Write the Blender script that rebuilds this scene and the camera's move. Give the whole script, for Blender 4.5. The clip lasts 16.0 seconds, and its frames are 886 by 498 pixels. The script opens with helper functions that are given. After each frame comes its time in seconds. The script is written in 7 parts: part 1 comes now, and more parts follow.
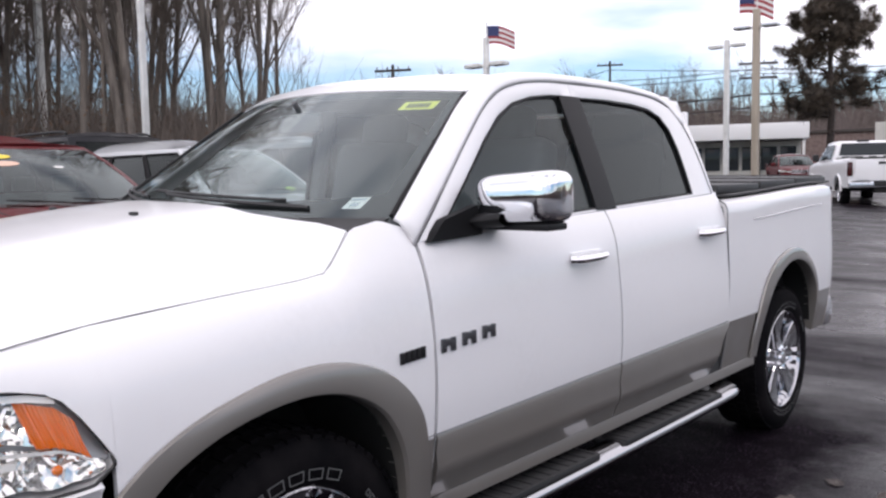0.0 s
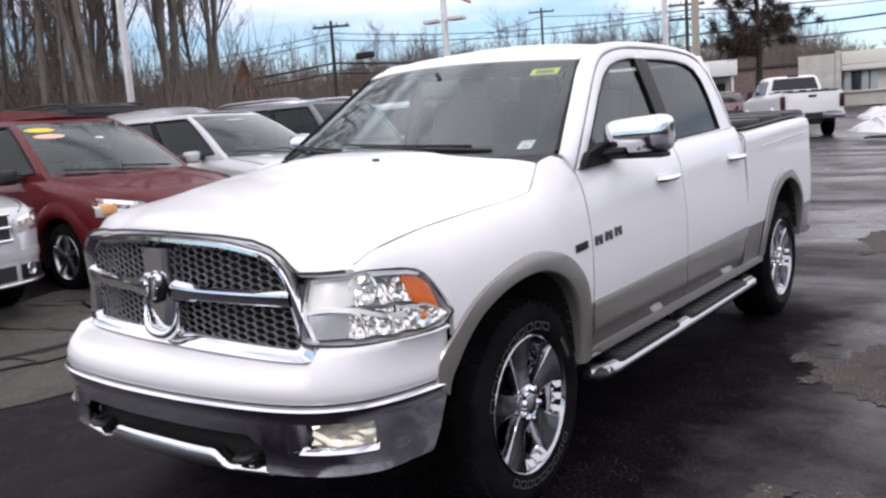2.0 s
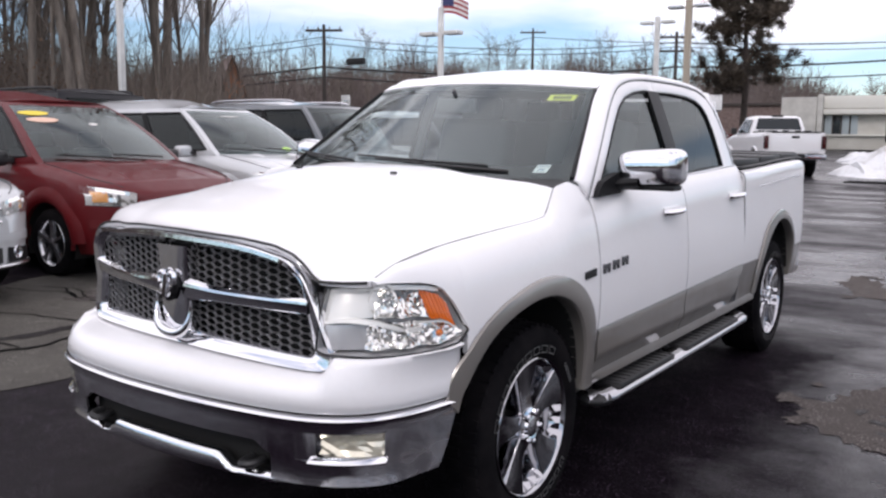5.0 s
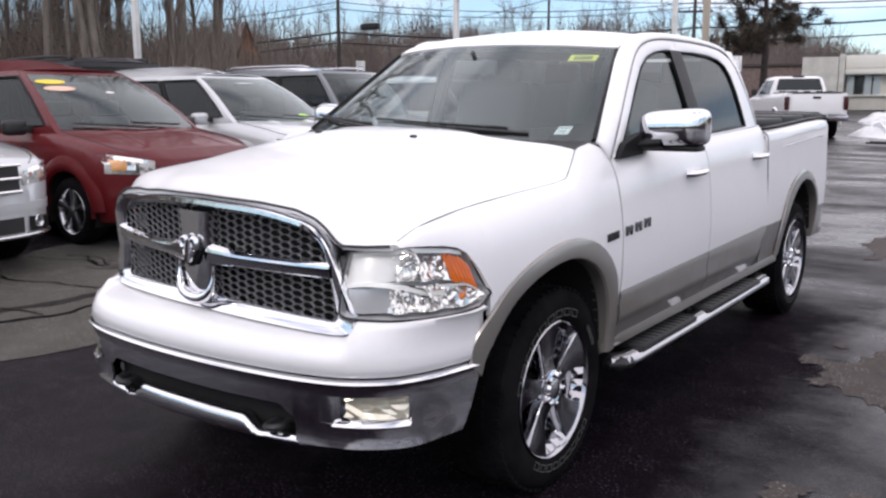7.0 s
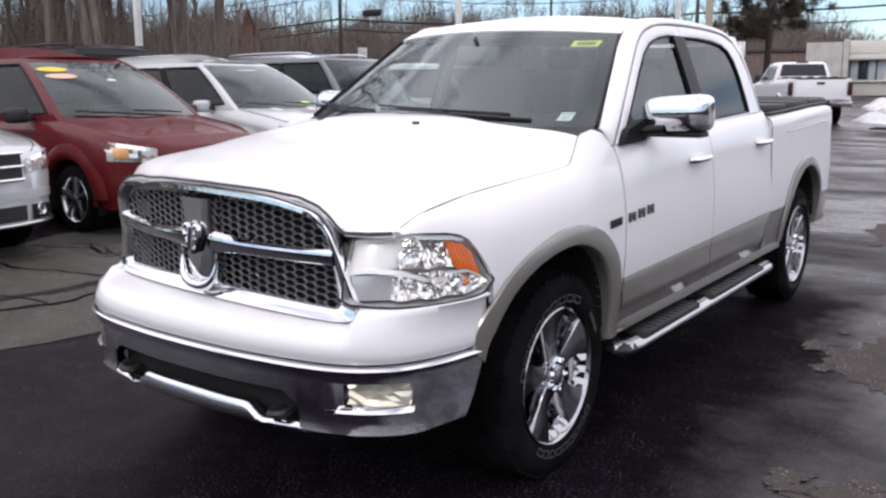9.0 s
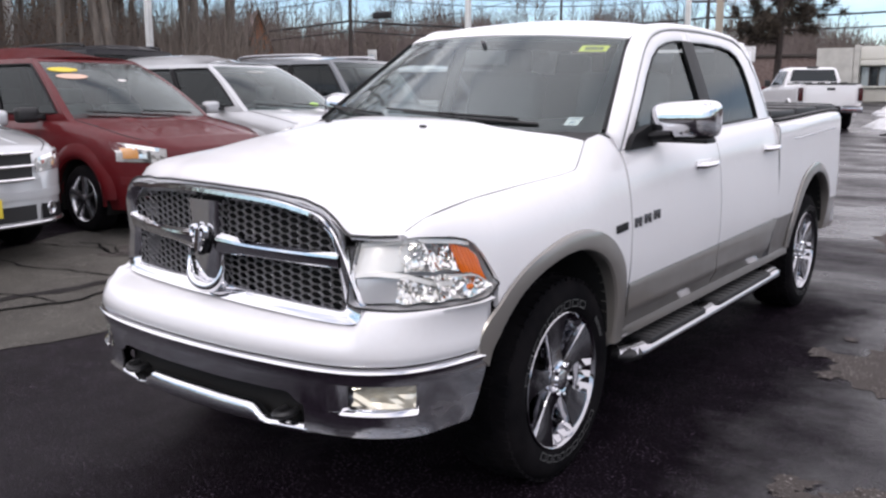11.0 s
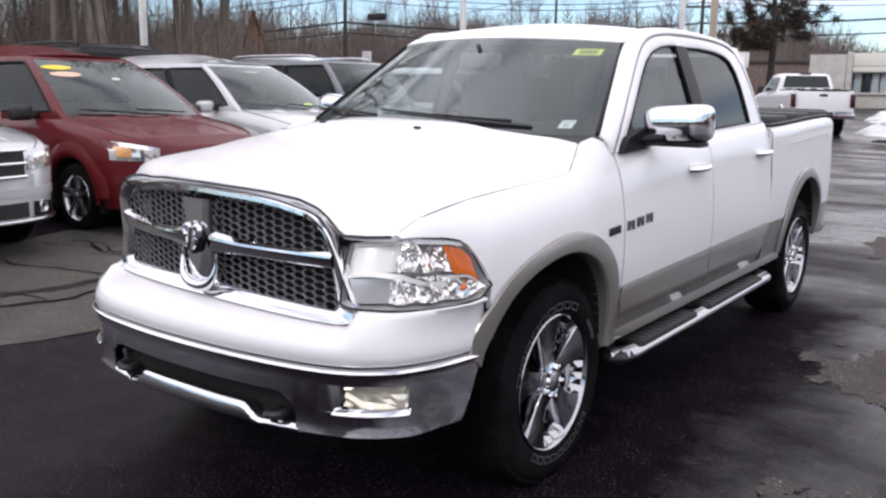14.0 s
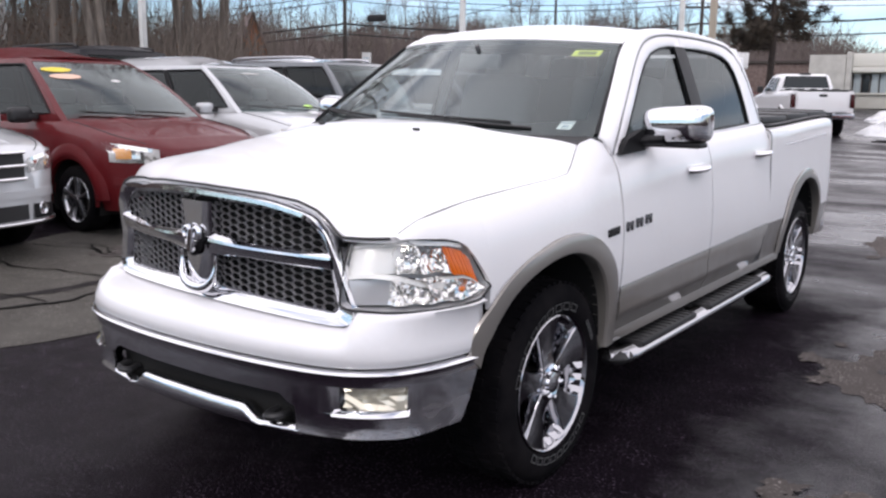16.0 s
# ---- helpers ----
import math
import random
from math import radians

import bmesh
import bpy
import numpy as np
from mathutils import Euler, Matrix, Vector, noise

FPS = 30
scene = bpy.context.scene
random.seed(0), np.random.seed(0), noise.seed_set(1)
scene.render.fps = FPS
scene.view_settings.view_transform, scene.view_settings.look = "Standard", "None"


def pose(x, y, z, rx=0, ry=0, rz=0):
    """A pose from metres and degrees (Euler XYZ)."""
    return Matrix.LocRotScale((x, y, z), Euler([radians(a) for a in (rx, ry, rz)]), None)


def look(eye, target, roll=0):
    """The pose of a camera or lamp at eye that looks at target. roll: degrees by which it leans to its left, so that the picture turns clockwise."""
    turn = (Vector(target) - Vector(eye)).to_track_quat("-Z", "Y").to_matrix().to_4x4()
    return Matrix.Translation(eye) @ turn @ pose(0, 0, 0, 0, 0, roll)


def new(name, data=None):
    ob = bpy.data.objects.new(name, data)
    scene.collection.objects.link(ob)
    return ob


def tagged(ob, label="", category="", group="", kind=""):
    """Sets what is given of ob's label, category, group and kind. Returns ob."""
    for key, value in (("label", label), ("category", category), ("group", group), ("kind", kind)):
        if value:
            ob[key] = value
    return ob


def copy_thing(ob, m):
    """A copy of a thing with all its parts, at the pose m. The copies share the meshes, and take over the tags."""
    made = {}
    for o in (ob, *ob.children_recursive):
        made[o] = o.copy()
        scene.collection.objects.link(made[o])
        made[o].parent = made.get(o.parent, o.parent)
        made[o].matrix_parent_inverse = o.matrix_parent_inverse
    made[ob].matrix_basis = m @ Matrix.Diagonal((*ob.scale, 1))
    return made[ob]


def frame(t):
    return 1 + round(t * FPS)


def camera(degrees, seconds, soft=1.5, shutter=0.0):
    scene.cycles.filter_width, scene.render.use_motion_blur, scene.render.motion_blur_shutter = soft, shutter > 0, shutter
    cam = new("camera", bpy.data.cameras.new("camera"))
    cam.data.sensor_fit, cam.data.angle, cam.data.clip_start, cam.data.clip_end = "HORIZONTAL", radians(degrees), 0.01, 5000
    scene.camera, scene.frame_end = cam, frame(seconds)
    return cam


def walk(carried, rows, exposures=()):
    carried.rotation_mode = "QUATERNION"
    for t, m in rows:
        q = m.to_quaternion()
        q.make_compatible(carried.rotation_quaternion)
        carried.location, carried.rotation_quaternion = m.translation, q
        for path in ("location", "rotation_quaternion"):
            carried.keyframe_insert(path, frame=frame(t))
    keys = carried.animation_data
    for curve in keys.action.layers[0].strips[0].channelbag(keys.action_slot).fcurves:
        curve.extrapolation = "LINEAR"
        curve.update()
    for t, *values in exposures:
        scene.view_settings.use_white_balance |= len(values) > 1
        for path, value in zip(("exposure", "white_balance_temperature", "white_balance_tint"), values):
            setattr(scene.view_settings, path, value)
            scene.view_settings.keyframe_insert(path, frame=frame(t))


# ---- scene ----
# camera: one lens, the walk in truck coordinates (front axle at y = 0, ground z = 0)
cam = camera(54.4, 16.0, soft=2.4)
ROWS = [
    # t, x, y, z, rx, ry, rz
    (0, 2.659, -1.384, 1.48, 85.2, 1.06, 40.61),
    (0.5, 2.656, -1.829, 1.481, 84, -1.03, 40),
    (1, 2.768, -2.268, 1.492, 81.77, 0.81, 40.43),
    (1.5, 2.697, -2.562, 1.482, 82.87, 3.4, 37.71),
    (2, 2.65, -2.799, 1.507, 81.9, 3.96, 35.97),
    (2.5, 2.735, -3.012, 1.525, 82.12, 3.57, 35.55),
    (3, 2.744, -3.02, 1.535, 83.49, 0.88, 35.16),
    (3.5, 2.701, -2.928, 1.555, 84.34, -0.34, 37.65),
    (5.8, 2.5, -2.902, 1.527, 81.3, -0.32, 33.79),
    (6, 2.505, -2.909, 1.527, 81.02, -0.14, 34.13),
    (6.5, 2.507, -2.905, 1.527, 80.35, 0.27, 35),
    (7, 2.508, -2.901, 1.522, 80.4, 0.21, 35.84),
    (7.5, 2.508, -2.896, 1.523, 80.46, 0.29, 35.48),
    (8, 2.504, -2.901, 1.52, 79.72, 0.02, 35.89),
    (8.5, 2.504, -2.904, 1.518, 79.64, 0.32, 36.16),
    (9, 2.506, -2.899, 1.52, 79.55, 0.37, 35.99),
    (11.5, 2.521, -2.903, 1.526, 79.89, -0.22, 36.73),
    (12, 2.524, -2.909, 1.524, 80.11, -0.36, 36.72),
    (12.5, 2.523, -2.908, 1.525, 80.13, -0.45, 36.38),
    (13, 2.516, -2.91, 1.524, 79.87, -0.72, 36.54),
    (13.5, 2.515, -2.911, 1.524, 79.82, -0.69, 36.52),
    (14, 2.521, -2.909, 1.523, 79.86, -0.68, 36.22),
    (14.5, 2.521, -2.907, 1.524, 80.05, -0.56, 36.17),
    (15, 2.523, -2.906, 1.525, 79.97, -0.52, 36.24),
    (15.5, 2.526, -2.909, 1.524, 79.91, -0.63, 36.08),
    (16, 2.526, -2.909, 1.525, 79.93, -0.55, 36.21),
]
LIGHT_METER = ((0, 0.31), (0.5, 0.21), (1, 0.22), (1.5, 0.28), (3, 0.27), (3.5, 0.27), (6, 0.17), (7, 0.28), (8.5, 0.29), (11.5, 0.33), (16, 0.36))
walk(cam, [(t, pose(x, y, z, rx, ry, rz)) for t, x, y, z, rx, ry, rz in ROWS], LIGHT_METER)

# light: bright broken overcast with a soft high sun
SUN_EL, SUN_AZ = 38.0, 172.0
world = bpy.data.worlds.new("sky")
scene.world = world
world.use_nodes = True
wn, wl = world.node_tree.nodes, world.node_tree.links
sky = wn.new("ShaderNodeTexSky")
sky.sky_type, sky.sun_disc = "NISHITA", False
sky.sun_elevation, sky.sun_rotation = radians(SUN_EL), radians(SUN_AZ)
sky.air_density, sky.dust_density, sky.ozone_density = 1.0, 0.1, 3.0
coord = wn.new("ShaderNodeTexCoord")
stretch = wn.new("ShaderNodeMapping")
stretch.inputs["Scale"].default_value = (1.0, 1.0, 4.5)
cloud = wn.new("ShaderNodeTexNoise")
cloud.inputs["Scale"].default_value, cloud.inputs["Detail"].default_value = 1.7, 6.0
split_ = wn.new("ShaderNodeSeparateXYZ")
rise = wn.new("ShaderNodeMapRange")  # open blue low down, closed cloud above
rise.inputs["From Min"].default_value, rise.inputs["From Max"].default_value = 0.09, 0.24
rise.inputs["To Min"].default_value, rise.inputs["To Max"].default_value = -0.21, 0.12
added = wn.new("ShaderNodeMath")
cramp = wn.new("ShaderNodeValToRGB")
cramp.color_ramp.elements[0].position, cramp.color_ramp.elements[1].position = 0.38, 0.58
cmix = wn.new("ShaderNodeMixRGB")
cmix.inputs[2].default_value = (9.6, 9.5, 9.8, 1)
wl.new(coord.outputs["Generated"], stretch.inputs["Vector"])
wl.new(coord.outputs["Generated"], split_.inputs["Vector"])
wl.new(split_.outputs["Z"], rise.inputs["Value"])
wl.new(stretch.outputs["Vector"], cloud.inputs["Vector"])
wl.new(cloud.outputs["Fac"], added.inputs[0])
wl.new(rise.outputs["Result"], added.inputs[1])
wl.new(added.outputs[0], cramp.inputs["Fac"])
wl.new(cramp.outputs["Color"], cmix.inputs[0])
haze = wn.new("ShaderNodeMixRGB")
haze.blend_type = "MULTIPLY"
haze.inputs[0].default_value = 1.0
haze.inputs[2].default_value = (0.80, 0.84, 0.86, 1)
wl.new(sky.outputs["Color"], haze.inputs[1])
wl.new(haze.outputs[0], cmix.inputs[1])
wl.new(cmix.outputs[0], wn["Background"].inputs["Color"])
wn["Background"].inputs["Strength"].default_value = 0.125
sun = new("sun", bpy.data.lights.new("sun", "SUN"))
sun.data.energy, sun.data.angle, sun.data.color = 0.55, radians(14), (1.0, 0.96, 0.9)
az, el = radians(SUN_AZ), radians(SUN_EL)
sun.matrix_world = look((math.sin(az) * math.cos(el) * 50, math.cos(az) * math.cos(el) * 50, math.sin(el) * 50), (0, 0, 0))
scene.view_settings.use_white_balance = True
scene.view_settings.white_balance_temperature, scene.view_settings.white_balance_tint = 6420, 17

# ---------------------------------------------------------------- tools
def curve(pts, n):
    """n points of a smooth curve through pts (any number of coordinates)."""
    p = np.array(pts, float)
    if len(p) == 2:
        return p[0] + (p[1] - p[0]) * np.linspace(0, 1, n)[:, None]
    d = np.r_[0, np.cumsum(np.maximum(np.linalg.norm(np.diff(p, axis=0), axis=1), 1e-6))]
    m = np.empty_like(p)
    m[1:-1] = (p[2:] - p[:-2]) / (d[2:] - d[:-2])[:, None]
    m[0], m[-1] = (p[1] - p[0]) / (d[1] - d[0]), (p[-1] - p[-2]) / (d[-1] - d[-2])
    s = np.linspace(0, d[-1], n)
    k = np.clip(np.searchsorted(d, s, side="right") - 1, 0, len(p) - 2)
    h = (d[k + 1] - d[k])[:, None]
    t = ((s - d[k]) / h[:, 0])[:, None]
    return ((2 * t**3 - 3 * t**2 + 1) * p[k] + (t**3 - 2 * t**2 + t) * h * m[k]
            + (-2 * t**3 + 3 * t**2) * p[k + 1] + (t**3 - t**2) * h * m[k + 1])


def ease(a, b, v):
    t = min(1.0, max(0.0, (v - a) / (b - a)))
    return t * t * (3 - 2 * t)


def interp(v, xs, ys):
    return float(np.interp(v, xs, ys))


def patch(bm, rows, loop=False, flip=False):
    """Quads between rows of points; loop closes each row."""
    vs = [[bm.verts.new(tuple(p)) for p in r] for r in rows]
    n = len(vs[0])
    for a, b in zip(vs, vs[1:]):
        for i in range(n if loop else n - 1):
            j = (i + 1) % n
            q = (a[i], a[j], b[j], b[i])
            try:
                bm.faces.new(q[::-1] if flip else q)
            except ValueError:
                pass
    return vs


def cap(bm, verts, flip=False):
    try:
        bm.faces.new(verts[::-1] if flip else verts)
    except ValueError:
        pass


def block(bm, c, size, bevel=0.0, m=None, seg=2):
    """A box with rounded edges, centre c."""
    made = bmesh.ops.create_cube(bm, size=1.0)["verts"]
    mat = Matrix.Translation(c) @ (m.to_4x4() if m else Matrix()) @ Matrix.Diagonal((*size, 1))
    bmesh.ops.transform(bm, matrix=mat, verts=made)
    if bevel:
        edges = list({e for v in made for e in v.link_edges})
        bmesh.ops.bevel(bm, geom=edges, offset=bevel, segments=seg, affect="EDGES", profile=0.6)


def tube(bm, path, radius, n=8, squash=1.0, caps=True):
    """A round tube along a path; radius may be a list."""
    path = [Vector(p) for p in path]
    rads = radius if isinstance(radius, (list, tuple, np.ndarray)) else [radius] * len(path)
    rows, side = [], None
    for i, p in enumerate(path):
        d = (path[min(i + 1, len(path) - 1)] - path[max(i - 1, 0)]).normalized()
        if side is None:
            side = d.cross(Vector((0, 0, 1)) if abs(d.z) < 0.9 else Vector((1, 0, 0))).normalized()
        else:
            side = (side - d * side.dot(d)).normalized()
        up = side.cross(d)
        rows.append([p + (side * math.cos(a) + up * math.sin(a) * squash) * rads[i]
                     for a in (2 * math.pi * k / n for k in range(n))])
    vs = patch(bm, rows, loop=True)
    if caps:
        cap(bm, vs[0]), cap(bm, vs[-1], True)


def lathe(bm, profile, n=40, m=Matrix()):
    """Turn a profile of (axial, radius) round the local x axis."""
    rows = [[m @ Vector((a, r * math.cos(t), r * math.sin(t))) for t in (2 * math.pi * k / n for k in range(n))]
            for a, r in profile]
    return patch(bm, rows, loop=True)


def prism(bm, outline, depth, m=Matrix(), bevel=0.0):
    """A flat outline of (u, v) in local x, y, extruded by depth along local z."""
    a = [bm.verts.new(m @ Vector((u, v, 0))) for u, v in outline]
    b = [bm.verts.new(m @ Vector((u, v, depth))) for u, v in outline]
    n = len(a)
    cap(bm, a, True), cap(bm, b)
    for i in range(n):
        cap(bm, [a[i], a[(i + 1) % n], b[(i + 1) % n], b[i]])
    if bevel:
        bmesh.ops.bevel(bm, geom=list({e for v in b for e in v.link_edges}), offset=bevel, segments=2, affect="EDGES")


def part(name, bm, material, parent=None, label="", solid=0.0, sharp=38, out=-1.0, shadow=True):
    """Link a bmesh as one mesh object under a thing or a part."""
    bmesh.ops.remove_doubles(bm, verts=bm.verts, dist=0.0002)
    bmesh.ops.recalc_face_normals(bm, faces=bm.faces)
    me = bpy.data.meshes.new(name)
    bm.to_mesh(me)
    bm.free()
    me.shade_smooth()
    me.set_sharp_from_angle(angle=radians(sharp))
    me.materials.append(material)
    ob = new(name, me)
    if parent is not None:
        ob.parent = parent
    if label:
        tagged(ob, label)
    if solid:
        # skins thicken inwards, away from their outer face
        top = parent
        while top is not None and top.parent is not None:
            top = top.parent
        co = np.array([v.co for v in me.vertices])
        mean = co.mean(axis=0)
        along_y = top is not None and top.name.startswith("pickup_truck") and top.matrix_basis.translation.length < 0.01
        ref = Vector((0, min(max(mean[1], 0.3), 4.0), 0.8)) if along_y else Vector((min(max(mean[0], -2.6), 0.0), 0, 0.8))
        if sum(f.area * f.normal.dot(f.center - ref) for f in me.polygons) < 0:
            me.flip_normals()
        mod = ob.modifiers.new("thickness", "SOLIDIFY")
        mod.thickness, mod.offset = solid, out
        mod = ob.modifiers.new("edges", "EDGE_SPLIT")
        mod.split_angle = radians(sharp)
    ob.visible_shadow = shadow
    return ob


def thing(name, label, category, group="", kind="", at=None):
    ob = new(name)
    ob.empty_display_size = 0.2
    if at is not None:
        ob.matrix_basis = at
    return tagged(ob, label, category, group, kind)


def both(fn):
    for s in (1, -1):
        fn(s)


def ground_z(x, y):
    """Height of the lot: level under the pickup, rising gently to the parked row and to the street."""
    a = max(0.0, min(9.0, -x - 1.3))
    b = max(0.0, min(80.0, y - 4.6))
    return 0.034 * (a * a / (a + 0.8) if a else 0) + 0.0145 * (b * b / (b + 1.5) if b else 0)

# ---------------------------------------------------------------- materials
class Mat:
    """Small helper round a Principled material."""

    def __init__(self, name, color=(0.5, 0.5, 0.5), rough=0.5, metal=0.0, **more):
        self.m = bpy.data.materials.new(name)
        self.m.use_nodes = True
        self.n, self.l = self.m.node_tree.nodes, self.m.node_tree.links
        self.b = self.n["Principled BSDF"]
        self.b.inputs["Base Color"].default_value = (*color, 1)
        self.b.inputs["Roughness"].default_value = rough
        self.b.inputs["Metallic"].default_value = metal
        for k, v in more.items():
            self.b.inputs[k.replace("_", " ")].default_value = v
        self.vec = None

    def where(self):
        if self.vec is None:
            self.vec = self.n.new("ShaderNodeTexCoord").outputs["Object"]
        return self.vec

    def noise(self, scale, detail=4.0, rough=0.55, lo=0.35, hi=0.65, stretch=None, turn=0.0):
        t = self.n.new("ShaderNodeTexNoise")
        t.inputs["Scale"].default_value, t.inputs["Detail"].default_value, t.inputs["Roughness"].default_value = scale, detail, rough
        if stretch:
            mp = self.n.new("ShaderNodeMapping")
            mp.inputs["Scale"].default_value = stretch
            mp.inputs["Rotation"].default_value = (0, 0, radians(turn))
            self.l.new(self.where(), mp.inputs["Vector"])
            self.l.new(mp.outputs["Vector"], t.inputs["Vector"])
        else:
            self.l.new(self.where(), t.inputs["Vector"])
        r = self.n.new("ShaderNodeMapRange")
        r.inputs["From Min"].default_value, r.inputs["From Max"].default_value = lo, hi
        self.l.new(t.outputs["Fac"], r.inputs["Value"])
        return r.outputs["Result"]

    def mix(self, fac, a, b):
        x = self.n.new("ShaderNodeMixRGB")
        for i, v in ((0, fac), (1, a), (2, b)):
            if isinstance(v, bpy.types.NodeSocket):
                self.l.new(v, x.inputs[i])
            elif isinstance(v, (int, float)):
                x.inputs[i].default_value = v if i == 0 else (v, v, v, 1)
            else:
                x.inputs[i].default_value = (*v, 1)
        return x.outputs[0]

    def math(self, op, a, b):
        x = self.n.new("ShaderNodeMath")
        x.operation = op
        for i, v in ((0, a), (1, b)):
            if isinstance(v, bpy.types.NodeSocket):
                self.l.new(v, x.inputs[i])
            else:
                x.inputs[i].default_value = v
        return x.outputs[0]

    def put(self, socket, name="Base Color"):
        self.l.new(socket, self.b.inputs[name])
        return self

    def bump(self, socket, strength=0.3, dist=0.01):
        x = self.n.new("ShaderNodeBump")
        x.inputs["Strength"].default_value, x.inputs["Distance"].default_value = strength, dist
        self.l.new(socket, x.inputs["Height"])
        self.l.new(x.outputs["Normal"], self.b.inputs["Normal"])
        return self


def paint(name, color, rough=0.28, metal=0.0, dirt=(0.25, 0.23, 0.2), amount=0.10, coat=1.0):
    a = Mat(name, color, rough, metal, Coat_Weight=coat, Coat_Roughness=0.03, Specular_IOR_Level=0.5 if coat > 0.5 else 0.2)
    g = a.math("MULTIPLY", a.noise(2.3, 6, 0.65, 0.42, 0.75), a.noise(40, 3, 0.6, 0.35, 0.7))
    a.put(a.mix(a.math("MULTIPLY", g, amount), color, dirt))
    a.put(a.math("ADD", a.math("MULTIPLY", a.noise(6, 4), 0.10), rough), "Roughness")
    return a.m


def glass(name, tint=(0.9, 0.95, 0.93), rough=0.0, clear=0.8, gloss=0.06, edge=0.85):
    """Thin pane: mostly clear, tinted, with a glossy face."""
    m = bpy.data.materials.new(name)
    m.use_nodes = True
    n, l = m.node_tree.nodes, m.node_tree.links
    n.remove(n["Principled BSDF"])
    out = n["Material Output"]
    t, g, mx, f = n.new("ShaderNodeBsdfTransparent"), n.new("ShaderNodeBsdfGlossy"), n.new("ShaderNodeMixShader"), n.new("ShaderNodeLayerWeight")
    t.inputs["Color"].default_value = (*(c * clear for c in tint), 1)
    g.inputs["Roughness"].default_value = rough
    g.inputs["Color"].default_value = (0.90, 0.98, 0.98, 1)
    p, q = n.new("ShaderNodeMath"), n.new("ShaderNodeMath")
    p.operation, q.operation = "POWER", "MULTIPLY_ADD"
    p.inputs[1].default_value = 3.4
    q.inputs[1].default_value, q.inputs[2].default_value = edge, gloss
    l.new(f.outputs["Facing"], p.inputs[0])
    l.new(p.outputs[0], q.inputs[0])
    l.new(q.outputs[0], mx.inputs["Fac"])
    l.new(t.outputs["BSDF"], mx.inputs[1])
    l.new(g.outputs["BSDF"], mx.inputs[2])
    l.new(mx.outputs["Shader"], out.inputs["Surface"])
    return m


WHITE = paint("white_paint", (0.865, 0.86, 0.87), 0.30, amount=0.06, coat=0.6)
BEIGE = paint("beige_metallic_paint", (0.245, 0.228, 0.210), 0.30, 0.45, amount=0.18)
RED = paint("dark_red_paint", (0.100, 0.0045, 0.007), 0.45, 0.0, dirt=(0.12, 0.05, 0.05), amount=0.3, coat=0.40)
PALE = paint("pale_silver_paint", (0.57, 0.585, 0.60), 0.32, 0.25)
GREY = paint("grey_paint", (0.15, 0.165, 0.18), 0.32, 0.35)
BLACKP = paint("black_paint", (0.012, 0.012, 0.015), 0.5, coat=0.25)
ORANGE_RED = paint("orange_red_paint", (0.45, 0.045, 0.02), 0.4)

CHROME = Mat("chrome", (0.80, 0.80, 0.82), 0.06, 1.0)
CHROME.put(CHROME.math("ADD", CHROME.math("MULTIPLY", CHROME.noise(9, 5), 0.025), 0.025), "Roughness")
CHROME = CHROME.m
DARKCHROME = Mat("dark_badge_chrome", (0.16, 0.16, 0.17), 0.2, 0.9).m
RIMCHROME = Mat("rim_chrome", (0.44, 0.44, 0.46), 0.06, 1.0).m
SATIN = Mat("satin_chrome", (0.62, 0.62, 0.64), 0.22, 1.0).m
REFLECTOR = Mat("lamp_reflector", (0.93, 0.92, 0.88), 0.28, 0.25).m
SHIELD = Mat("grey_lamp_shield", (0.62, 0.62, 0.63), 0.35, 0.45).m
FACET = Mat("faceted_reflector", (0.98, 0.97, 0.94), 0.07, 0.88).m
FOGREF = Mat("warm_fog_reflector", (0.95, 0.90, 0.74), 0.14, 0.6).m
SATINBLACK = Mat("satin_black_trim", (0.010, 0.010, 0.011), 0.45, Specular_IOR_Level=0.2).m
GAP = Mat("shut_line_rubber", (0.19, 0.19, 0.195), 0.9, Specular_IOR_Level=0.1).m
LINING = Mat("pale_headlining", (0.45, 0.45, 0.45), 0.9).m
RUBBER = Mat("tyre_rubber", (0.012, 0.012, 0.012), 0.85, Specular_IOR_Level=0.05)
RUBBER.put(RUBBER.mix(RUBBER.noise(7, 5, 0.6), (0.004, 0.004, 0.005), (0.011, 0.010, 0.011)))
RUBBER = RUBBER.m
PLASTIC = Mat("black_plastic", (0.018, 0.018, 0.019), 0.5)
PLASTIC.bump(PLASTIC.noise(300, 2), 0.1, 0.001)
PLASTIC = PLASTIC.m
GLOSSBLACK = Mat("gloss_black_trim", (0.012, 0.012, 0.013), 0.15).m
WELL = Mat("liner_and_shade_black", (0.008, 0.008, 0.008), 0.95).m
TRIMGREY = Mat("grille_mesh_metal", (0.56, 0.56, 0.57), 0.32, 0.8).m
VINYL = Mat("tonneau_vinyl", (0.035, 0.036, 0.038), 0.55)
VINYL.bump(VINYL.noise(60, 4), 0.15, 0.003)
VINYL = VINYL.m
FABRIC = Mat("grey_seat_leather", (0.20, 0.20, 0.205), 0.6).m
DASH = Mat("grey_dashboard", (0.10, 0.10, 0.105), 0.6).m
AMBER = Mat("amber_lens", (0.86, 0.19, 0.015), 0.2, Coat_Weight=0.6).m
AMBER2 = Mat("pale_amber_bulb_glow", (0.72, 0.34, 0.10), 0.25).m
REDLENS = Mat("red_tail_lens", (0.055, 0.010, 0.010), 0.18).m
LETTER = Mat("white_lettering", (0.11, 0.11, 0.11), 0.7).m
YELLOW = Mat("yellow_sticker", (0.72, 0.74, 0.10), 0.5).m
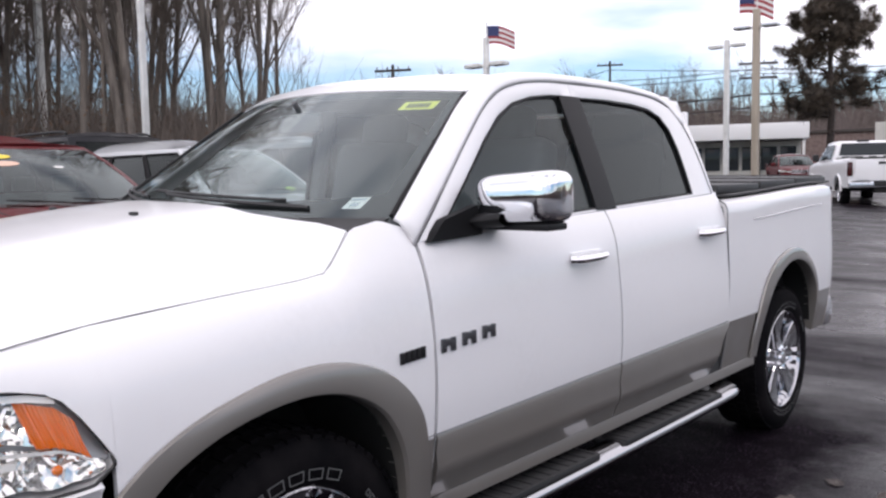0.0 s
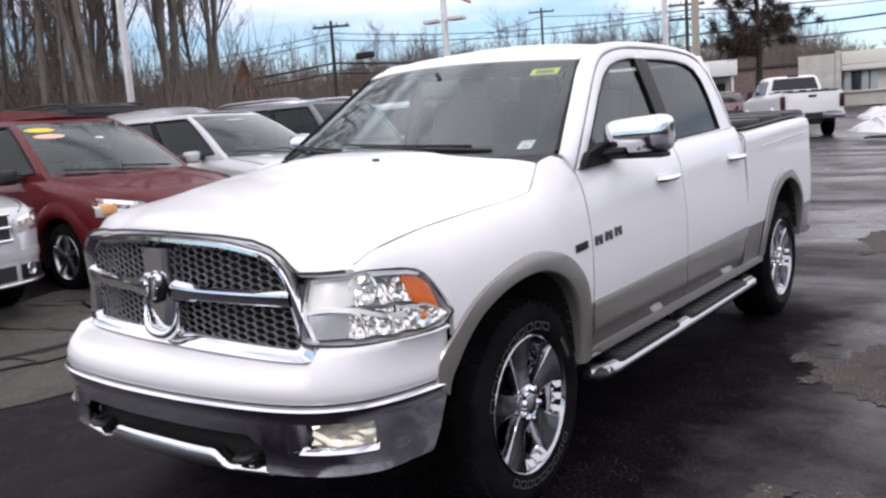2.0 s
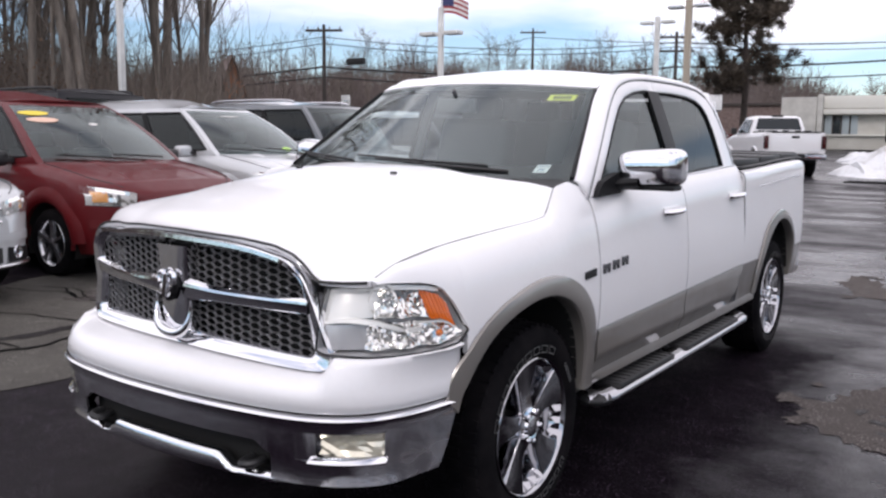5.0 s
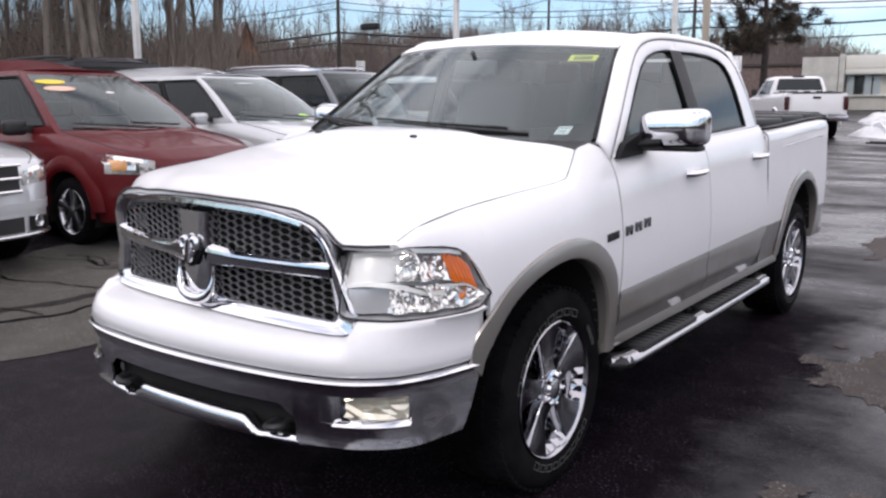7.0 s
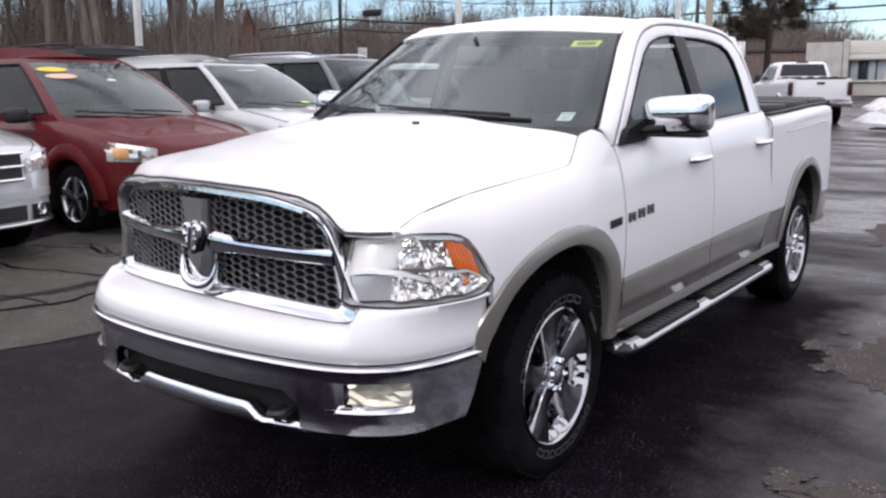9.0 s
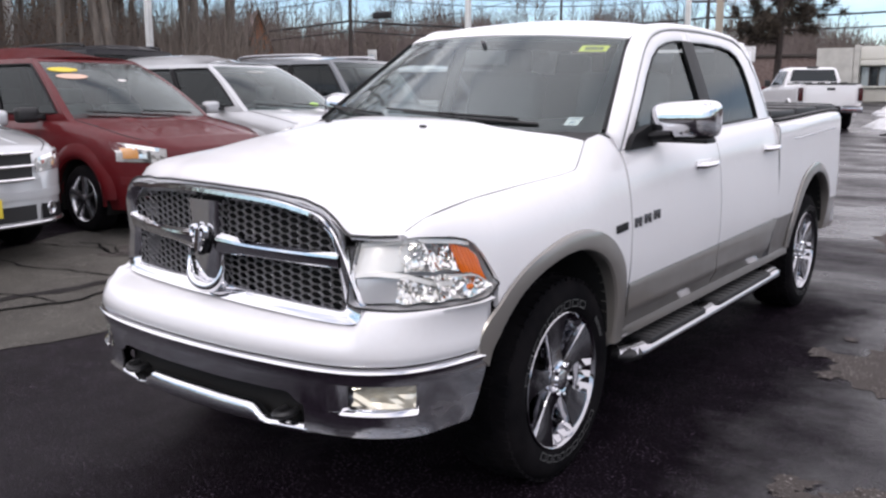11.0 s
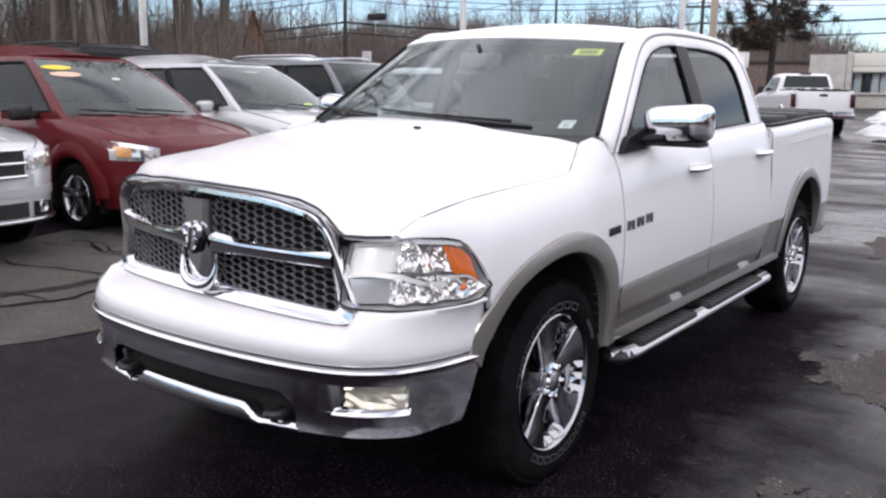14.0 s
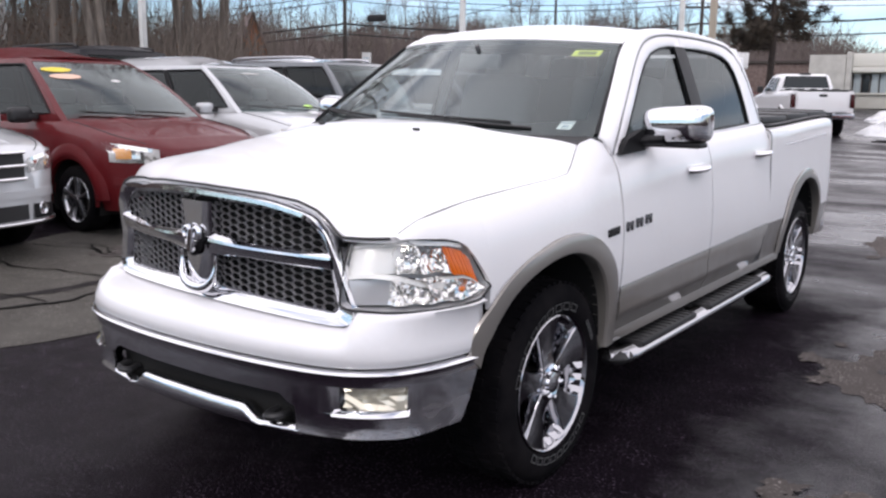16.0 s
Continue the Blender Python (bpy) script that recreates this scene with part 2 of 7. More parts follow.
YELLOW2 = Mat("warm_yellow_sticker", (0.80, 0.62, 0.06), 0.5).m
PINK = Mat("pale_orange_sticker", (0.75, 0.5, 0.38), 0.5).m
PAPER = Mat("white_sticker", (0.75, 0.75, 0.72), 0.5).m
GREENST = Mat("green_sticker", (0.45, 0.75, 0.15), 0.5).m
INK = Mat("dark_ink", (0.03, 0.03, 0.03), 0.6).m
GLASS = glass("windscreen_glass", (0.84, 0.94, 0.93), 0.0, 0.88, 0.065)
CARGLASS = glass("parked_car_windscreen", (0.80, 0.95, 0.93), 0.0, 0.54, 0.05, 0.70)
TINT = glass("tinted_glass", (0.80, 0.84, 0.90), 0.0, 0.16, 0.02, 0.45)
FGLASS = glass("door_glass", (0.88, 0.94, 0.94), 0.0, 0.70, 0.025, 0.5)
DIMGLASS = glass("dim_side_glass", (0.82, 0.90, 0.92), 0.0, 0.17, 0.03, 0.22)
LENS = glass("lamp_lens", (0.97, 0.97, 0.97), 0.0, 0.97, 0.04)

# ---------------------------------------------------------------- the white pickup
truck = thing("pickup_truck", "white and beige crew cab pickup with chrome trim on wet asphalt", "pickup truck")

# key sections of the front wing: y, then (x, z) from the bonnet seam down
WING_NOSE = (
    (-0.820, ((0.806, 1.080), (0.825, 1.076), (0.838, 1.050), (0.845, 1.000), (0.845, 0.900))),
    (-0.730, ((0.832, 1.128), (0.858, 1.112), (0.875, 1.070), (0.882, 1.000), (0.885, 0.900))),
    (-0.487, ((0.852, 1.168), (0.900, 1.140), (0.938, 1.080), (0.957, 1.000), (0.964, 0.900))),
    (-0.200, ((0.870, 1.192), (0.918, 1.165), (0.956, 1.100), (0.978, 1.000), (0.985, 0.900))),
    (0.080, ((0.888, 1.211), (0.932, 1.182), (0.964, 1.115), (0.985, 1.010), (0.991, 0.900))),
)
WING_COWL = (
    (0.180, ((0.893, 1.224), (0.933, 1.195), (0.965, 1.125), (0.986, 1.020), (0.993, 0.900))),
    (0.290, ((0.874, 1.338), (0.908, 1.290), (0.958, 1.190), (0.987, 1.030), (0.994, 0.900))),
    (0.400, ((0.876, 1.356), (0.912, 1.298), (0.958, 1.200), (0.987, 1.040), (0.995, 0.910))),
    (0.508, ((0.898, 1.325), (0.920, 1.285), (0.957, 1.200), (0.987, 1.050), (0.996, 0.920))),
)


def wing_key(y, upper):
    """One section with its lower flank, which tucks under towards the sill."""
    x = upper[-1][0]
    tuck = interp(y, (-0.82, -0.2, 0.1, 0.5), (0.015, 0.014, 0.021, 0.033))
    return (y, (*upper, (x - 0.003, interp(y, (0.2, 0.29), (0.80, 0.78))), (x - tuck, interp(y, (-0.73, -0.487, -0.2, 0.08), (0.60, 0.55, 0.48, 0.46)))))


WING = [wing_key(y, upper) for y, upper in (*WING_NOSE, *WING_COWL)]
ARCH_IN = ((-0.525, 0.60), (-0.506, 0.666), (-0.441, 0.758), (-0.343, 0.842), (-0.196, 0.904), (0.0, 0.929), (0.15, 0.903), (0.27, 0.832), (0.345, 0.72), (0.375, 0.60), (0.382, 0.47))
ARCH_OUT = ((-0.568, 0.64), (-0.570, 0.712), (-0.508, 0.798), (-0.397, 0.890), (-0.231, 0.962), (-0.01, 1.004), (0.173, 0.990), (0.328, 0.924), (0.44, 0.80), (0.478, 0.63), (0.483, 0.47))
REAR = 3.569
RARCH_IN = tuple((REAR + y, z) for y, z in ((-0.44, 0.50), (-0.425, 0.62), (-0.365, 0.77), (-0.26, 0.88), (-0.11, 0.955), (0.05, 0.972), (0.20, 0.94), (0.33, 0.86), (0.405, 0.75), (0.435, 0.61), (0.44, 0.52)))
RARCH_OUT = tuple((REAR + y, z) for y, z in ((-0.57, 0.50), (-0.555, 0.66), (-0.49, 0.845), (-0.36, 0.985), (-0.14, 1.065), (0.06, 1.08), (0.24, 1.035), (0.40, 0.92), (0.48, 0.78), (0.505, 0.62), (0.51, 0.52)))
RARCH_OUT = tuple((b[0] + (a[0] - b[0]) * 0.66, b[1] + (a[1] - b[1]) * 0.66) for a, b in zip(RARCH_OUT, RARCH_IN))


def belt(y):
    return 1.293 + 0.0375 * (y - 0.54)


def door_section(y):
    b = belt(y)
    return ((0.918, b), (0.944, b - 0.045), (0.970, b - 0.13), (0.988, 1.05), (0.996, 0.92), (0.992, 0.74), (0.945, 0.46))


def bed_section(y):
    t = 1.335 + 0.045 * ease(2.7, 4.3, y)
    k = 0.10 * max(0.0, (y - 4.25) / 0.25) ** 2.5
    return tuple((x - k, z) for x, z in ((0.905, t + 0.006), (0.955, t), (0.977, t - 0.03), (0.982, 1.20), (0.990, 1.02), (0.992, 0.90), (0.985, 0.74), (0.946, 0.47)))


def section(y):
    """Dense (x, z) section of the side at y, top first."""
    if y < 0.508:
        ys = [k[0] for k in WING]
        i = min(max(int(np.searchsorted(ys, y)) - 1, 0), len(WING) - 2)
        f = (y - ys[i]) / (ys[i + 1] - ys[i])
        p = np.array(WING[i][1]) * (1 - f) + np.array(WING[i + 1][1]) * f
    elif y < 2.69:
        p = np.array(door_section(y))
    else:
        p = np.array(bed_section(y))
    return curve(p, 60)


def side_x(y, z):
    s = section(y)
    i = int(np.argmax(s[:, 0]))
    t = s[max(0, i - 40):] if z < s[i, 1] else s[: i + 1]
    o = np.argsort(t[:, 1])
    return float(np.interp(z, t[o, 1], t[o, 0]))


def strip(y, z0, z1, n):
    """Points of the section at y between heights z1 (top) and z0."""
    s = section(y)
    d = np.r_[0, np.cumsum(np.linalg.norm(np.diff(s, axis=0), axis=1))]
    top = int(np.argmax(s[:, 1]))
    a = 0.0 if z1 is None else float(np.interp(-z1, -s[top:, 1], d[top:]))
    b = float(np.interp(-z0, -s[top:, 1], d[top:]))
    q = np.linspace(a, b, n)
    return [(np.interp(v, d, s[:, 0]), y, np.interp(v, d, s[:, 1])) for v in q]


def arch_height(pts, y, low):
    c = curve(pts, 80)
    if y <= c[:, 0].min() or y >= c[:, 0].max():
        return low
    best = low
    for (y0, z0), (y1, z1) in zip(c, c[1:]):
        if min(y0, y1) <= y <= max(y0, y1) and abs(y1 - y0) > 1e-6:
            best = max(best, z0 + (z1 - z0) * (y - y0) / (y1 - y0))
    return best


def mirrored(rows, s):
    return [[(p[0] * s, p[1], p[2]) for p in r] for r in rows]


def side_panel(name, s, ys, low, high, mat, n=18, label="", solid=0.022):
    bm = bmesh.new()
    patch(bm, mirrored([strip(y, low(y), high(y) if high else None, n) for y in ys], s))
    return part(name, bm, mat, truck, label, solid=solid)


LAMP_PLAN = ((0.640, -0.873), (0.70, -0.862), (0.76, -0.842), (0.815, -0.812), (0.865, -0.75), (0.91, -0.66), (0.942, -0.565), (0.962, -0.490))


def lamp_edge(f):
    top = interp(f, (0, 0.10, 0.38, 0.55, 0.70, 0.80, 0.86, 1.0), (1.046, 1.058, 1.074, 1.069, 1.060, 1.047, 1.018, 0.902))
    low = interp(f, (0, 0.04, 0.5, 0.75, 0.92, 1.0), (0.850, 0.838, 0.836, 0.838, 0.848, 0.884))
    return low, top


def wing(s):
    ys = list(np.linspace(-0.815, -0.49, 12)) + list(np.linspace(-0.485, 0.503, 46))

    def low(y):
        if y < -0.488:
            pl = curve(LAMP_PLAN, 41)
            return lamp_edge(float(np.interp(y, pl[:, 1], np.linspace(0, 1, 41))))[1] + 0.002
        return arch_height(ARCH_OUT, y, 0.70) - 0.02 if y < 0.43 else 0.70
    side_panel("front_wing", s, ys, low, None, WHITE, 22)
    # beige foot of the wing behind the wheel
    side_panel("wing_foot", s, np.linspace(0.425, 0.503, 5), lambda y: 0.47, lambda y: 0.703, BEIGE, 8)


both(wing)


def flare(name, s, inner, outer, lift=0.023):
    """Moulded wheel-arch lip: rises from the side, rolls over and turns in."""
    a, b = curve(inner, 60), curve(outer, 60)
    rows = []
    full = lift  # flatter where it meets the bumper
    for k, ((yi, zi), (yo, zo)) in enumerate(zip(a, b)):
        row = []
        lift = full * (0.80 + 0.20 * ease(4, 24, k))
        for f, up in ((0.0, 0.005), (0.05, 0.015), (0.30, lift * 0.90), (0.75, lift), (0.93, lift * 0.90), (1.0, lift * 0.5)):
            y, z = yo + (yi - yo) * f, zo + (zi - zo) * f
            row.append((s * (side_x(y, max(z, 0.5)) + up), y, z))
        y, z = yi, zi
        row.append((s * (side_x(y, max(z, 0.5)) - 0.05), y, z))
        rows.append(row)
    bm = bmesh.new()
    patch(bm, rows)
    return part(name, bm, BEIGE, truck, "beige moulded arch lip")


both(lambda s: flare("wheel_arch_flare", s, ARCH_IN, ARCH_OUT))
both(lambda s: flare("wheel_arch_flare", s, RARCH_IN, RARCH_OUT))



def split(y):
    return 0.712 + 0.018 * (y - 0.47)


def doors(s):
    for name, y0, y1 in (("front_door", 0.515, 1.622), ("rear_door", 1.632, 2.684)):
        ys = np.linspace(y0, y1, 26)
        d = side_panel(name, s, ys, lambda y: split(y), None, WHITE, 20)
        # beige lower skin with a raised moulding and its own crease
        bm = bmesh.new()
        rows = []
        for y in ys:
            yy = y
            top = split(y) - 0.004
            row = []
            for z, up in ((top, 0.0), (top - 0.012, 0.006), (0.655, 0.006), (0.612, 0.016), (0.575, 0.018), (0.545, 0.006), (0.505, 0.0)):
                if name == "rear_door" and z < 0.75:
                    yy = y0 + (y - y0) * (1 - 0.13 * ease(0.75, 0.5, z))
                row.append((s * (side_x(yy, z) + up), yy, z))
            rows.append(row)
        patch(bm, rows)
        low = part("lower_skin", bm, BEIGE, d, "beige lower door skin", solid=0.02)
        # handle
        hy, hz = (1.395, 1.172) if name == "front_door" else (2.485, 1.200)
        hx = side_x(hy, hz)
        bm = bmesh.new()
        pts = [(s * (hx + 0.002), hy - 0.105, hz - 0.003), (s * (hx + 0.032), hy - 0.085, hz - 0.002), (s * (hx + 0.042), hy - 0.02, hz),
               (s * (hx + 0.042), hy + 0.03, hz + 0.001), (s * (hx + 0.032), hy + 0.085, hz + 0.003), (s * (hx + 0.002), hy + 0.105, hz + 0.004)]
        tube(bm, curve(pts, 18), 0.019, 10, 0.9)
        part("door_handle", bm, CHROME, d, "chrome pull handle")
        bm = bmesh.new()
        block(bm, (s * (hx - 0.001), hy, hz), (0.012, 0.21, 0.045), 0.005)
        part("handle_cup", bm, WHITE, d)
    # rocker below the doors
    bm = bmesh.new()
    rows = []
    for y in np.linspace(0.40, 3.12, 30):
        rows.append([(s * (side_x(min(y, 2.6), 0.50) + 0.0), y, 0.503), (s * (side_x(min(y, 2.6), 0.5) + 0.004), y, 0.485),
                     (s * 0.955, y, 0.455), (s * 0.93, y, 0.435), (s * 0.86, y, 0.43)])
    patch(bm, rows)
    part("rocker_panel", bm, BEIGE, truck, solid=0.02)
    bm = bmesh.new()
    block(bm, (s * 0.905, 1.75, 0.52), (0.09, 2.66, 0.10), 0.01)
    part("sill", bm, PLASTIC, truck)


both(doors)


def bed(s):
    ys = list(np.linspace(2.700, 4.20, 52)) + list(np.linspace(4.22, 4.52, 12))

    def low(y):
        return max(0.74, arch_height(RARCH_OUT, y, 0.74) - 0.02)
    side_panel("bed_side", s, ys, low, None, WHITE, 22)
    for a, b in ((2.70, 3.06), (4.06, 4.50)):
        side_panel("bed_lower_skin", s, np.linspace(a, b, 8), lambda y: 0.50, lambda y: 0.742, BEIGE, 8)
    # crease stroke along the upper flank
    bm = bmesh.new()
    rows = []
    for y in np.linspace(3.02, 4.12, 16):
        z = 1.235 + 0.035 * ease(3.0, 4.1, y)
        rows.append([(s * (side_x(y, z) + 0.0015), y, z - 0.004), (s * (side_x(y, z) + 0.004), y, z), (s * (side_x(y, z + 0.004) + 0.0015), y, z + 0.004)])
    patch(bm, rows)
    part("flank_crease", bm, SATIN, truck)
    # inner wall and rail cap
    bm = bmesh.new()
    rows = [[(s * 0.92, y, bed_section(y)[0][1] + 0.012), (s * 0.86, y, bed_section(y)[0][1] + 0.016), (s * 0.83, y, bed_section(y)[0][1] - 0.02), (s * 0.82, y, 0.72)] for y in np.linspace(2.72, 4.46, 12)]
    patch(bm, rows)
    part("bed_rail", bm, PLASTIC, truck, solid=0.01, sharp=100)
    # tail lamp wrapping the corner
    bm = bmesh.new()
    rows = []
    for a in np.linspace(0, 1, 6):
        x, y = 0.895 - 0.075 * a, 4.505 + 0.03 * a
        rows.append([(s * x, y, z) for z in np.linspace(0.86, 1.28, 6)])
    patch(bm, rows)
    part("tail_lamp", bm, REDLENS, truck, "red tail lamp", solid=0.03, out=0.5)
    # rear bumper end
    bm = bmesh.new()
    pts = [(0.0, 4.74), (0.5, 4.735), (0.78, 4.71), (0.89, 4.65), (0.925, 4.55), (0.92, 4.44)]
    rows = [[(s * (x - 0.012), y - 0.01, 0.47), (s * x, y, 0.50), (s * x, y, 0.62), (s * (x - 0.02), y - 0.02, 0.675), (s * (x - 0.10), y - 0.12, 0.685)] for x, y in curve(pts, 24)]
    patch(bm, rows)
    part("rear_bumper", bm, CHROME, truck, "chrome rear bumper", solid=0.012)


both(bed)

# bed floor, head wall, tailgate, folding cover
bm = bmesh.new()
block(bm, (0, 3.6, 0.71), (1.66, 1.75, 0.04), 0.005)
block(bm, (0, 2.745, 1.02), (1.80, 0.04, 0.64), 0.008)
part("bed_floor", bm, PLASTIC, truck)
bm = bmesh.new()
block(bm, (0, 4.515, 1.06), (1.64, 0.06, 0.62), 0.02)
block(bm, (0, 4.535, 1.365), (1.66, 0.07, 0.035), 0.012)
part("tailgate", bm, WHITE, truck, "white tailgate")
for i in range(3):
    bm = bmesh.new()
    y0 = 2.78 + i * 0.575
    block(bm, (0, y0 + 0.283, 1.388 + 0.026 * ease(2.7, 4.3, y0 + 0.28)), (1.78, 0.555, 0.045), 0.012)
    cover = part("cover_panel", bm, VINYL, truck, "black folding bed cover panel")
    bm = bmesh.new()
    block(bm, (0, y0 + 0.535, 1.412 + 0.026 * ease(2.7, 4.3, y0 + 0.28)), (1.74, 0.035, 0.014), 0.004)
    part("cover_hinge", bm, GLOSSBLACK, cover)

# ---- bonnet


def bonnet_front(x):
    """Leading edge of the bonnet: y and z at |x|."""
    return (interp(x, (0, 0.3, 0.5, 0.58, 0.63, 0.72, 0.81), (-0.915, -0.905, -0.885, -0.875, -0.868, -0.85, -0.818)),
            interp(x, (0, 0.3, 0.45, 0.53, 0.58, 0.61, 0.635, 0.72, 0.81), (1.194, 1.190, 1.178, 1.156, 1.124, 1.092, 1.074, 1.076, 1.082)))


SEAM_Y = (-0.82, -0.73, -0.487, -0.2, 0.08, 0.18, 0.277)
SEAM_X = (0.802, 0.828, 0.848, 0.866, 0.884, 0.889, 0.870)
SEAM_Z = (1.080, 1.128, 1.168, 1.192, 1.211, 1.224, 1.333)


def bonnet_rear(x):
    return interp(x, (0, 0.3, 0.55, 0.75, 0.873), (0.20, 0.215, 0.25, 0.275, 0.279))


def bonnet_z(x, y):
    zs = interp(y, SEAM_Y, SEAM_Z)
    zc = float(np.interp(y, BONNET_LINE[:, 0], BONNET_LINE[:, 1]))
    t = min(1.0, x / interp(y, SEAM_Y, SEAM_X))
    z = zs + (zc - zs) * (1 - t**2.7)
    return z + 0.010 * (1 - ease(0.34, 0.50, x)) * ease(-0.85, -0.5, y)


BONNET_LINE = curve([(-0.95, 1.188), (-0.86, 1.228), (-0.72, 1.268), (-0.5, 1.312), (-0.25, 1.350), (0.0, 1.382), (0.2, 1.395), (0.35, 1.40)], 60)
bm = bmesh.new()
rows = []
for u in np.linspace(0, 1, 40):
    row = []
    for v in np.linspace(-1, 1, 61):
        xs = interp(-0.82 + 1.099 * u**1.15, SEAM_Y, SEAM_X)
        x = abs(v) * xs
        yf, zf = bonnet_front(x)
        y = yf + (bonnet_rear(x) - yf) * u**1.15
        z = bonnet_z(x, y)
        k = 1 - ease(0.0, 0.10, y - yf)
        z = z * (1 - k) + zf * k
        row.append((math.copysign(x, v), y, z))
    rows.append(row)
patch(bm, rows)
bonnet = part("bonnet", bm, WHITE, truck, solid=0.02, sharp=60)
for s in (1, -1):
    bm = bmesh.new()
    block(bm, (s * 0.285, -0.05, bonnet_z(0.285, -0.05) + 0.004), (0.03, 0.02, 0.012), 0.005)
    part("washer_nozzle", bm, PLASTIC, bonnet)

# ---- windscreen, cowl, roof


def screen_y(x, z):
    return 0.276 + (z - 1.404) * 1.553 + 0.35 * x * x


def screen_rows(z0, z1, w0, w1, nz=12, nx=33, dy=0.0, edge=0.03):
    rows = []
    for f in np.linspace(0, 1, nz):
        row = []
        for v in np.linspace(-1, 1, nx):
            w = w0 + (w1 - w0) * f
            x = v * w
            zz = z0(abs(x)) + (z1(abs(x)) - z0(abs(x))) * f
            row.append((x, screen_y(x, zz) + dy, zz))
        rows.append(row)
    return rows


bottom_z = lambda x: 1.365 - 0.01 * x
top_z = lambda x: 1.802 - 0.05 * x * x
bm = bmesh.new()
patch(bm, screen_rows(bottom_z, top_z, 0.868, 0.705))
screen = part("windscreen", bm, GLASS, truck, "clear laminated windscreen with black border", shadow=False)
# black ceramic border round the glass
bm = bmesh.new()
for lo, hi in (((bottom_z, lambda x: bottom_z(x) + 0.045 + 0.03 * (x / 0.8) ** 4)), ((lambda x: top_z(x) - 0.028, top_z))):
    patch(bm, [[(x, y + 0.006, z) for x, y, z in r] for r in screen_rows(lo, hi, 0.862 if lo is bottom_z else 0.715, 0.845 if lo is bottom_z else 0.703, 3)])
for s in (1, -1):
    rows = []
    for f in np.linspace(0, 1, 14):
        w = 0.868 - 0.163 * f
        z = lambda x: bottom_z(x) + (top_z(x) - bottom_z(x)) * f
        inset = 0.062 - 0.02 * f
        rows.append([(s * x, screen_y(x, z(x)) + 0.006, z(x)) for x in (w, w - inset)])
    patch(bm, rows)
part("screen_border", bm, SATINBLACK, screen)
# black rubber mouldings down both sides of the glass
for s in (1, -1):
    bm = bmesh.new()
    tube(bm, [(s * (0.866 - 0.163 * f), screen_y(0.866 - 0.163 * f, bottom_z(0.8) + (top_z(0.7) - bottom_z(0.8)) * f) - 0.004, bottom_z(0.8) + (top_z(0.7) - bottom_z(0.8)) * f) for f in np.linspace(0.02, 0.99, 16)], 0.009, 8)
    part("screen_moulding", bm, SATINBLACK, screen)
bm = bmesh.new()
block(bm, (0, 0.83, 1.69), (0.26, 0.03, 0.075), 0.012)
tube(bm, [(0, 0.84, 1.72), (0, 0.80, 1.77)], 0.012)
part("rear_view_mirror", bm, DASH, truck)


def flat_label(name, x, z, w, h, mat, bars, parent, push=0.008, label="", bar=INK):
    bm = bmesh.new()
    rows = [[(x + u * w, screen_y(x + u * w, z + v * h) + push, z + v * h) for u in (-0.5, -0.17, 0.17, 0.5)] for v in (-0.5, 0.0, 0.5)]
    patch(bm, rows)
    ob = part(name, bm, mat, parent, label)
    bm = bmesh.new()
    for u0, u1, v0, v1 in bars:
        patch(bm, [[(x + u * w, screen_y(x + u * w, z + v * h) + push - 0.002, z + v * h) for u in (u0, u1)] for v in (v0, v1)])
    if bars:
        part("print", bm, bar, ob)
    else:
        bm.free()
    return ob


flat_label("stock_sticker", 0.583, 1.733, 0.125, 0.030, YELLOW, [(-0.3 + i * 0.11, -0.225 + i * 0.11, -0.28, 0.28) for i in range(6)], screen, 0.004, "yellow stock label with dark print")
flat_label("inspection_sticker", 0.722, 1.404, 0.055, 0.034, PAPER, [(-0.4, 0.4, 0.2, 0.4), (-0.2, 0.2, -0.3, 0.05)], screen, 0.004, "white square registration sticker", SATIN)

# cowl: dark tray between bonnet and glass, with wipers
bm = bmesh.new()
rows = []
for v in np.linspace(-1, 1, 41):
    x = v * 0.86
    a = abs(x)
    yb, zb = bonnet_rear(a) - 0.02, bonnet_z(a, bonnet_rear(a)) - 0.03
    rows.append([(x, yb, zb), (x, (yb + screen_y(a, bottom_z(a))) / 2, zb - 0.005), (x, screen_y(a, bottom_z(a)) - 0.004, bottom_z(a) + 0.004)])
patch(bm, rows)
part("cowl", bm, PLASTIC, truck, solid=0.01)
for x0, x1, z1 in ((0.60, -0.10, 1.405), (-0.16, -0.78, 1.405)):
    bm = bmesh.new()
    pts = [(x0 + (x1 - x0) * f, screen_y(x0 + (x1 - x0) * f, 1.40 + 0.02 * f) - 0.022, 1.392 + 0.034 * f) for f in np.linspace(0, 1, 12)]
    tube(bm, pts, [0.008] * 6 + [0.006] * 6, 6)
    wiper = part("wiper_arm", bm, PLASTIC, truck)
    bm = bmesh.new()
    pts = [(x0 - 0.14 + (x1 - x0 - 0.02) * f, screen_y(x0 - 0.14 + (x1 - x0) * f, 1.415 + 0.02 * f) - 0.012, 1.415 + 0.022 * f) for f in np.linspace(-0.05, 1, 14)]
    tube(bm, pts, 0.006, 6)
    part("wiper_blade", bm, PLASTIC, wiper)
# scuttle corners in body colour, from the bonnet seam up to the pillar foot


def roof_z(x, y):
    return interp(y, (0.86, 1.05, 1.4, 1.9, 2.4, 2.66), (1.812, 1.868, 1.912, 1.924, 1.908, 1.87)) - 0.10 * x**2 - 0.06 * max(0, x - 0.45) ** 2


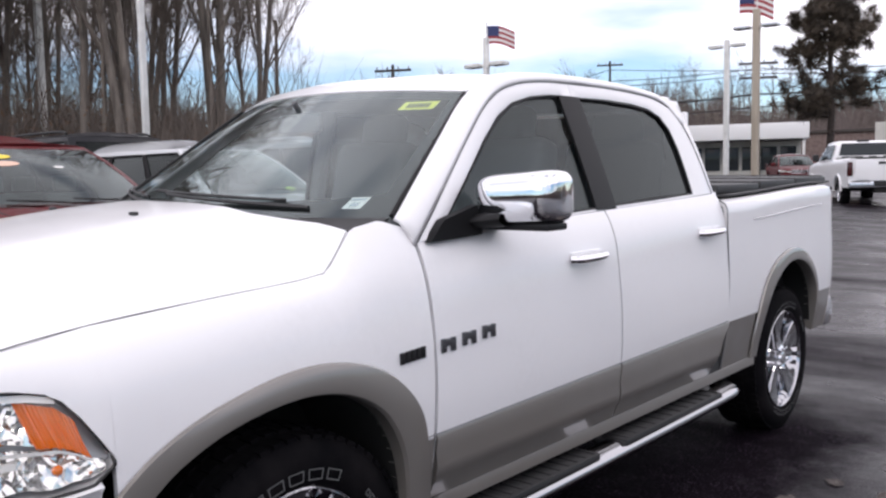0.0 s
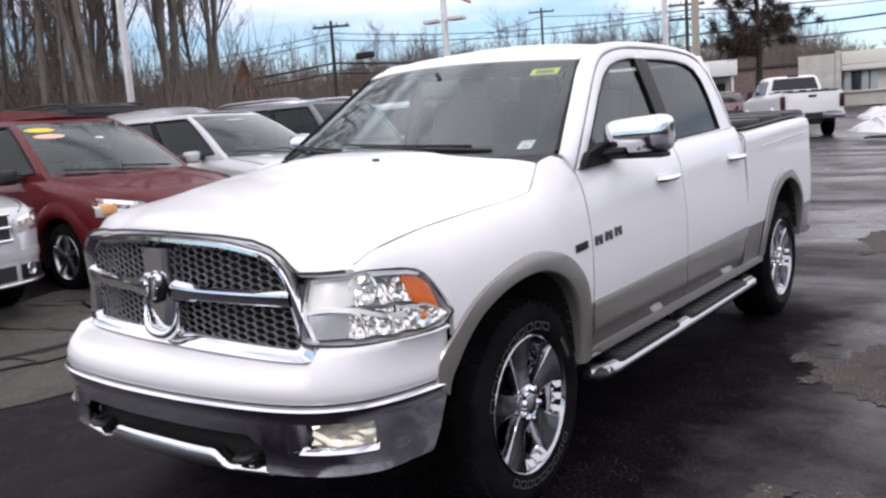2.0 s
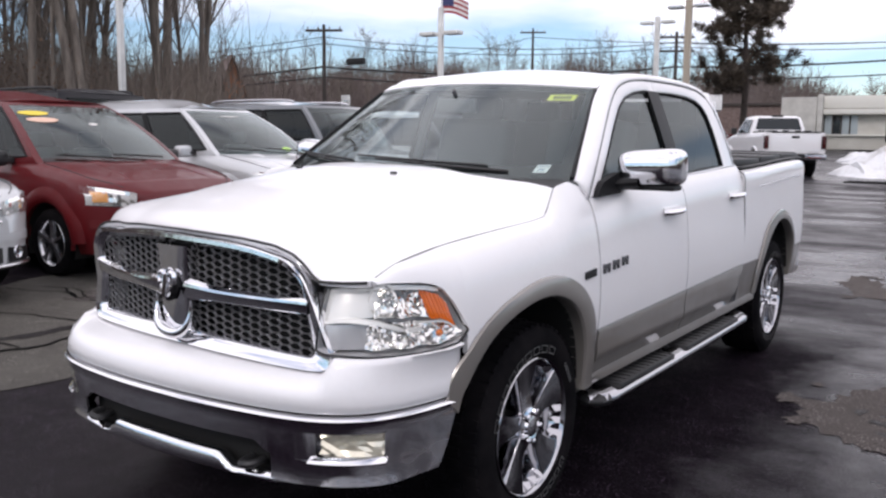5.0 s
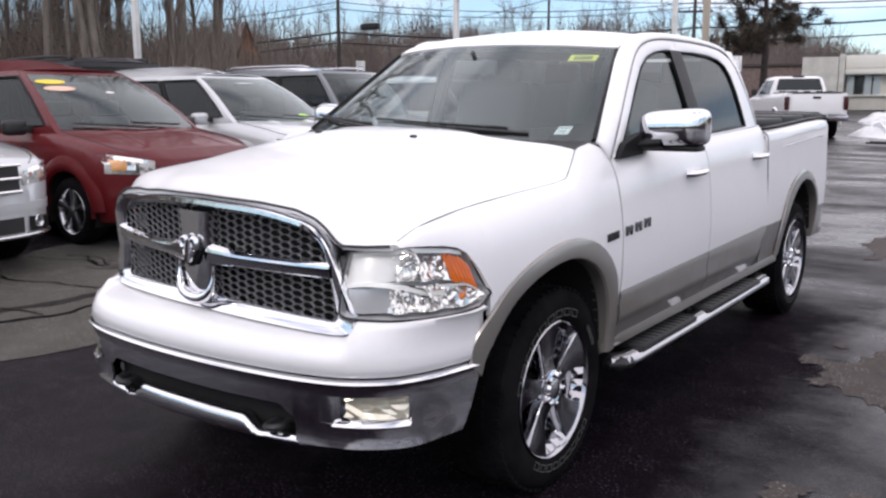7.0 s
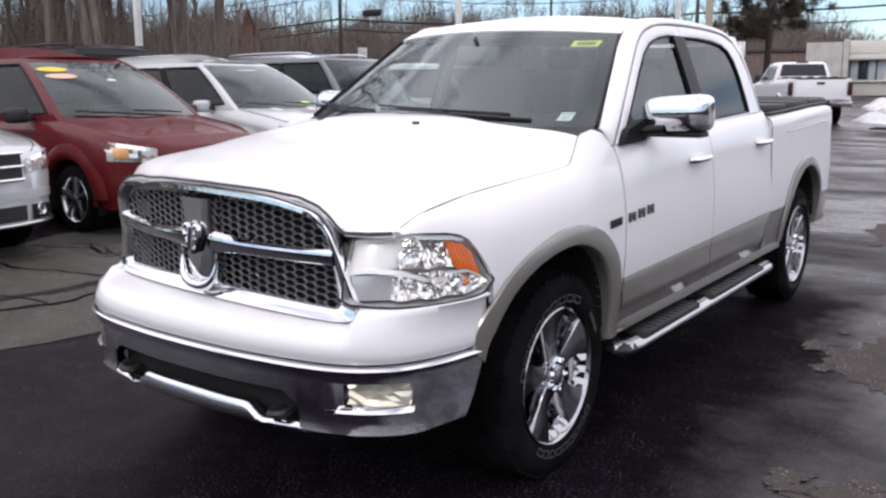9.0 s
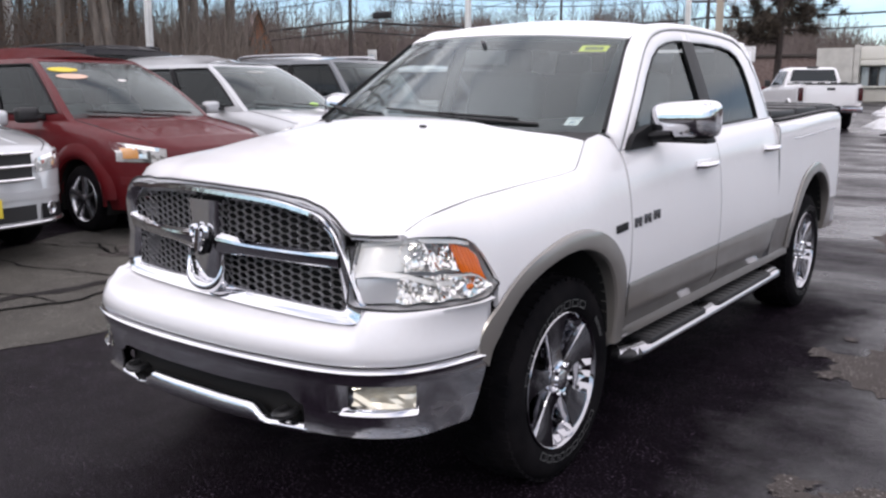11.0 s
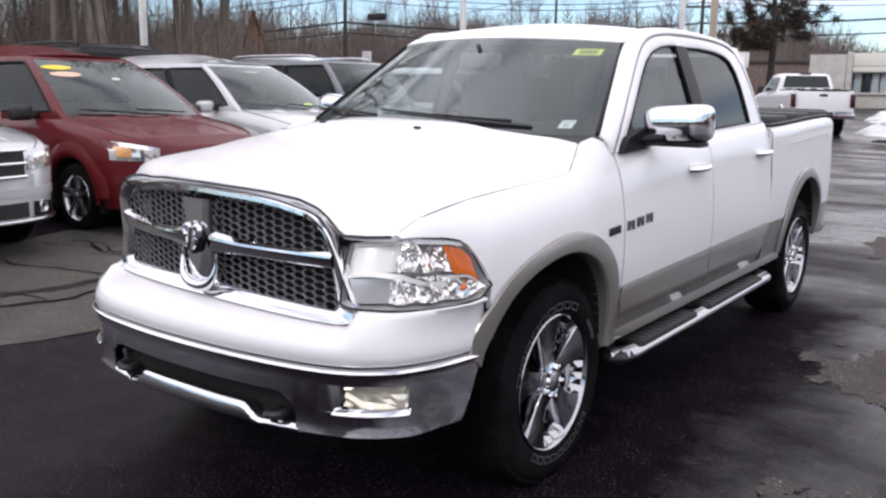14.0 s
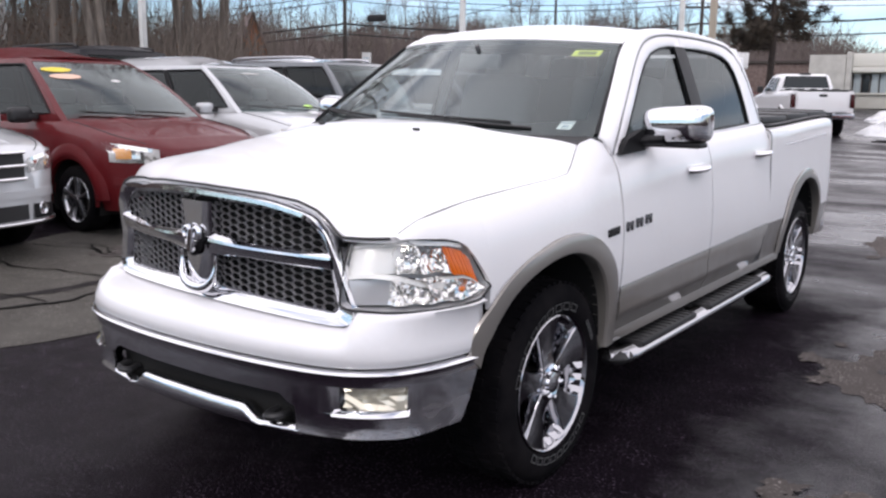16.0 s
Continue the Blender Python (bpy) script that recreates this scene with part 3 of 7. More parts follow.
bm = bmesh.new()
rows = []
for u in np.linspace(0, 1, 22):
    row = []
    for v in np.linspace(-1, 1, 37):
        x = v * 0.705
        a = abs(x)
        y0 = screen_y(a, top_z(a)) + 0.004
        y = y0 + (2.66 - 0.05 * a * a - y0) * u
        z = roof_z(a, y)
        k = 1 - ease(0, 0.10, y - y0)
        row.append((x, y, z * (1 - k) + (top_z(a) + 0.006) * k))
    rows.append(row)
patch(bm, rows)
part("roof", bm, WHITE, truck, solid=0.02, sharp=60)

# ---- cab sides above the belt


def cab_x(z, y=1.5):
    t = (z - 1.29) / 0.53
    return 0.922 - 0.135 * t - 0.035 * t * t


F_OUT = ((0.515, 1.285), (0.60, 1.360), (0.75, 1.497), (0.90, 1.625), (1.03, 1.725), (1.15, 1.788), (1.30, 1.825), (1.47, 1.842), (1.6268, 1.846), (1.6268, 1.60), (1.6268, 1.42), (1.6268, belt(1.622)), (1.2, belt(1.2)), (0.85, belt(0.85)))
F_IN = ((0.615, 1.302), (0.67, 1.345), (0.81, 1.465), (0.965, 1.598), (1.09, 1.690), (1.20, 1.742), (1.33, 1.773), (1.47, 1.788), (1.552, 1.790), (1.565, 1.60), (1.582, 1.45), (1.595, belt(1.595) + 0.012), (1.2, belt(1.2) + 0.012), (0.85, belt(0.85) + 0.012))
R_OUT = ((1.6272, belt(1.632)), (1.6272, 1.45), (1.6272, 1.62), (1.6272, 1.846), (1.90, 1.848), (2.15, 1.842), (2.36, 1.826), (2.50, 1.785), (2.58, 1.71), (2.63, 1.60), (2.66, 1.48), (2.684, belt(2.684)), (2.3, belt(2.3)), (1.9, belt(1.9)))
R_IN = ((1.700, belt(1.70) + 0.012), (1.685, 1.46), (1.668, 1.62), (1.655, 1.788), (1.90, 1.792), (2.12, 1.786), (2.27, 1.770), (2.36, 1.738), (2.415, 1.68), (2.445, 1.59), (2.458, 1.48), (2.468, belt(2.468) + 0.012), (2.2, belt(2.2) + 0.012), (1.9, belt(1.9) + 0.012))


def ring(a, b, s, out_lift=0.0, in_drop=0.012, mid=0.004):
    """Door frame: a band between the outer outline and the window."""
    rows = []
    for (y0, z0), (y1, z1) in zip(a, b):
        row = []
        for f, up in ((0, out_lift), (0.2, mid), (0.8, mid), (0.95, 0.0), (1.0, -in_drop)):
            y, z = y0 + (y1 - y0) * f, z0 + (z1 - z0) * f
            row.append((s * (cab_x(z) + up), y, z))
        rows.append(row)
    rows.append(rows[0])
    return rows


def densify(pts, k=4):
    out = []
    for (y0, z0), (y1, z1) in zip(pts, (*pts[1:], pts[0])):
        out += [(y0 + (y1 - y0) * i / k, z0 + (z1 - z0) * i / k) for i in range(k)]
    return out


def fill(bm, outline, x_of, s):
    """Fan of quads over a star-shaped outline, following the side's curve."""
    c = np.mean(np.array(outline), axis=0)
    rows = []
    for f in (1.0, 0.75, 0.5, 0.25, 0.02):
        rows.append([(s * x_of(c[1] + (z - c[1]) * f), c[0] + (y - c[0]) * f, c[1] + (z - c[1]) * f) for y, z in outline])
    patch(bm, rows, loop=True)
    cap(bm, list(bm.verts)[-len(outline):])


def cab_side(s):
    for name, a, b, mat in (("front_door_frame", F_OUT, F_IN, FGLASS), ("rear_door_frame", R_OUT, R_IN, TINT)):
        bm = bmesh.new()
        a, b = densify(a), densify(b)
        patch(bm, ring(a, b, s))
        fr = part(name, bm, WHITE, truck, solid=0.02)
        bm = bmesh.new()
        rows = []
        for (y0, z0), (y1, z1) in zip(b, densify([(np.mean([p[0] for p in b]), np.mean([p[1] for p in b]))] * (len(b) // 4))):
            d = math.hypot(y1 - y0, z1 - z0)
            row = []
            for off, up in ((-0.003, 0.004), (0.0, 0.005), (0.008, 0.003), (0.010, -0.012)):
                y, z = y0 + (y1 - y0) * off / d, z0 + (z1 - z0) * off / d
                row.append((s * (cab_x(z) + up), y, z))
            rows.append(row)
        rows.append(rows[0])
        patch(bm, rows)
        part("window_seal", bm, SATINBLACK, fr)
        bm = bmesh.new()
        fill(bm, b, lambda z: cab_x(z) - 0.010, s)
        part("window_glass", bm, mat, fr, "tinted side glass" if mat is TINT else "clear side glass", shadow=False)
    # black pillar trim between the windows
    bm = bmesh.new()
    rows = [[(s * (cab_x(z) + 0.007), y0, z), (s * (cab_x(z) + 0.009), (y0 + y1) / 2, z), (s * (cab_x(z) + 0.007), y1, z)]
            for z, y0, y1 in ((belt(1.6) + 0.006, 1.572, 1.728), (1.46, 1.560, 1.712), (1.62, 1.542, 1.694), (1.792, 1.530, 1.682))]
    patch(bm, rows)
    part("pillar_trim", bm, SATINBLACK, truck, solid=0.004)
    # windscreen pillar and roof rail
    inner = [(s * x, screen_y(x, z) + 0.002, z + 0.004) for x, z in ((0.876, 1.350), (0.868, 1.372), (0.825, 1.475), (0.772, 1.605), (0.727, 1.712))]
    inner += [(s * 0.707, 1.04, 1.778), (s * 0.703, 1.15, 1.832), (s * 0.702, 1.30, 1.855), (s * 0.702, 1.55, 1.870), (s * 0.702, 1.95, 1.874), (s * 0.70, 2.3, 1.862), (s * 0.69, 2.52, 1.845), (s * 0.68, 2.66, 1.82)]
    outer = [(s * (cab_x(z) + 0.004), y, z) for y, z in ((0.50, 1.278), (0.55, 1.322), (0.72, 1.475), (0.87, 1.605), (1.0, 1.708))]
    outer += [(s * (cab_x(z) + 0.004), y, z) for y, z in ((1.10, 1.770), (1.20, 1.806), (1.33, 1.830), (1.55, 1.846), (1.95, 1.848), (2.25, 1.838), (2.46, 1.805), (2.59, 1.70))]
    a, b = curve(inner, 48), curve(outer, 48)
    rows = []
    for p, q in zip(a, b):
        m = (p + q) / 2
        lift = 0.018
        row = [p, p + (m - p) * 0.15 + np.array((s * 0.004, -0.002, lift * 0.8)), m + np.array((s * lift * 0.6, -0.004, lift * 0.9)), q + (m - q) * 0.3 + np.array((s * lift * 0.5, 0, lift * 0.4)), q]
        rows.append(row)
    bm = bmesh.new()
    patch(bm, rows)
    part("roof_rail", bm, WHITE, truck, "white pillar and roof rail", solid=0.015, sharp=100)
    # rear quarter of the cab, rounding to the back wall
    bm = bmesh.new()
    rows = []
    for z in np.linspace(1.33, 1.83, 16):
        yf = interp(z, (1.36, 1.48, 1.60, 1.71, 1.785, 1.83), (2.689, 2.664, 2.634, 2.584, 2.504, 2.36))
        x = cab_x(z)
        yb = 2.745 - 0.10 * (z - 1.33)
        rows.append([(s * x, yf, z), (s * (x - 0.002), (yf + yb) / 2, z), (s * (x - 0.02), yb - 0.03, z), (s * (x - 0.06), yb, z), (s * (x - 0.2), yb + 0.015, z)])
    patch(bm, rows)
    part("rear_quarter", bm, WHITE, truck, solid=0.015)


both(cab_side)
bm = bmesh.new()
block(bm, (0, 2.735, 1.10), (1.80, 0.03, 0.56), 0.01)
for s in (1, -1):
    block(bm, (s * 0.68, 2.715, 1.56), (0.16, 0.03, 0.44), 0.01)
block(bm, (0, 2.665, 1.83), (1.36, 0.06, 0.06), 0.02)
part("cab_back", bm, WHITE, truck)
bm = bmesh.new()
patch(bm, [[(x, 2.735 - 0.16 * (z - 1.33), z) for x in np.linspace(-0.65, 0.65, 6)] for z in (1.36, 1.58, 1.78)])
part("rear_window", bm, TINT, truck, "tinted rear window", shadow=False)

# ---- mirrors


def mirror(s):
    bm = bmesh.new()
    bm2 = bmesh.new()
    patch(bm2, [[(s * 0.935, y, z - 0.012) for y, z in ((0.548, 1.295), (0.575, 1.325), (0.61, 1.36))],
                [(s * 0.935, y, z - 0.012) for y, z in ((0.80, 1.305), (0.80, 1.36), (0.77, 1.40))]])
    sail = part("mirror_sail", bm2, SATINBLACK, truck, solid=0.03, out=0)
    rows = []
    for f in np.linspace(0, 1, 8):
        x = 0.94 + 0.10 * f
        h = 0.024 + 0.004 * f
        z = 1.335 + 0.01 * f
        rows.append([(s * x, 0.80 + 0.07 * math.cos(t) * (1 - 0.1 * f) + 0.03 * f, z + h * math.sin(t)) for t in np.linspace(0, 2 * math.pi, 13)[:-1]])
    vs = patch(bm, rows, loop=True)
    part("mirror_arm", bm, SATINBLACK, sail)
    # chrome cap: rounded housing narrowing outward and forward
    bm = bmesh.new()
    rows = []
    for u in 0.5 - 0.5 * np.cos(np.linspace(0, math.pi, 26)):
        e = max(0.0, 1 - abs(2 * u - 1) ** 6) ** 0.5
        x = 0.922 + 0.292 * u
        zc = 1.404 + 0.008 * u
        hz, hy = 0.088 * (0.92 + 0.08 * u) * (0.50 + 0.50 * e), 0.10 * (0.30 + 0.70 * e)
        row = []
        for t in np.linspace(0, 2 * math.pi, 29)[:-1]:
            ct, st = math.cos(t), math.sin(t)
            yy = math.copysign(abs(ct) ** 0.75, ct)
            zz = math.copysign(abs(st) ** 0.42, st)
            fwd = yy if yy < 0 else yy * 0.55
            row.append((s * x, 0.865 + 0.035 * u + hy * fwd, zc + hz * zz))
        rows.append(row)
    vs = patch(bm, rows, loop=True)
    cap(bm, vs[0]), cap(bm, vs[-1])
    head = part("mirror_cap", bm, CHROME, sail, "chrome mirror cap", sharp=60)
    bm = bmesh.new()
    block(bm, (s * 1.067, 0.918, 1.415), (0.20, 0.012, 0.125), 0.004)
    part("mirror_glass", bm, Mat("mirror_silver", (0.9, 0.9, 0.9), 0.01, 1.0).m, sail)
    bm = bmesh.new()
    block(bm, (s * 1.055, 0.875, 1.318), (0.27, 0.11, 0.024), 0.009)
    part("mirror_base", bm, SATINBLACK, sail)


both(mirror)

# ---- grille


def nose_y(x, z):
    return -0.940 + 0.20 * x * x - 0.01 * (z - 0.9)


def along(pts, n):
    """n points on each stretch of the curve, so that two outlines keep step."""
    dense, p = curve(pts, 600), np.array(pts)
    at = [int(np.argmin(np.linalg.norm(dense - q, axis=1))) for q in p]
    at[0], at[-1] = 0, 599
    return [dense[int(round(a + (b - a) * i / n))] for a, b in zip(at, at[1:]) for i in range(n)] + [dense[-1]]


G_OUT = ((0.0, 1.182), (0.3, 1.173), (0.46, 1.152), (0.53, 1.132), (0.572, 1.098), (0.598, 1.064), (0.625, 1.008), (0.657, 0.921), (0.686, 0.845), (0.690, 0.815), (0.668, 0.782), (0.60, 0.774), (0.3, 0.782), (0.0, 0.788))
G_IN = ((0.0, 1.144), (0.3, 1.135), (0.44, 1.118), (0.50, 1.100), (0.538, 1.070), (0.556, 1.040), (0.566, 0.995), (0.582, 0.925), (0.598, 0.85), (0.604, 0.830), (0.596, 0.818), (0.55, 0.818), (0.3, 0.828), (0.0, 0.838))
bm = bmesh.new()
rows = []
o, i_ = along(G_OUT, 8), along(G_IN, 8)
loop = [(p, q) for p, q in zip(o, i_)] + [((-p[0], p[1]), (-q[0], q[1])) for p, q in list(zip(o, i_))[::-1][1:-1]]
for p, q in loop:
    row = []
    sill_ = ease(0.83, 0.785, p[1])
    brow = ease(1.08, 1.14, p[1])
    leg = 1 - max(sill_, brow)
    for f, up, up2, up3 in ((0.0, -0.03, 0.0, -0.03), (0.03, 0.012, 0.034, 0.022), (0.10, 0.018, 0.032, 0.032), (0.45, 0.022, 0.024, 0.034), (0.55, 0.023, 0.022, 0.026), (0.86, 0.020, 0.010, 0.010), (0.96, 0.010, 0.002, 0.002), (1.0, -0.035, -0.035, -0.035)):
        up = up + (up2 - up) * sill_ + (up3 - up) * brow + leg * interp(f, (0, 0.03, 0.10, 0.86, 0.96, 1), (0, 0.006, 0.010, -0.016, -0.012, 0))
        x, z = p[0] + (q[0] - p[0]) * f, p[1] + (q[1] - p[1]) * f
        row.append((x, nose_y(x, z) - up, z))
    rows.append(row)
rows.append(rows[0])
patch(bm, rows)
grille = part("grille_surround", bm, CHROME, truck, "chrome grille surround", sharp=30)
# cross bar: a bright upper roll over a dark under face, swelling towards the centre post
bm = bmesh.new()
rows = []
for x in np.linspace(-0.60, 0.60, 61):
    a = abs(x)
    zc = 0.988 - 0.006 * a
    h = 0.026 + 0.012 * (1 - ease(0.07, 0.24, a))
    up = 0.026 + 0.016 * (1 - (a / 0.6) ** 2)
    y0 = nose_y(x, zc)
    rows.append([(x, y0 + 0.02, zc + h), (x, y0 - up * 0.55, zc + h), (x, y0 - up * 0.95, zc + h * 0.62), (x, y0 - up, zc + h * 0.30), (x, y0 - up * 0.93, zc + h * 0.12), (x, y0 - up * 0.84, zc - h * 0.80), (x, y0 - up * 0.70, zc - h * 0.97), (x, y0 + 0.02, zc - h)])
patch(bm, rows)
part("cross_bar", bm, CHROME, grille, "chrome horizontal bar", sharp=28)
bm = bmesh.new()
rows = []
for z in np.linspace(0.815, 1.142, 28):
    w = interp(z, (0.815, 0.84, 0.88, 0.93, 0.99, 1.06, 1.142), (0.045, 0.066, 0.078, 0.082, 0.080, 0.078, 0.086))
    y0 = nose_y(0, z) - 0.036 - 0.05 * (z - 0.95)
    rows.append([(-w, y0 + 0.05, z), (-w * 0.98, y0 + 0.010, z), (-w * 0.86, y0, z), (-w * 0.25, y0 - 0.004, z), (w * 0.45, y0 - 0.003, z), (w * 0.80, y0 + 0.004, z), (w * 0.98, y0 + 0.014, z), (w, y0 + 0.05, z)])
patch(bm, rows)
part("centre_post", bm, CHROME, grille, "chrome vertical post", sharp=25)
# bright cup under the badge, thick at the bottom and tapering up its sides
bm = bmesh.new()
pts = curve([(-0.100, 0.952), (-0.098, 0.900), (-0.082, 0.855), (-0.045, 0.830), (0.0, 0.824), (0.045, 0.830), (0.082, 0.855), (0.098, 0.900), (0.100, 0.952)], 40)
rads = [0.007 + 0.020 * math.sin(math.pi * i / 39) ** 1.5 for i in range(40)]
tube(bm, [(x, nose_y(x, z) - 0.038 - 0.010 * ease(0.92, 0.83, z), z) for x, z in pts], rads, 10, 0.8)
part("badge_cup", bm, CHROME, grille, "bright chrome cup below the badge", sharp=60)
# badge: shield with a plain raised shape
bm = bmesh.new()
KB = 0.72
sh = [(-0.062, 0.055), (-0.04, 0.068), (0.04, 0.068), (0.062, 0.055), (0.058, -0.01), (0.035, -0.06), (0.0, -0.085), (-0.035, -0.06), (-0.058, -0.01)]
m = Matrix.Translation((0, -0.982, 0.998)) @ Euler((radians(84), 0, 0)).to_matrix().to_4x4()
prism(bm, [(u * KB, v * KB) for u, v in sh], 0.022, m, 0.005)
badge = part("badge_shield", bm, GLOSSBLACK, grille, "dark shield badge")
bm = bmesh.new()
for pts, r in (([(-0.05, 0.01), (-0.058, 0.045), (-0.035, 0.062), (-0.015, 0.045)], 0.013), ([(0.05, 0.01), (0.058, 0.045), (0.035, 0.062), (0.015, 0.045)], 0.013),
               ([(0, 0.05), (0, 0.0), (0, -0.06)], 0.022), ([(-0.035, 0.0), (-0.025, -0.03), (-0.01, -0.055)], 0.011), ([(0.035, 0.0), (0.025, -0.03), (0.01, -0.055)], 0.011)):
    tube(bm, [m @ Vector((u * KB, v * KB, 0.024)) for u, v in curve(pts, 9)], r * 0.78, 8)
part("badge_relief", bm, CHROME, badge, "plain raised chrome relief")
# mesh behind, one honeycomb sheet per quarter


def inside_grille(x, z):
    a = abs(x)
    top = interp(a, (0, 0.3, 0.44, 0.50, 0.538, 0.56), (1.150, 1.142, 1.126, 1.108, 1.078, 1.04))
    side = interp(z, (0.80, 0.85, 0.93, 1.0, 1.05), (0.630, 0.622, 0.600, 0.58, 0.560))
    return 0.808 < z < top and a < side and a > 0.06


for sx in (-1, 1):
    for upper in (True, False):
        bm = bmesh.new()
        dx, dz = 0.0840, 0.0124
        for r in range(-1, 31):
            for c in range(-1, 14):
                x = 0.06 + c * dx + (r % 2) * dx / 2
                z = 0.80 + r * dz
                if not inside_grille(x, z) or (z > 0.988) != upper:
                    continue
                hexo = [(0.345 * dx, 0.0), (0.155 * dx, dz), (-0.155 * dx, dz), (-0.345 * dx, 0), (-0.155 * dx, -dz), (0.155 * dx, -dz)]
                ring_ = []
                for k, dep in ((1.0, -0.001), (0.95, -0.004), (0.885, 0.000), (0.875, 0.006)):
                    ring_.append([(sx * (x + u * k), nose_y(x + u * k, z + v * k) + 0.012 + dep, z + v * k) for u, v in hexo])
                patch(bm, ring_, loop=True)
        part("grille_mesh", bm, TRIMGREY, grille, "grey honeycomb grille mesh", sharp=20)
# near-black sheet: the shade behind the mesh is put into its colour
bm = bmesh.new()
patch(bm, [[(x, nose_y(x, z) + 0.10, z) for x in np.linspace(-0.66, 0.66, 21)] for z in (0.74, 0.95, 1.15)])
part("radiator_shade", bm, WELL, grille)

# ---- headlamps
def lamp(s):
    plan = curve(LAMP_PLAN, 41)

    def at(f, g, inset, shrink=0.0):
        """Point of the lamp: f along from the grille, g up, inset behind the lens."""
        i = min(max(f, 0.0), 1.0) * 40
        k = min(int(i), 39)
        p = plan[k] + (plan[k + 1] - plan[k]) * (i - k)
        t = plan[min(k + 1, 40)] - plan[max(k - 1, 0)]
        t = t / np.linalg.norm(t)
        nrm = np.array((-t[1], t[0]))
        lo, hi = lamp_edge(f)
        lo, hi = lo + shrink, hi - shrink
        q = p + nrm * (inset * (1 - 0.45 * f) + 0.022 * g * g * ease(0.5, 0.85, f))
        bow = 0.012 * math.sin(math.pi * g) - 0.06 * (g - 0.4) * (1 - f)
        return (s * (q[0] + t[1] * bow * 0.5), q[1] - bow * t[0], lo + (hi - lo) * g)

    def sheet(inset, f0=0.0, f1=1.0, z0=0.0, z1=1.0, nf=24, nz=10, shrink=0.004):
        ins = inset if callable(inset) else (lambda f, g: inset)
        return [[at(f, g, ins(f, g), shrink) for g in np.linspace(z0, z1, nz)] for f in np.linspace(f0, f1, nf)]

    bm = bmesh.new()
    patch(bm, sheet(0.0, nf=41, nz=14))
    lamp_ = part("headlamp_lens", bm, LENS, truck, "clear headlamp lens", shadow=False)
    bm = bmesh.new()
    back = sheet(0.10, nf=41, nz=14)
    front = sheet(0.004, nf=41, nz=14, shrink=0.003)
    patch(bm, back)
    for a, b in ((front[0], back[0]), (front[-1], back[-1]), ([r[0] for r in front], [r[0] for r in back]), ([r[-1] for r in front], [r[-1] for r in back])):
        patch(bm, [a, b])
    part("lamp_housing", bm, SHIELD, lamp_, "silver headlamp housing")
    # dark seam round the lens
    bm = bmesh.new()
    edge = sheet(0.0, nf=41, nz=14, shrink=0.0)
    path = [r[-1] for r in edge] + edge[-1][::-1] + [r[0] for r in edge[::-1]] + edge[0]
    tube(bm, path, 0.0042, 6)
    part("lamp_gasket", bm, PLASTIC, lamp_)
    # smooth pale shields beside the grille, above and below the divider
    bm = bmesh.new()
    patch(bm, sheet(lambda f, g: 0.022 + 0.05 * ease(0.0, 0.40, f) ** 1.4, 0.01, 0.38, 0.50, 0.97, 16, 8))
    part("upper_shield", bm, REFLECTOR, lamp_, sharp=60)
    bm = bmesh.new()
    patch(bm, sheet(lambda f, g: 0.022 + 0.045 * ease(0.05, 0.32, f), 0.01, 0.30, 0.04, 0.42, 16, 8))
    part("lower_shield", bm, SHIELD, lamp_, sharp=60)
    # cut-faceted reflectors
    rnd = random.Random(5)
    for nm, f0, f1, z0, z1, nf, nz, base, amp in (("high_reflector", 0.34, 0.80, 0.50, 0.90, 34, 9, 0.066, 0.0055), ("low_reflector", 0.28, 0.72, 0.05, 0.42, 32, 8, 0.060, 0.0055), ("marker_reflector", 0.70, 0.97, 0.06, 0.44, 16, 7, 0.044, 0.005)):
        bm = bmesh.new()
        rows = []
        for i, f in enumerate(np.linspace(f0, f1, nf)):
            row = []
            for j, g in enumerate(np.linspace(z0, z1, nz)):
                inner_ = 0 < i < nf - 1 and 0 < j < nz - 1
                row.append(at(f + (rnd.uniform(-0.35, 0.35) * (f1 - f0) / nf if inner_ else 0), g + (rnd.uniform(-0.3, 0.3) * (z1 - z0) / nz if inner_ else 0),
                              base + 0.09 * (g - (z0 + z1) / 2) + rnd.uniform(-amp, amp) + 0.016 * math.sin(f * 30 + 3 * g), 0.004))
            rows.append(row)
        patch(bm, rows)
        bmesh.ops.triangulate(bm, faces=bm.faces)
        part(nm, bm, FACET, lamp_, "faceted bright reflector", sharp=16)
    # lamp bowls with their bulbs
    for f, g, r in ((0.40, 0.73, 0.052), (0.50, 0.25, 0.040)):
        c = Vector(at(f, g, 0.030))
        mm = Matrix.Translation(c) @ Vector((0.15 * s, -1, 0)).to_track_quat("X", "Z").to_matrix().to_4x4()
        bm = bmesh.new()
        lathe(bm, [(-0.004, r * 1.04), (0.0, r), (-0.02, r * 0.93), (-0.040, r * 0.72), (-0.052, r * 0.4), (-0.055, 0.010)], 24, mm)
        part("reflector_bowl", bm, FACET, lamp_, sharp=60)
        bm = bmesh.new()
        lathe(bm, [(-0.05, 0.001), (-0.05, 0.010), (-0.018, 0.011), (-0.008, 0.008), (-0.004, 0.001)], 12, mm)
        part("bulb", bm, SATIN, lamp_)
    # bright divider swelling round the bowls
    bm = bmesh.new()
    rows = []
    for f in np.linspace(0.01, 0.66, 30):
        g = 0.455 + 0.035 * math.sin(f * 9) - 0.10 * ease(0.34, 0.62, f)
        rows.append([at(f, g + 0.035, 0.034), at(f, g + 0.03, 0.020), at(f, g - 0.03, 0.018), at(f, g - 0.04, 0.036)])
    patch(bm, rows)
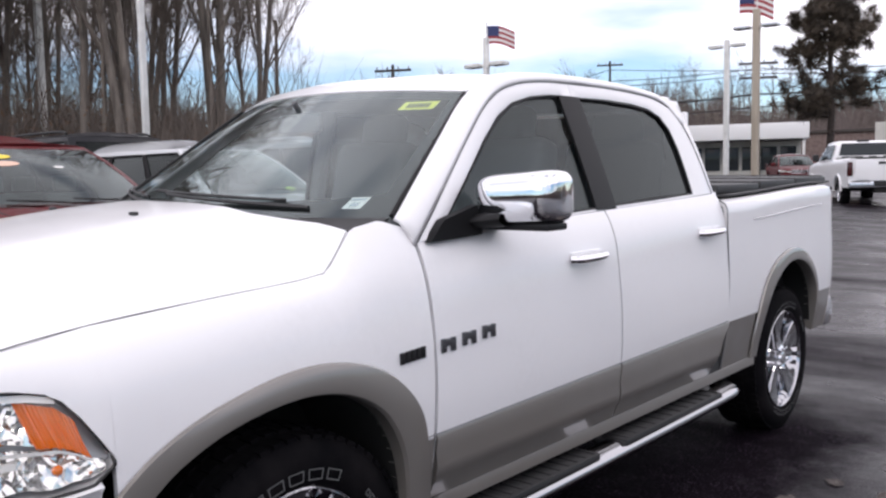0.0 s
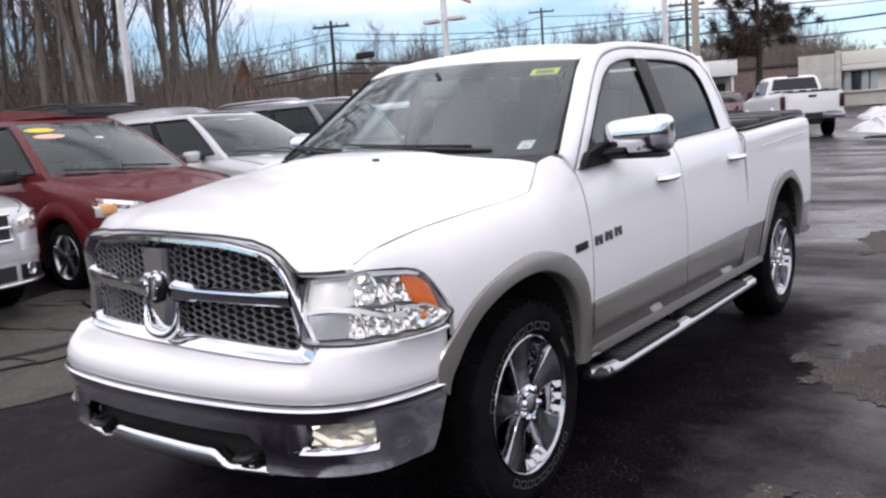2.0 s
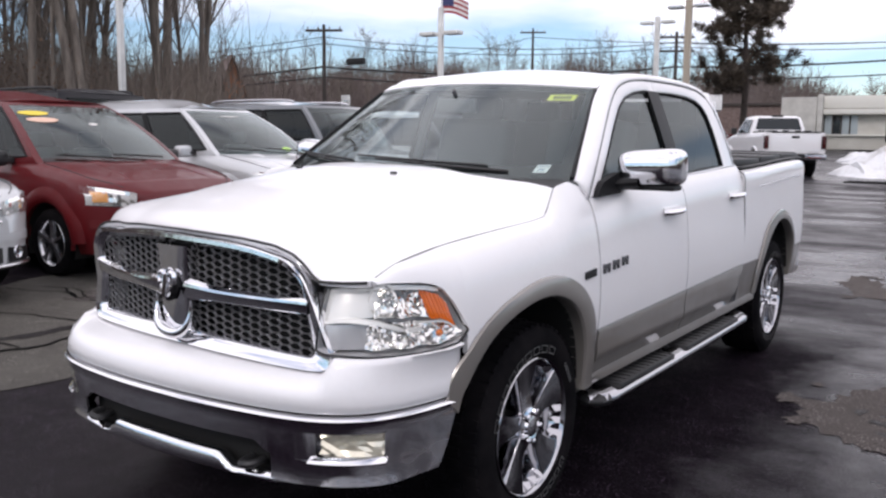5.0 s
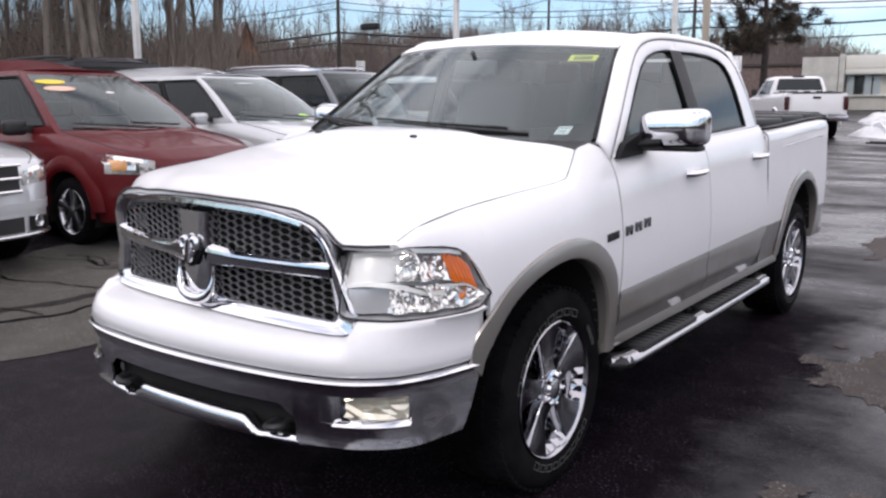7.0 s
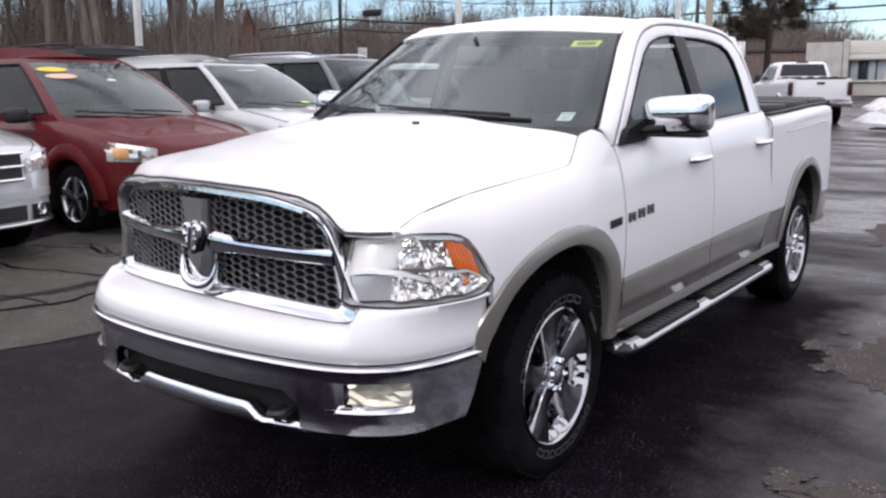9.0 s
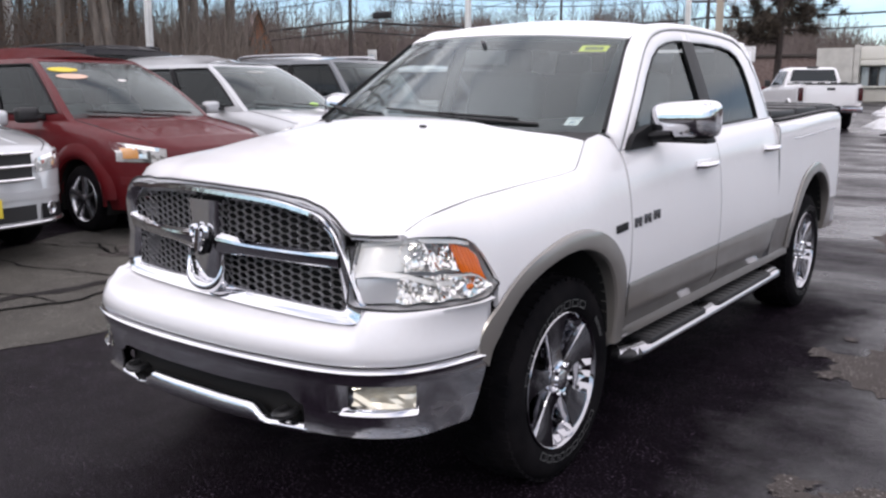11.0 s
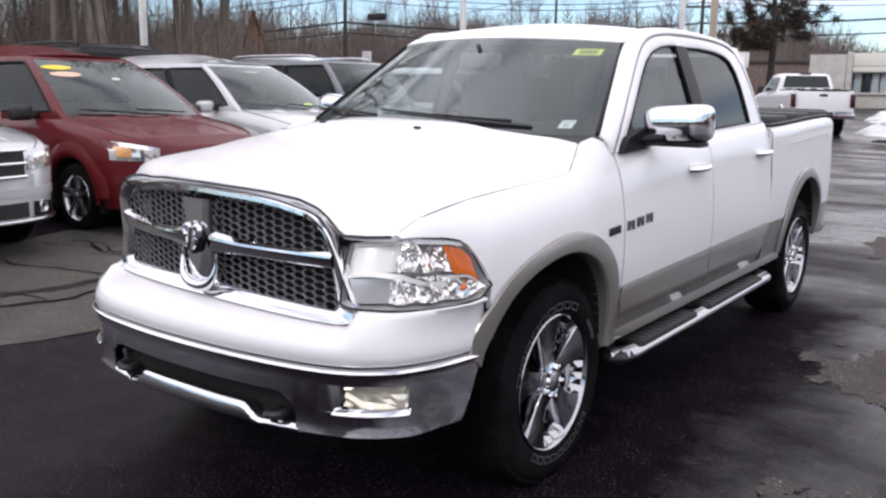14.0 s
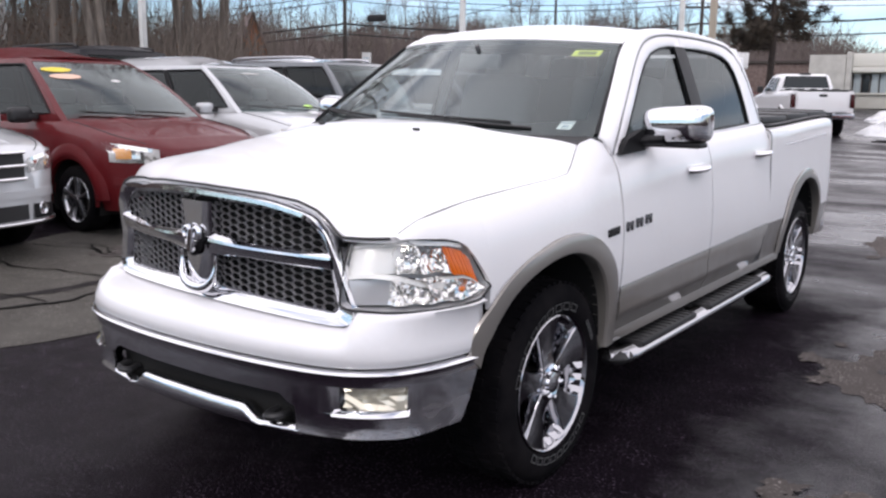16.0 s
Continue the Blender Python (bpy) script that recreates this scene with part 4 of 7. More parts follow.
    part("lamp_divider", bm, REFLECTOR, lamp_, "pale curved divider", sharp=60)
    bm = bmesh.new()
    # slanting amber window at the outer end
    rows = []
    for k in np.linspace(0, 1, 26):
        g0, g1 = 0.47, 0.90 - 0.06 * k
        rows.append([at((0.645 + 0.215 * k) + (0.085 - 0.02 * k) * (1 - (g - g0) / 0.43), g, 0.028 + 0.004 * math.sin(k * 42)) for g in np.linspace(g0, g1, 6)])
    patch(bm, rows)
    part("amber_reflector", bm, AMBER, lamp_, "amber turn reflector", sharp=20)
    # bright strip along the upper edge
    bm = bmesh.new()
    patch(bm, sheet(0.012, 0.02, 0.80, 0.92, 0.985, 24, 3))
    part("brow_strip", bm, REFLECTOR, lamp_, "bright strip under the upper edge", sharp=60)
    bm = bmesh.new()
    rows = [[at(f, g, 0.018) for g in (0.42, 0.455)] for f in np.linspace(0.60, 0.93, 12)]
    patch(bm, rows)
    part("turn_ledge", bm, REFLECTOR, lamp_)
    for f, g in ((0.80, 0.24),):
        bm = bmesh.new()
        bmesh.ops.create_icosphere(bm, subdivisions=2, radius=0.011, matrix=Matrix.Translation(at(f, g, 0.030)))
        part("amber_bulb", bm, AMBER, lamp_, "small amber bulb")


both(lamp)

# ---- front bumper
BUMP = ((0.0, -1.035), (0.16, -1.032), (0.32, -1.020), (0.50, -0.996), (0.64, -0.962), (0.75, -0.912), (0.845, -0.825), (0.908, -0.69), (0.946, -0.515))


def bump_at(x):
    c = curve(BUMP, 120)
    return float(np.interp(x, c[:, 0], c[:, 1]))


def bump_rows(profile, n=60, f0=0.0, f1=1.0):
    """Sweep (out, z) offsets along the bumper's plan on both sides."""
    c = curve(BUMP, 121)
    rows = []
    ks = [int(round(k)) for k in np.linspace(f0 * 120, f1 * 120, n)]
    for side in (-1, 1):
        for k in (ks[::-1] if side < 0 else ks[1:] if f0 == 0 else ks):
            p = c[k]
            t = c[min(k + 1, 120)] - c[max(k - 1, 0)]
            t = t / np.linalg.norm(t)
            nrm = np.array((t[1], -t[0]))
            yield side, k / 120, p, nrm


rows = []
for side, f, p, nrm in bump_rows(None):
    rise = 0.012 * ease(0.5, 1.0, f)
    row = []
    grille_top = interp(f, (0, 0.5, 0.570, 0.605, 0.66, 0.95, 1.0), (0.782, 0.769, 0.772, 0.834, 0.835, 0.842, 0.852))
    back = interp(f, (0, 0.5, 0.62, 0.8, 1.0), (-0.09, -0.078, -0.062, -0.026, -0.002))
    for off, z in ((back - 0.03, grille_top - 0.004), (back, grille_top), (back + 0.03, grille_top - 0.006), (back * 0.3 + 0.004, grille_top - 0.028), (0.006, 0.725), (0.008, 0.69), (0.0, 0.655 + rise), (-0.02, 0.648 + rise)):
        q = p + nrm * off
        row.append((side * q[0], q[1], z))
    rows.append(row)
bm = bmesh.new()
patch(bm, rows)
bumper = part("bumper_fascia", bm, WHITE, truck, "white painted upper bumper", solid=0.015, sharp=100)

SLOT_X = 0.52
ZS = (0.646, 0.643, 0.634, 0.624, 0.610, 0.593, 0.590, 0.540, 0.50, 0.495, 0.455, 0.435, 0.414, 0.400, 0.41)
OFFS = (-0.012, 0.005, 0.012, 0.006, 0.002, 0.0, 0.0, -0.004, -0.007, -0.008, -0.012, -0.010, -0.006, -0.03, -0.10)
bm = bmesh.new()
vs, flags = [], []
for side, f, p, nrm in bump_rows(None, 100):
    rise = 0.012 * ease(0.5, 1.0, f)
    row = []
    for off, z in zip(OFFS, ZS):
        e_ = ease(0.74, 0.90, f)
        q = p + nrm * (off * (1 - 0.6 * e_) if off < -0.05 else off - e_ * (0.012 if z < 0.43 else 0.004 if z < 0.45 else 0.0))
        zz = z + rise * max(0.0, (z - 0.5) / 0.146) + (0.03 * ease(0.75, 1.0, f) * (0.5 - z) / 0.1 if z < 0.5 else 0) * 0.6
        if z == 0.540:
            zz -= 0.034 * ease(SLOT_X - 0.07, SLOT_X - 0.01, p[0]) * ease(SLOT_X + 0.085, SLOT_X, p[0])
        row.append(bm.verts.new((side * q[0], q[1] - 0.42 * max(0.0, 0.645 - z) * ease(0.82, 1.0, f), zz)))
    vs.append(row)
    flags.append((p[0] < SLOT_X, 0.615 < p[0] < 0.860))
for a in range(len(vs) - 1):
    for j in range(len(ZS) - 1):
        slot, fog = flags[a][0] and flags[a + 1][0], flags[a][1] and flags[a + 1][1]
        if (slot and j >= 7) or (fog and j in (6, 7, 8)):
            continue
        bm.faces.new((vs[a][j], vs[a + 1][j], vs[a + 1][j + 1], vs[a][j + 1]))
chrome = part("bumper_bar", bm, CHROME, bumper, "chrome bumper bar", solid=0.008, sharp=50)
for s in (1, -1):
    c = curve(BUMP, 241)
    # fog lamp: recess, faceted reflector, lens and bright ledge
    fx = [p for p in c if 0.612 < p[0] < 0.862][::3]
    lx = [p for p in c if 0.668 < p[0] < 0.852][::2]
    bm = bmesh.new()
    patch(bm, [[(s * p[0], p[1] + d, z) for z, d in ((0.595, 0.002), (0.589, 0.06), (0.508, 0.07), (0.494, 0.006))] for p in fx])
    for p in (fx[0], fx[-1]):
        patch(bm, [[(s * p[0], p[1] + d, z) for d in (0.004, 0.065)] for z in (0.496, 0.593)])
    rec = part("fog_recess", bm, SATIN, chrome)
    rnd = random.Random(8)
    bm = bmesh.new()
    patch(bm, [[(s * p[0], p[1] + 0.036 + rnd.uniform(-0.006, 0.006) + 0.012 * math.cos(18 * (p[0] - 0.70)) - 0.25 * (0.55 - z) ** 2 / 0.04, z) for z in np.linspace(0.511, 0.588, 6)] for p in (*lx[::3], lx[-1])])
    bmesh.ops.triangulate(bm, faces=bm.faces)
    part("fog_reflector", bm, FOGREF, rec, "warm faceted reflector", sharp=3)
    bm = bmesh.new()
    patch(bm, [[(s * p[0], p[1] + 0.014 - 0.005 * k, z) for k, z in ((0, 0.511), (1, 0.548), (0, 0.590))] for p in lx])
    part("fog_lens", bm, LENS, rec, "clear rectangular fog lamp", shadow=False)
    bm = bmesh.new()
    patch(bm, [[(s * p[0], p[1] + d, z) for d, z in ((-0.003, 0.486), (-0.005, 0.491), (0.016, 0.508), (0.03, 0.512))] for p in fx if p[0] > 0.655])
    part("fog_ledge", bm, CHROME, rec, "bright fog lamp ledge")
    bm = bmesh.new()
    a, b = bump_at(0.613), bump_at(0.668)
    patch(bm, [[(s * 0.610, a - 0.002, z), (s * 0.63, a + 0.004, z), (s * 0.667, b + 0.022, z)] for z in (0.498, 0.54, 0.593)])
    part("fog_surround", bm, CHROME, rec)
# lower lip under the slot
bm = bmesh.new()
rows = []
for x in np.linspace(-0.53, 0.53, 54):
    a = abs(x)
    y = bump_at(a)
    top = interp(a, (0, 0.285, 0.335, 0.53), (0.468, 0.466, 0.424, 0.432))
    rows.append([(x, y + 0.05, top + 0.004), (x, y + 0.020, top + 0.002), (x, y + 0.010, top - 0.008), (x, y + 0.002, 0.412), (x, y + 0.02, 0.396), (x, y + 0.12, 0.40)])
patch(bm, rows)
part("bumper_lip", bm, CHROME, bumper, "chrome lower lip", solid=0.008, sharp=100)
# near-black sheet standing in for the deep shade of the slot
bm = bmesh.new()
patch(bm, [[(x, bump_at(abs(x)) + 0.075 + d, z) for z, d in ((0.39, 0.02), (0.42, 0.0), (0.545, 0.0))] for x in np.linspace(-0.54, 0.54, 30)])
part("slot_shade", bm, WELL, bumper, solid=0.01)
for s in (1, -1):
    bm = bmesh.new()
    tube(bm, curve([(s * 0.40, -0.95, 0.455), (s * 0.40, -1.005, 0.45), (s * 0.425, -1.015, 0.452), (s * 0.45, -1.0, 0.455), (s * 0.45, -0.95, 0.458)], 14), 0.014, 8)
    part("tow_hook", bm, PLASTIC, bumper, "black tow hook")
# dark air dam and inner body so that no light comes through
bm = bmesh.new()
for c, sz in (((0, -0.35, 0.66), (1.2, 0.9, 0.36)), ((0, 1.6, 0.50), (1.5, 3.0, 0.14)), ((0, 3.5, 0.56), (1.2, 1.9, 0.22)), ((0, 0.05, 0.95), (1.1, 0.9, 0.3)), ((0, -0.72, 0.55), (1.30, 0.25, 0.30))):
    block(bm, c, sz, 0.03)
part("chassis", bm, WELL, truck)
for s in (1, -1):
    for yc, pts in ((0.0, ARCH_IN), (REAR, RARCH_IN)):
        bm = bmesh.new()
        c = curve(pts, 30)
        patch(bm, [[(s * x, y, z) for x in (0.955, 0.80, 0.60)] for y, z in c])
        patch(bm, [[(s * 0.60, y, z) for z in np.linspace(0.35, 0.95, 3)] for y in np.linspace(yc - 0.55, yc + 0.5, 4)])
        part("wheel_well", bm, WELL, truck)

# ---- wheels


def wheel(s, y, hub_z=0.408):
    x = s * 0.955
    m = Matrix.Translation((x, y, hub_z)) @ Matrix.Diagonal((s, 1, 1, 1))
    bm = bmesh.new()
    prof = [(-0.035, 0.262), (-0.012, 0.268), (0.002, 0.285), (0.012, 0.315), (0.014, 0.345), (0.006, 0.372), (-0.008, 0.392), (-0.028, 0.403), (-0.06, 0.408), (-0.135, 0.410), (-0.21, 0.408), (-0.245, 0.40), (-0.27, 0.37), (-0.275, 0.32), (-0.26, 0.27)]
    lathe(bm, prof, 72, m)
    tyre = part("tyre", bm, RUBBER, truck, "black all-terrain tyre with pale raised lettering")
    # tread blocks on the shoulder
    bm = bmesh.new()
    for k in range(58):
        a = 2 * math.pi * k / 58
        for xo, da, ln in ((-0.035, 0.0, 0.05), (-0.10, 0.05, 0.05), (-0.165, 0.0, 0.05), (-0.235, 0.05, 0.045)):
            mm = m @ Euler((a + da, 0, 0)).to_matrix().to_4x4() @ Matrix.Translation((xo, 0, 0.4095 if abs(xo + 0.135) < 0.08 else 0.401))
            block(bm, (0, 0, 0), (ln, 0.030, 0.012), 0, None)
            vs = list(bm.verts)[-8:]
            bmesh.ops.transform(bm, matrix=mm, verts=vs)
    part("tread", bm, RUBBER, tyre, sharp=20)
    # lettering as plain outlined blocks: a long group on top, short groups to the rear and below
    for a0, a1, n, r0, r1 in ((62, 170, 9, 0.296, 0.326), (22, 42, 5, 0.304, 0.322), (232, 322, 9, 0.294, 0.324)):
        for k in range(n):
            bm = bmesh.new()
            b0 = a0 + (a1 - a0) * (k + 0.12) / n
            b1 = a0 + (a1 - a0) * (k + 0.88) / n
            q = [(r0, b0), (r1, b0), (r1, b1), (r0, b1)]
            inner = [(r0 + 0.0035, b0 + 0.7), (r1 - 0.0035, b0 + 0.7), (r1 - 0.0035, b1 - 0.7), (r0 + 0.0035, b1 - 0.7)]
            rows = [[m @ Vector((0.0165, rr * math.cos(radians(bb)), rr * math.sin(radians(bb)))) for rr, bb in pts] for pts in (q, inner)]
            patch(bm, rows, loop=True)
            part("sidewall_mark", bm, LETTER, tyre)
    # rim
    bm = bmesh.new()
    lathe(bm, [(-0.20, 0.232), (-0.05, 0.238), (-0.03, 0.252), (-0.012, 0.265), (0.003, 0.268), (0.006, 0.272), (0.002, 0.276), (-0.015, 0.274)], 64, m)
    rim = part("rim", bm, RIMCHROME, truck, "chrome five-spoke alloy rim", sharp=50)
    bm = bmesh.new()
    lathe(bm, [(-0.15, 0.175), (-0.15, 0.12), (-0.12, 0.001)], 40, m)
    part("brake_disc", bm, WELL, rim)
    for k in range(5):
        # deep polished pocket walls between the spokes
        a = radians(126 + 72 * k + 8)
        bm = bmesh.new()
        rows = []
        for i, da in enumerate(np.linspace(-0.46, 0.46, 10)):
            dent = 0.012 * (-1) ** i
            rows.append([m @ Vector((xx, rr * math.cos(a + da * q), rr * math.sin(a + da * q))) for xx, rr, q in ((-0.012, 0.264, 1.0), (-0.035 + dent, 0.240, 0.97), (-0.085 - dent, 0.222, 0.9), (-0.120, 0.205, 0.85))])
        for side_ in (-1, 1):
            # scoop running in beside the spoke
            rows2 = [[m @ Vector((xx, rr * math.cos(a + side_ * q), rr * math.sin(a + side_ * q))) for xx, q in ((-0.022, q0), (-0.050, q0 - 0.05), (-0.10, q0 - 0.06))] for rr, q0 in ((0.262, 0.36), (0.20, 0.36), (0.15, 0.36), (0.10, 0.30), (0.075, 0.22))]
            patch(bm, rows2)
        patch(bm, rows)
        part("rim_pocket", bm, RIMCHROME, rim, sharp=12)
    for k in range(5):
        a = radians(90 + 72 * k + 8)
        bm = bmesh.new()
        rows = []
        for r, w_, xo in ((0.055, 0.042, -0.016), (0.10, 0.040, -0.024), (0.15, 0.047, -0.024), (0.20, 0.062, -0.018), (0.245, 0.082, -0.010), (0.268, 0.092, -0.006)):
            e = w_
            row = [(xo - 0.035, -e * 1.05), (xo - 0.005, -e), (xo, -e * 0.94), (xo + 0.0015, -e * 0.35), (xo + 0.0015, 0.0), (xo + 0.0015, e * 0.35), (xo, e * 0.94), (xo - 0.005, e), (xo - 0.035, e * 1.05)]
            rows.append([m @ Vector((xx, r * math.cos(a) - t * math.sin(a), r * math.sin(a) + t * math.cos(a))) for xx, t in row])
        patch(bm, rows)
        part("spoke", bm, RIMCHROME, rim, sharp=40)
    bm = bmesh.new()
    lathe(bm, [(-0.05, 0.078), (-0.012, 0.074), (-0.006, 0.06), (-0.012, 0.045), (0.0, 0.040), (0.004, 0.03), (0.005, 0.001)], 30, m)
    part("hub_cap", bm, CHROME, rim)
    for k in range(5):
        bm = bmesh.new()
        a = radians(54 + 72 * k + 8)
        lathe(bm, [(-0.02, 0.012), (0.004, 0.011), (0.008, 0.006), (0.008, 0.001)], 8, m @ Matrix.Translation((0, 0.062 * math.cos(a), 0.062 * math.sin(a))))
        part("lug_nut", bm, CHROME, rim)


for s in (1, -1):
    wheel(s, 0.0), wheel(s, REAR)

# ---- side steps


def step(s):
    bm = bmesh.new()
    pts = curve([(s * 0.93, 0.575, 0.380), (s * 0.972, 0.61, 0.381), (s * 0.980, 0.72, 0.382), (s * 0.980, 1.7, 0.385), (s * 0.980, 2.66, 0.392), (s * 0.972, 2.76, 0.394), (s * 0.93, 2.80, 0.396)], 40)
    tube(bm, [(x - s * 0.018, y, z - 0.008) for x, y, z in pts], 0.068, 18, 0.56)
    bar = part("side_step", bm, RIMCHROME, truck, "chrome tubular side step", sharp=60)
    for y0, y1 in ((0.72, 1.42), (1.62, 2.56)):
        bm = bmesh.new()
        block(bm, (s * 0.947, (y0 + y1) / 2, 0.408), (0.148, y1 - y0, 0.036), 0.014)
        for k in range(12):
            block(bm, (s * 0.952, y0 + 0.03 + (y1 - y0 - 0.06) * k / 11, 0.427), (0.110, 0.016, 0.006), 0.002)
        part("step_pad", bm, PLASTIC, bar, "black ribbed tread pad")
    bm = bmesh.new()
    tube(bm, [(s * 0.905, 0.560, 0.370), (s * 0.925, 0.562, 0.370), (s * 0.955, 0.585, 0.371), (s * 0.962, 0.625, 0.372)], [0.036, 0.050, 0.060, 0.064], 16, 0.56)
    part("end_cap", bm, PLASTIC, bar, "black rubber end cap")
    for y in (0.80, 1.62, 2.55):
        bm = bmesh.new()
        tube(bm, [(s * 0.93, y, 0.38), (s * 0.84, y, 0.42), (s * 0.78, y, 0.47)], 0.022, 8)
        part("step_bracket", bm, PLASTIC, bar)


both(step)

# ---- badges on the door: plain bars
for s in (1, -1):
    bm = bmesh.new()
    for k in range(5):
        y = 0.365 + 0.022 * k
        z = 0.966 + 0.06 * (y - 0.35)
        block(bm, (s * (side_x(y, z) + 0.003), y, z), (0.008, 0.017, 0.034), 0.002)
    part("wing_badge", bm, GLOSSBLACK, truck, "small dark badge bars")
    for k, y in enumerate((0.565, 0.665, 0.765)):
        bm = bmesh.new()
        z = 0.975 + 0.06 * (y - 0.55)
        for dy, w_ in ((-0.022, 0.020), (0.0, 0.026), (0.022, 0.020)):
            block(bm, (s * (side_x(y + dy, z) + 0.004), y + dy, z + (0.008 if dy == 0 else 0)), (0.009, w_, 0.042 if dy else 0.022), 0.002)
        part("door_badge", bm, DARKCHROME, truck, "plain dark chrome badge shape")

# ---- dark shut lines between the panels


FAINT = Mat("pale_shut_line", (0.58, 0.58, 0.59), 0.8, Specular_IOR_Level=0.1).m


def gap(pts, r=0.0032, n=40, mat=GAP):
    bm = bmesh.new()
    tube(bm, curve(pts, n), r, 5)
    part("panel_gap", bm, mat, truck)


for s in (1, -1):
    gap([(s * (interp(y, SEAM_Y, SEAM_X) + 0.002), y, interp(y, SEAM_Y, SEAM_Z) + 0.0005) for y in (-0.80, -0.71, -0.487, -0.2, 0.08, 0.17)], 0.0020, 60)
    gap([(s * (interp(y, SEAM_Y, SEAM_X) + 0.002), y, interp(y, SEAM_Y, SEAM_Z) + 0.0005) for y in (0.17, 0.22, 0.275)], 0.0016, 10, FAINT)
    gap([(s * x, bonnet_front(x)[0] - 0.006, bonnet_front(x)[1] - 0.004) for x in np.linspace(0.0, 0.80, 40)], 0.0048, 60, INK)
    for y in (0.509, 1.627):
        gap([(p[0] * s, p[1], p[2]) for p in strip(y, 0.505, None, 24)], 0.0011, 40, FAINT)
    gap([(p[0] * s, p[1], p[2]) for p in strip(2.692, 0.505, None, 24)], 0.0030, 40)
    for pts in (F_OUT[:9], R_OUT[3:12]):
        gap([(s * (cab_x(z) + 0.002), y, z) for y, z in pts], 0.0026, 50)
    gap([(s * (side_x(y, split(y)) + 0.0005), y, split(y) - 0.002) for y in np.linspace(0.47, 2.69, 12)], 0.0018, 20)

# ---- cabin
bm = bmesh.new()
patch(bm, [[(x, y + 0.10 * abs(x) ** 2, z) for x in np.linspace(-0.78, 0.78, 17)] for y, z in ((0.36, 1.30), (0.50, 1.335), (0.66, 1.33), (0.76, 1.29), (0.80, 1.15), (0.80, 0.75))])
part("dashboard", bm, DASH, truck, "dark dashboard", solid=0.02)
bm = bmesh.new()
m = Matrix.Translation((0.40, 0.95, 1.20)) @ Euler((radians(62), 0, 0)).to_matrix().to_4x4()
tube(bm, [m @ Vector((0.19 * math.cos(t), 0.19 * math.sin(t), 0)) for t in np.linspace(0, 2 * math.pi, 33)], 0.016, 8, caps=False)
for a in (0, 120, 240):
    tube(bm, [m @ Vector((0.04 * math.cos(radians(a + 90)), 0.04 * math.sin(radians(a + 90)), -0.02)), m @ Vector((0.18 * math.cos(radians(a + 90)), 0.18 * math.sin(radians(a + 90)), 0))], 0.018, 6)
lathe(bm, [(-0.02, 0.06), (0.01, 0.06), (0.015, 0.001)], 16, m @ Euler((0, radians(-90), 0)).to_matrix().to_4x4())
part("steering_wheel", bm, DASH, truck)


def seat(x, y):
    bm = bmesh.new()
    block(bm, (x, y, 0.98), (0.54, 0.56, 0.22), 0.06, seg=3)
    part("seat_cushion", bm, FABRIC, truck)
    bm = bmesh.new()
    block(bm, (x, y + 0.36, 1.32), (0.52, 0.16, 0.64), 0.06, Euler((radians(-14), 0, 0)).to_matrix(), seg=3)
    part("seat_back", bm, FABRIC, truck, "grey leather seat back")
    bm = bmesh.new()
    block(bm, (x, y + 0.46, 1.69), (0.27, 0.11, 0.17), 0.045, Euler((radians(-10), 0, 0)).to_matrix(), seg=3)
    part("head_rest", bm, FABRIC, truck)


for x, y in ((0.40, 1.22), (-0.40, 1.22), (0.45, 2.10), (-0.45, 2.10)):
    seat(x, y)
bm = bmesh.new()
block(bm, (0, 1.7, 0.70), (1.7, 2.0, 0.05), 0.01)
part("cabin_floor", bm, FABRIC, truck)
bm = bmesh.new()
block(bm, (0, 1.80, 1.80), (1.20, 1.35, 0.012), 0.004)
part("cabin_lining", bm, LINING, truck)
for s in (1, -1):
    bm = bmesh.new()
    block(bm, (s * 0.86, 1.62, 1.05), (0.05, 2.0, 0.50), 0.02)
    part("door_trim", bm, DASH, truck)

# sheared to suit the camera: far flank back and up, far roof edge in
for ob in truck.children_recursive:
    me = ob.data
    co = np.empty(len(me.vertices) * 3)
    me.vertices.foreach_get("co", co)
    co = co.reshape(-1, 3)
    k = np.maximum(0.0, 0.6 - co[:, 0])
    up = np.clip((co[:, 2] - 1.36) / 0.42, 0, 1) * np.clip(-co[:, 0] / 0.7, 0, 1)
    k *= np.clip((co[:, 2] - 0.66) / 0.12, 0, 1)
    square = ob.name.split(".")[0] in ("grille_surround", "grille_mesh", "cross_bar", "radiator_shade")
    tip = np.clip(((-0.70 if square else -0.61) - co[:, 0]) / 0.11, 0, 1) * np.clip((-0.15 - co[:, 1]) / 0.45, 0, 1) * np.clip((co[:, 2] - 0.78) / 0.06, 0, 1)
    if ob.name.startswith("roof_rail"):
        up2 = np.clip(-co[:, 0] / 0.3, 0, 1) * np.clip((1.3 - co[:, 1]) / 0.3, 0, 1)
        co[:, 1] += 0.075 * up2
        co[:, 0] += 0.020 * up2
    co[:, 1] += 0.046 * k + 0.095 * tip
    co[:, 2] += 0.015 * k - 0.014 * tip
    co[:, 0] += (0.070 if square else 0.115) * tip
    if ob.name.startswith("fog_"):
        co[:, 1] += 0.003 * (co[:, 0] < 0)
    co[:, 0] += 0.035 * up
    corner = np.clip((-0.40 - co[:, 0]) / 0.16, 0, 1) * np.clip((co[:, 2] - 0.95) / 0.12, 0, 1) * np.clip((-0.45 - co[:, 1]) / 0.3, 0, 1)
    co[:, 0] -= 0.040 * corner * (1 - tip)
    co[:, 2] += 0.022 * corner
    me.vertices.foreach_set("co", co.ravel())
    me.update()

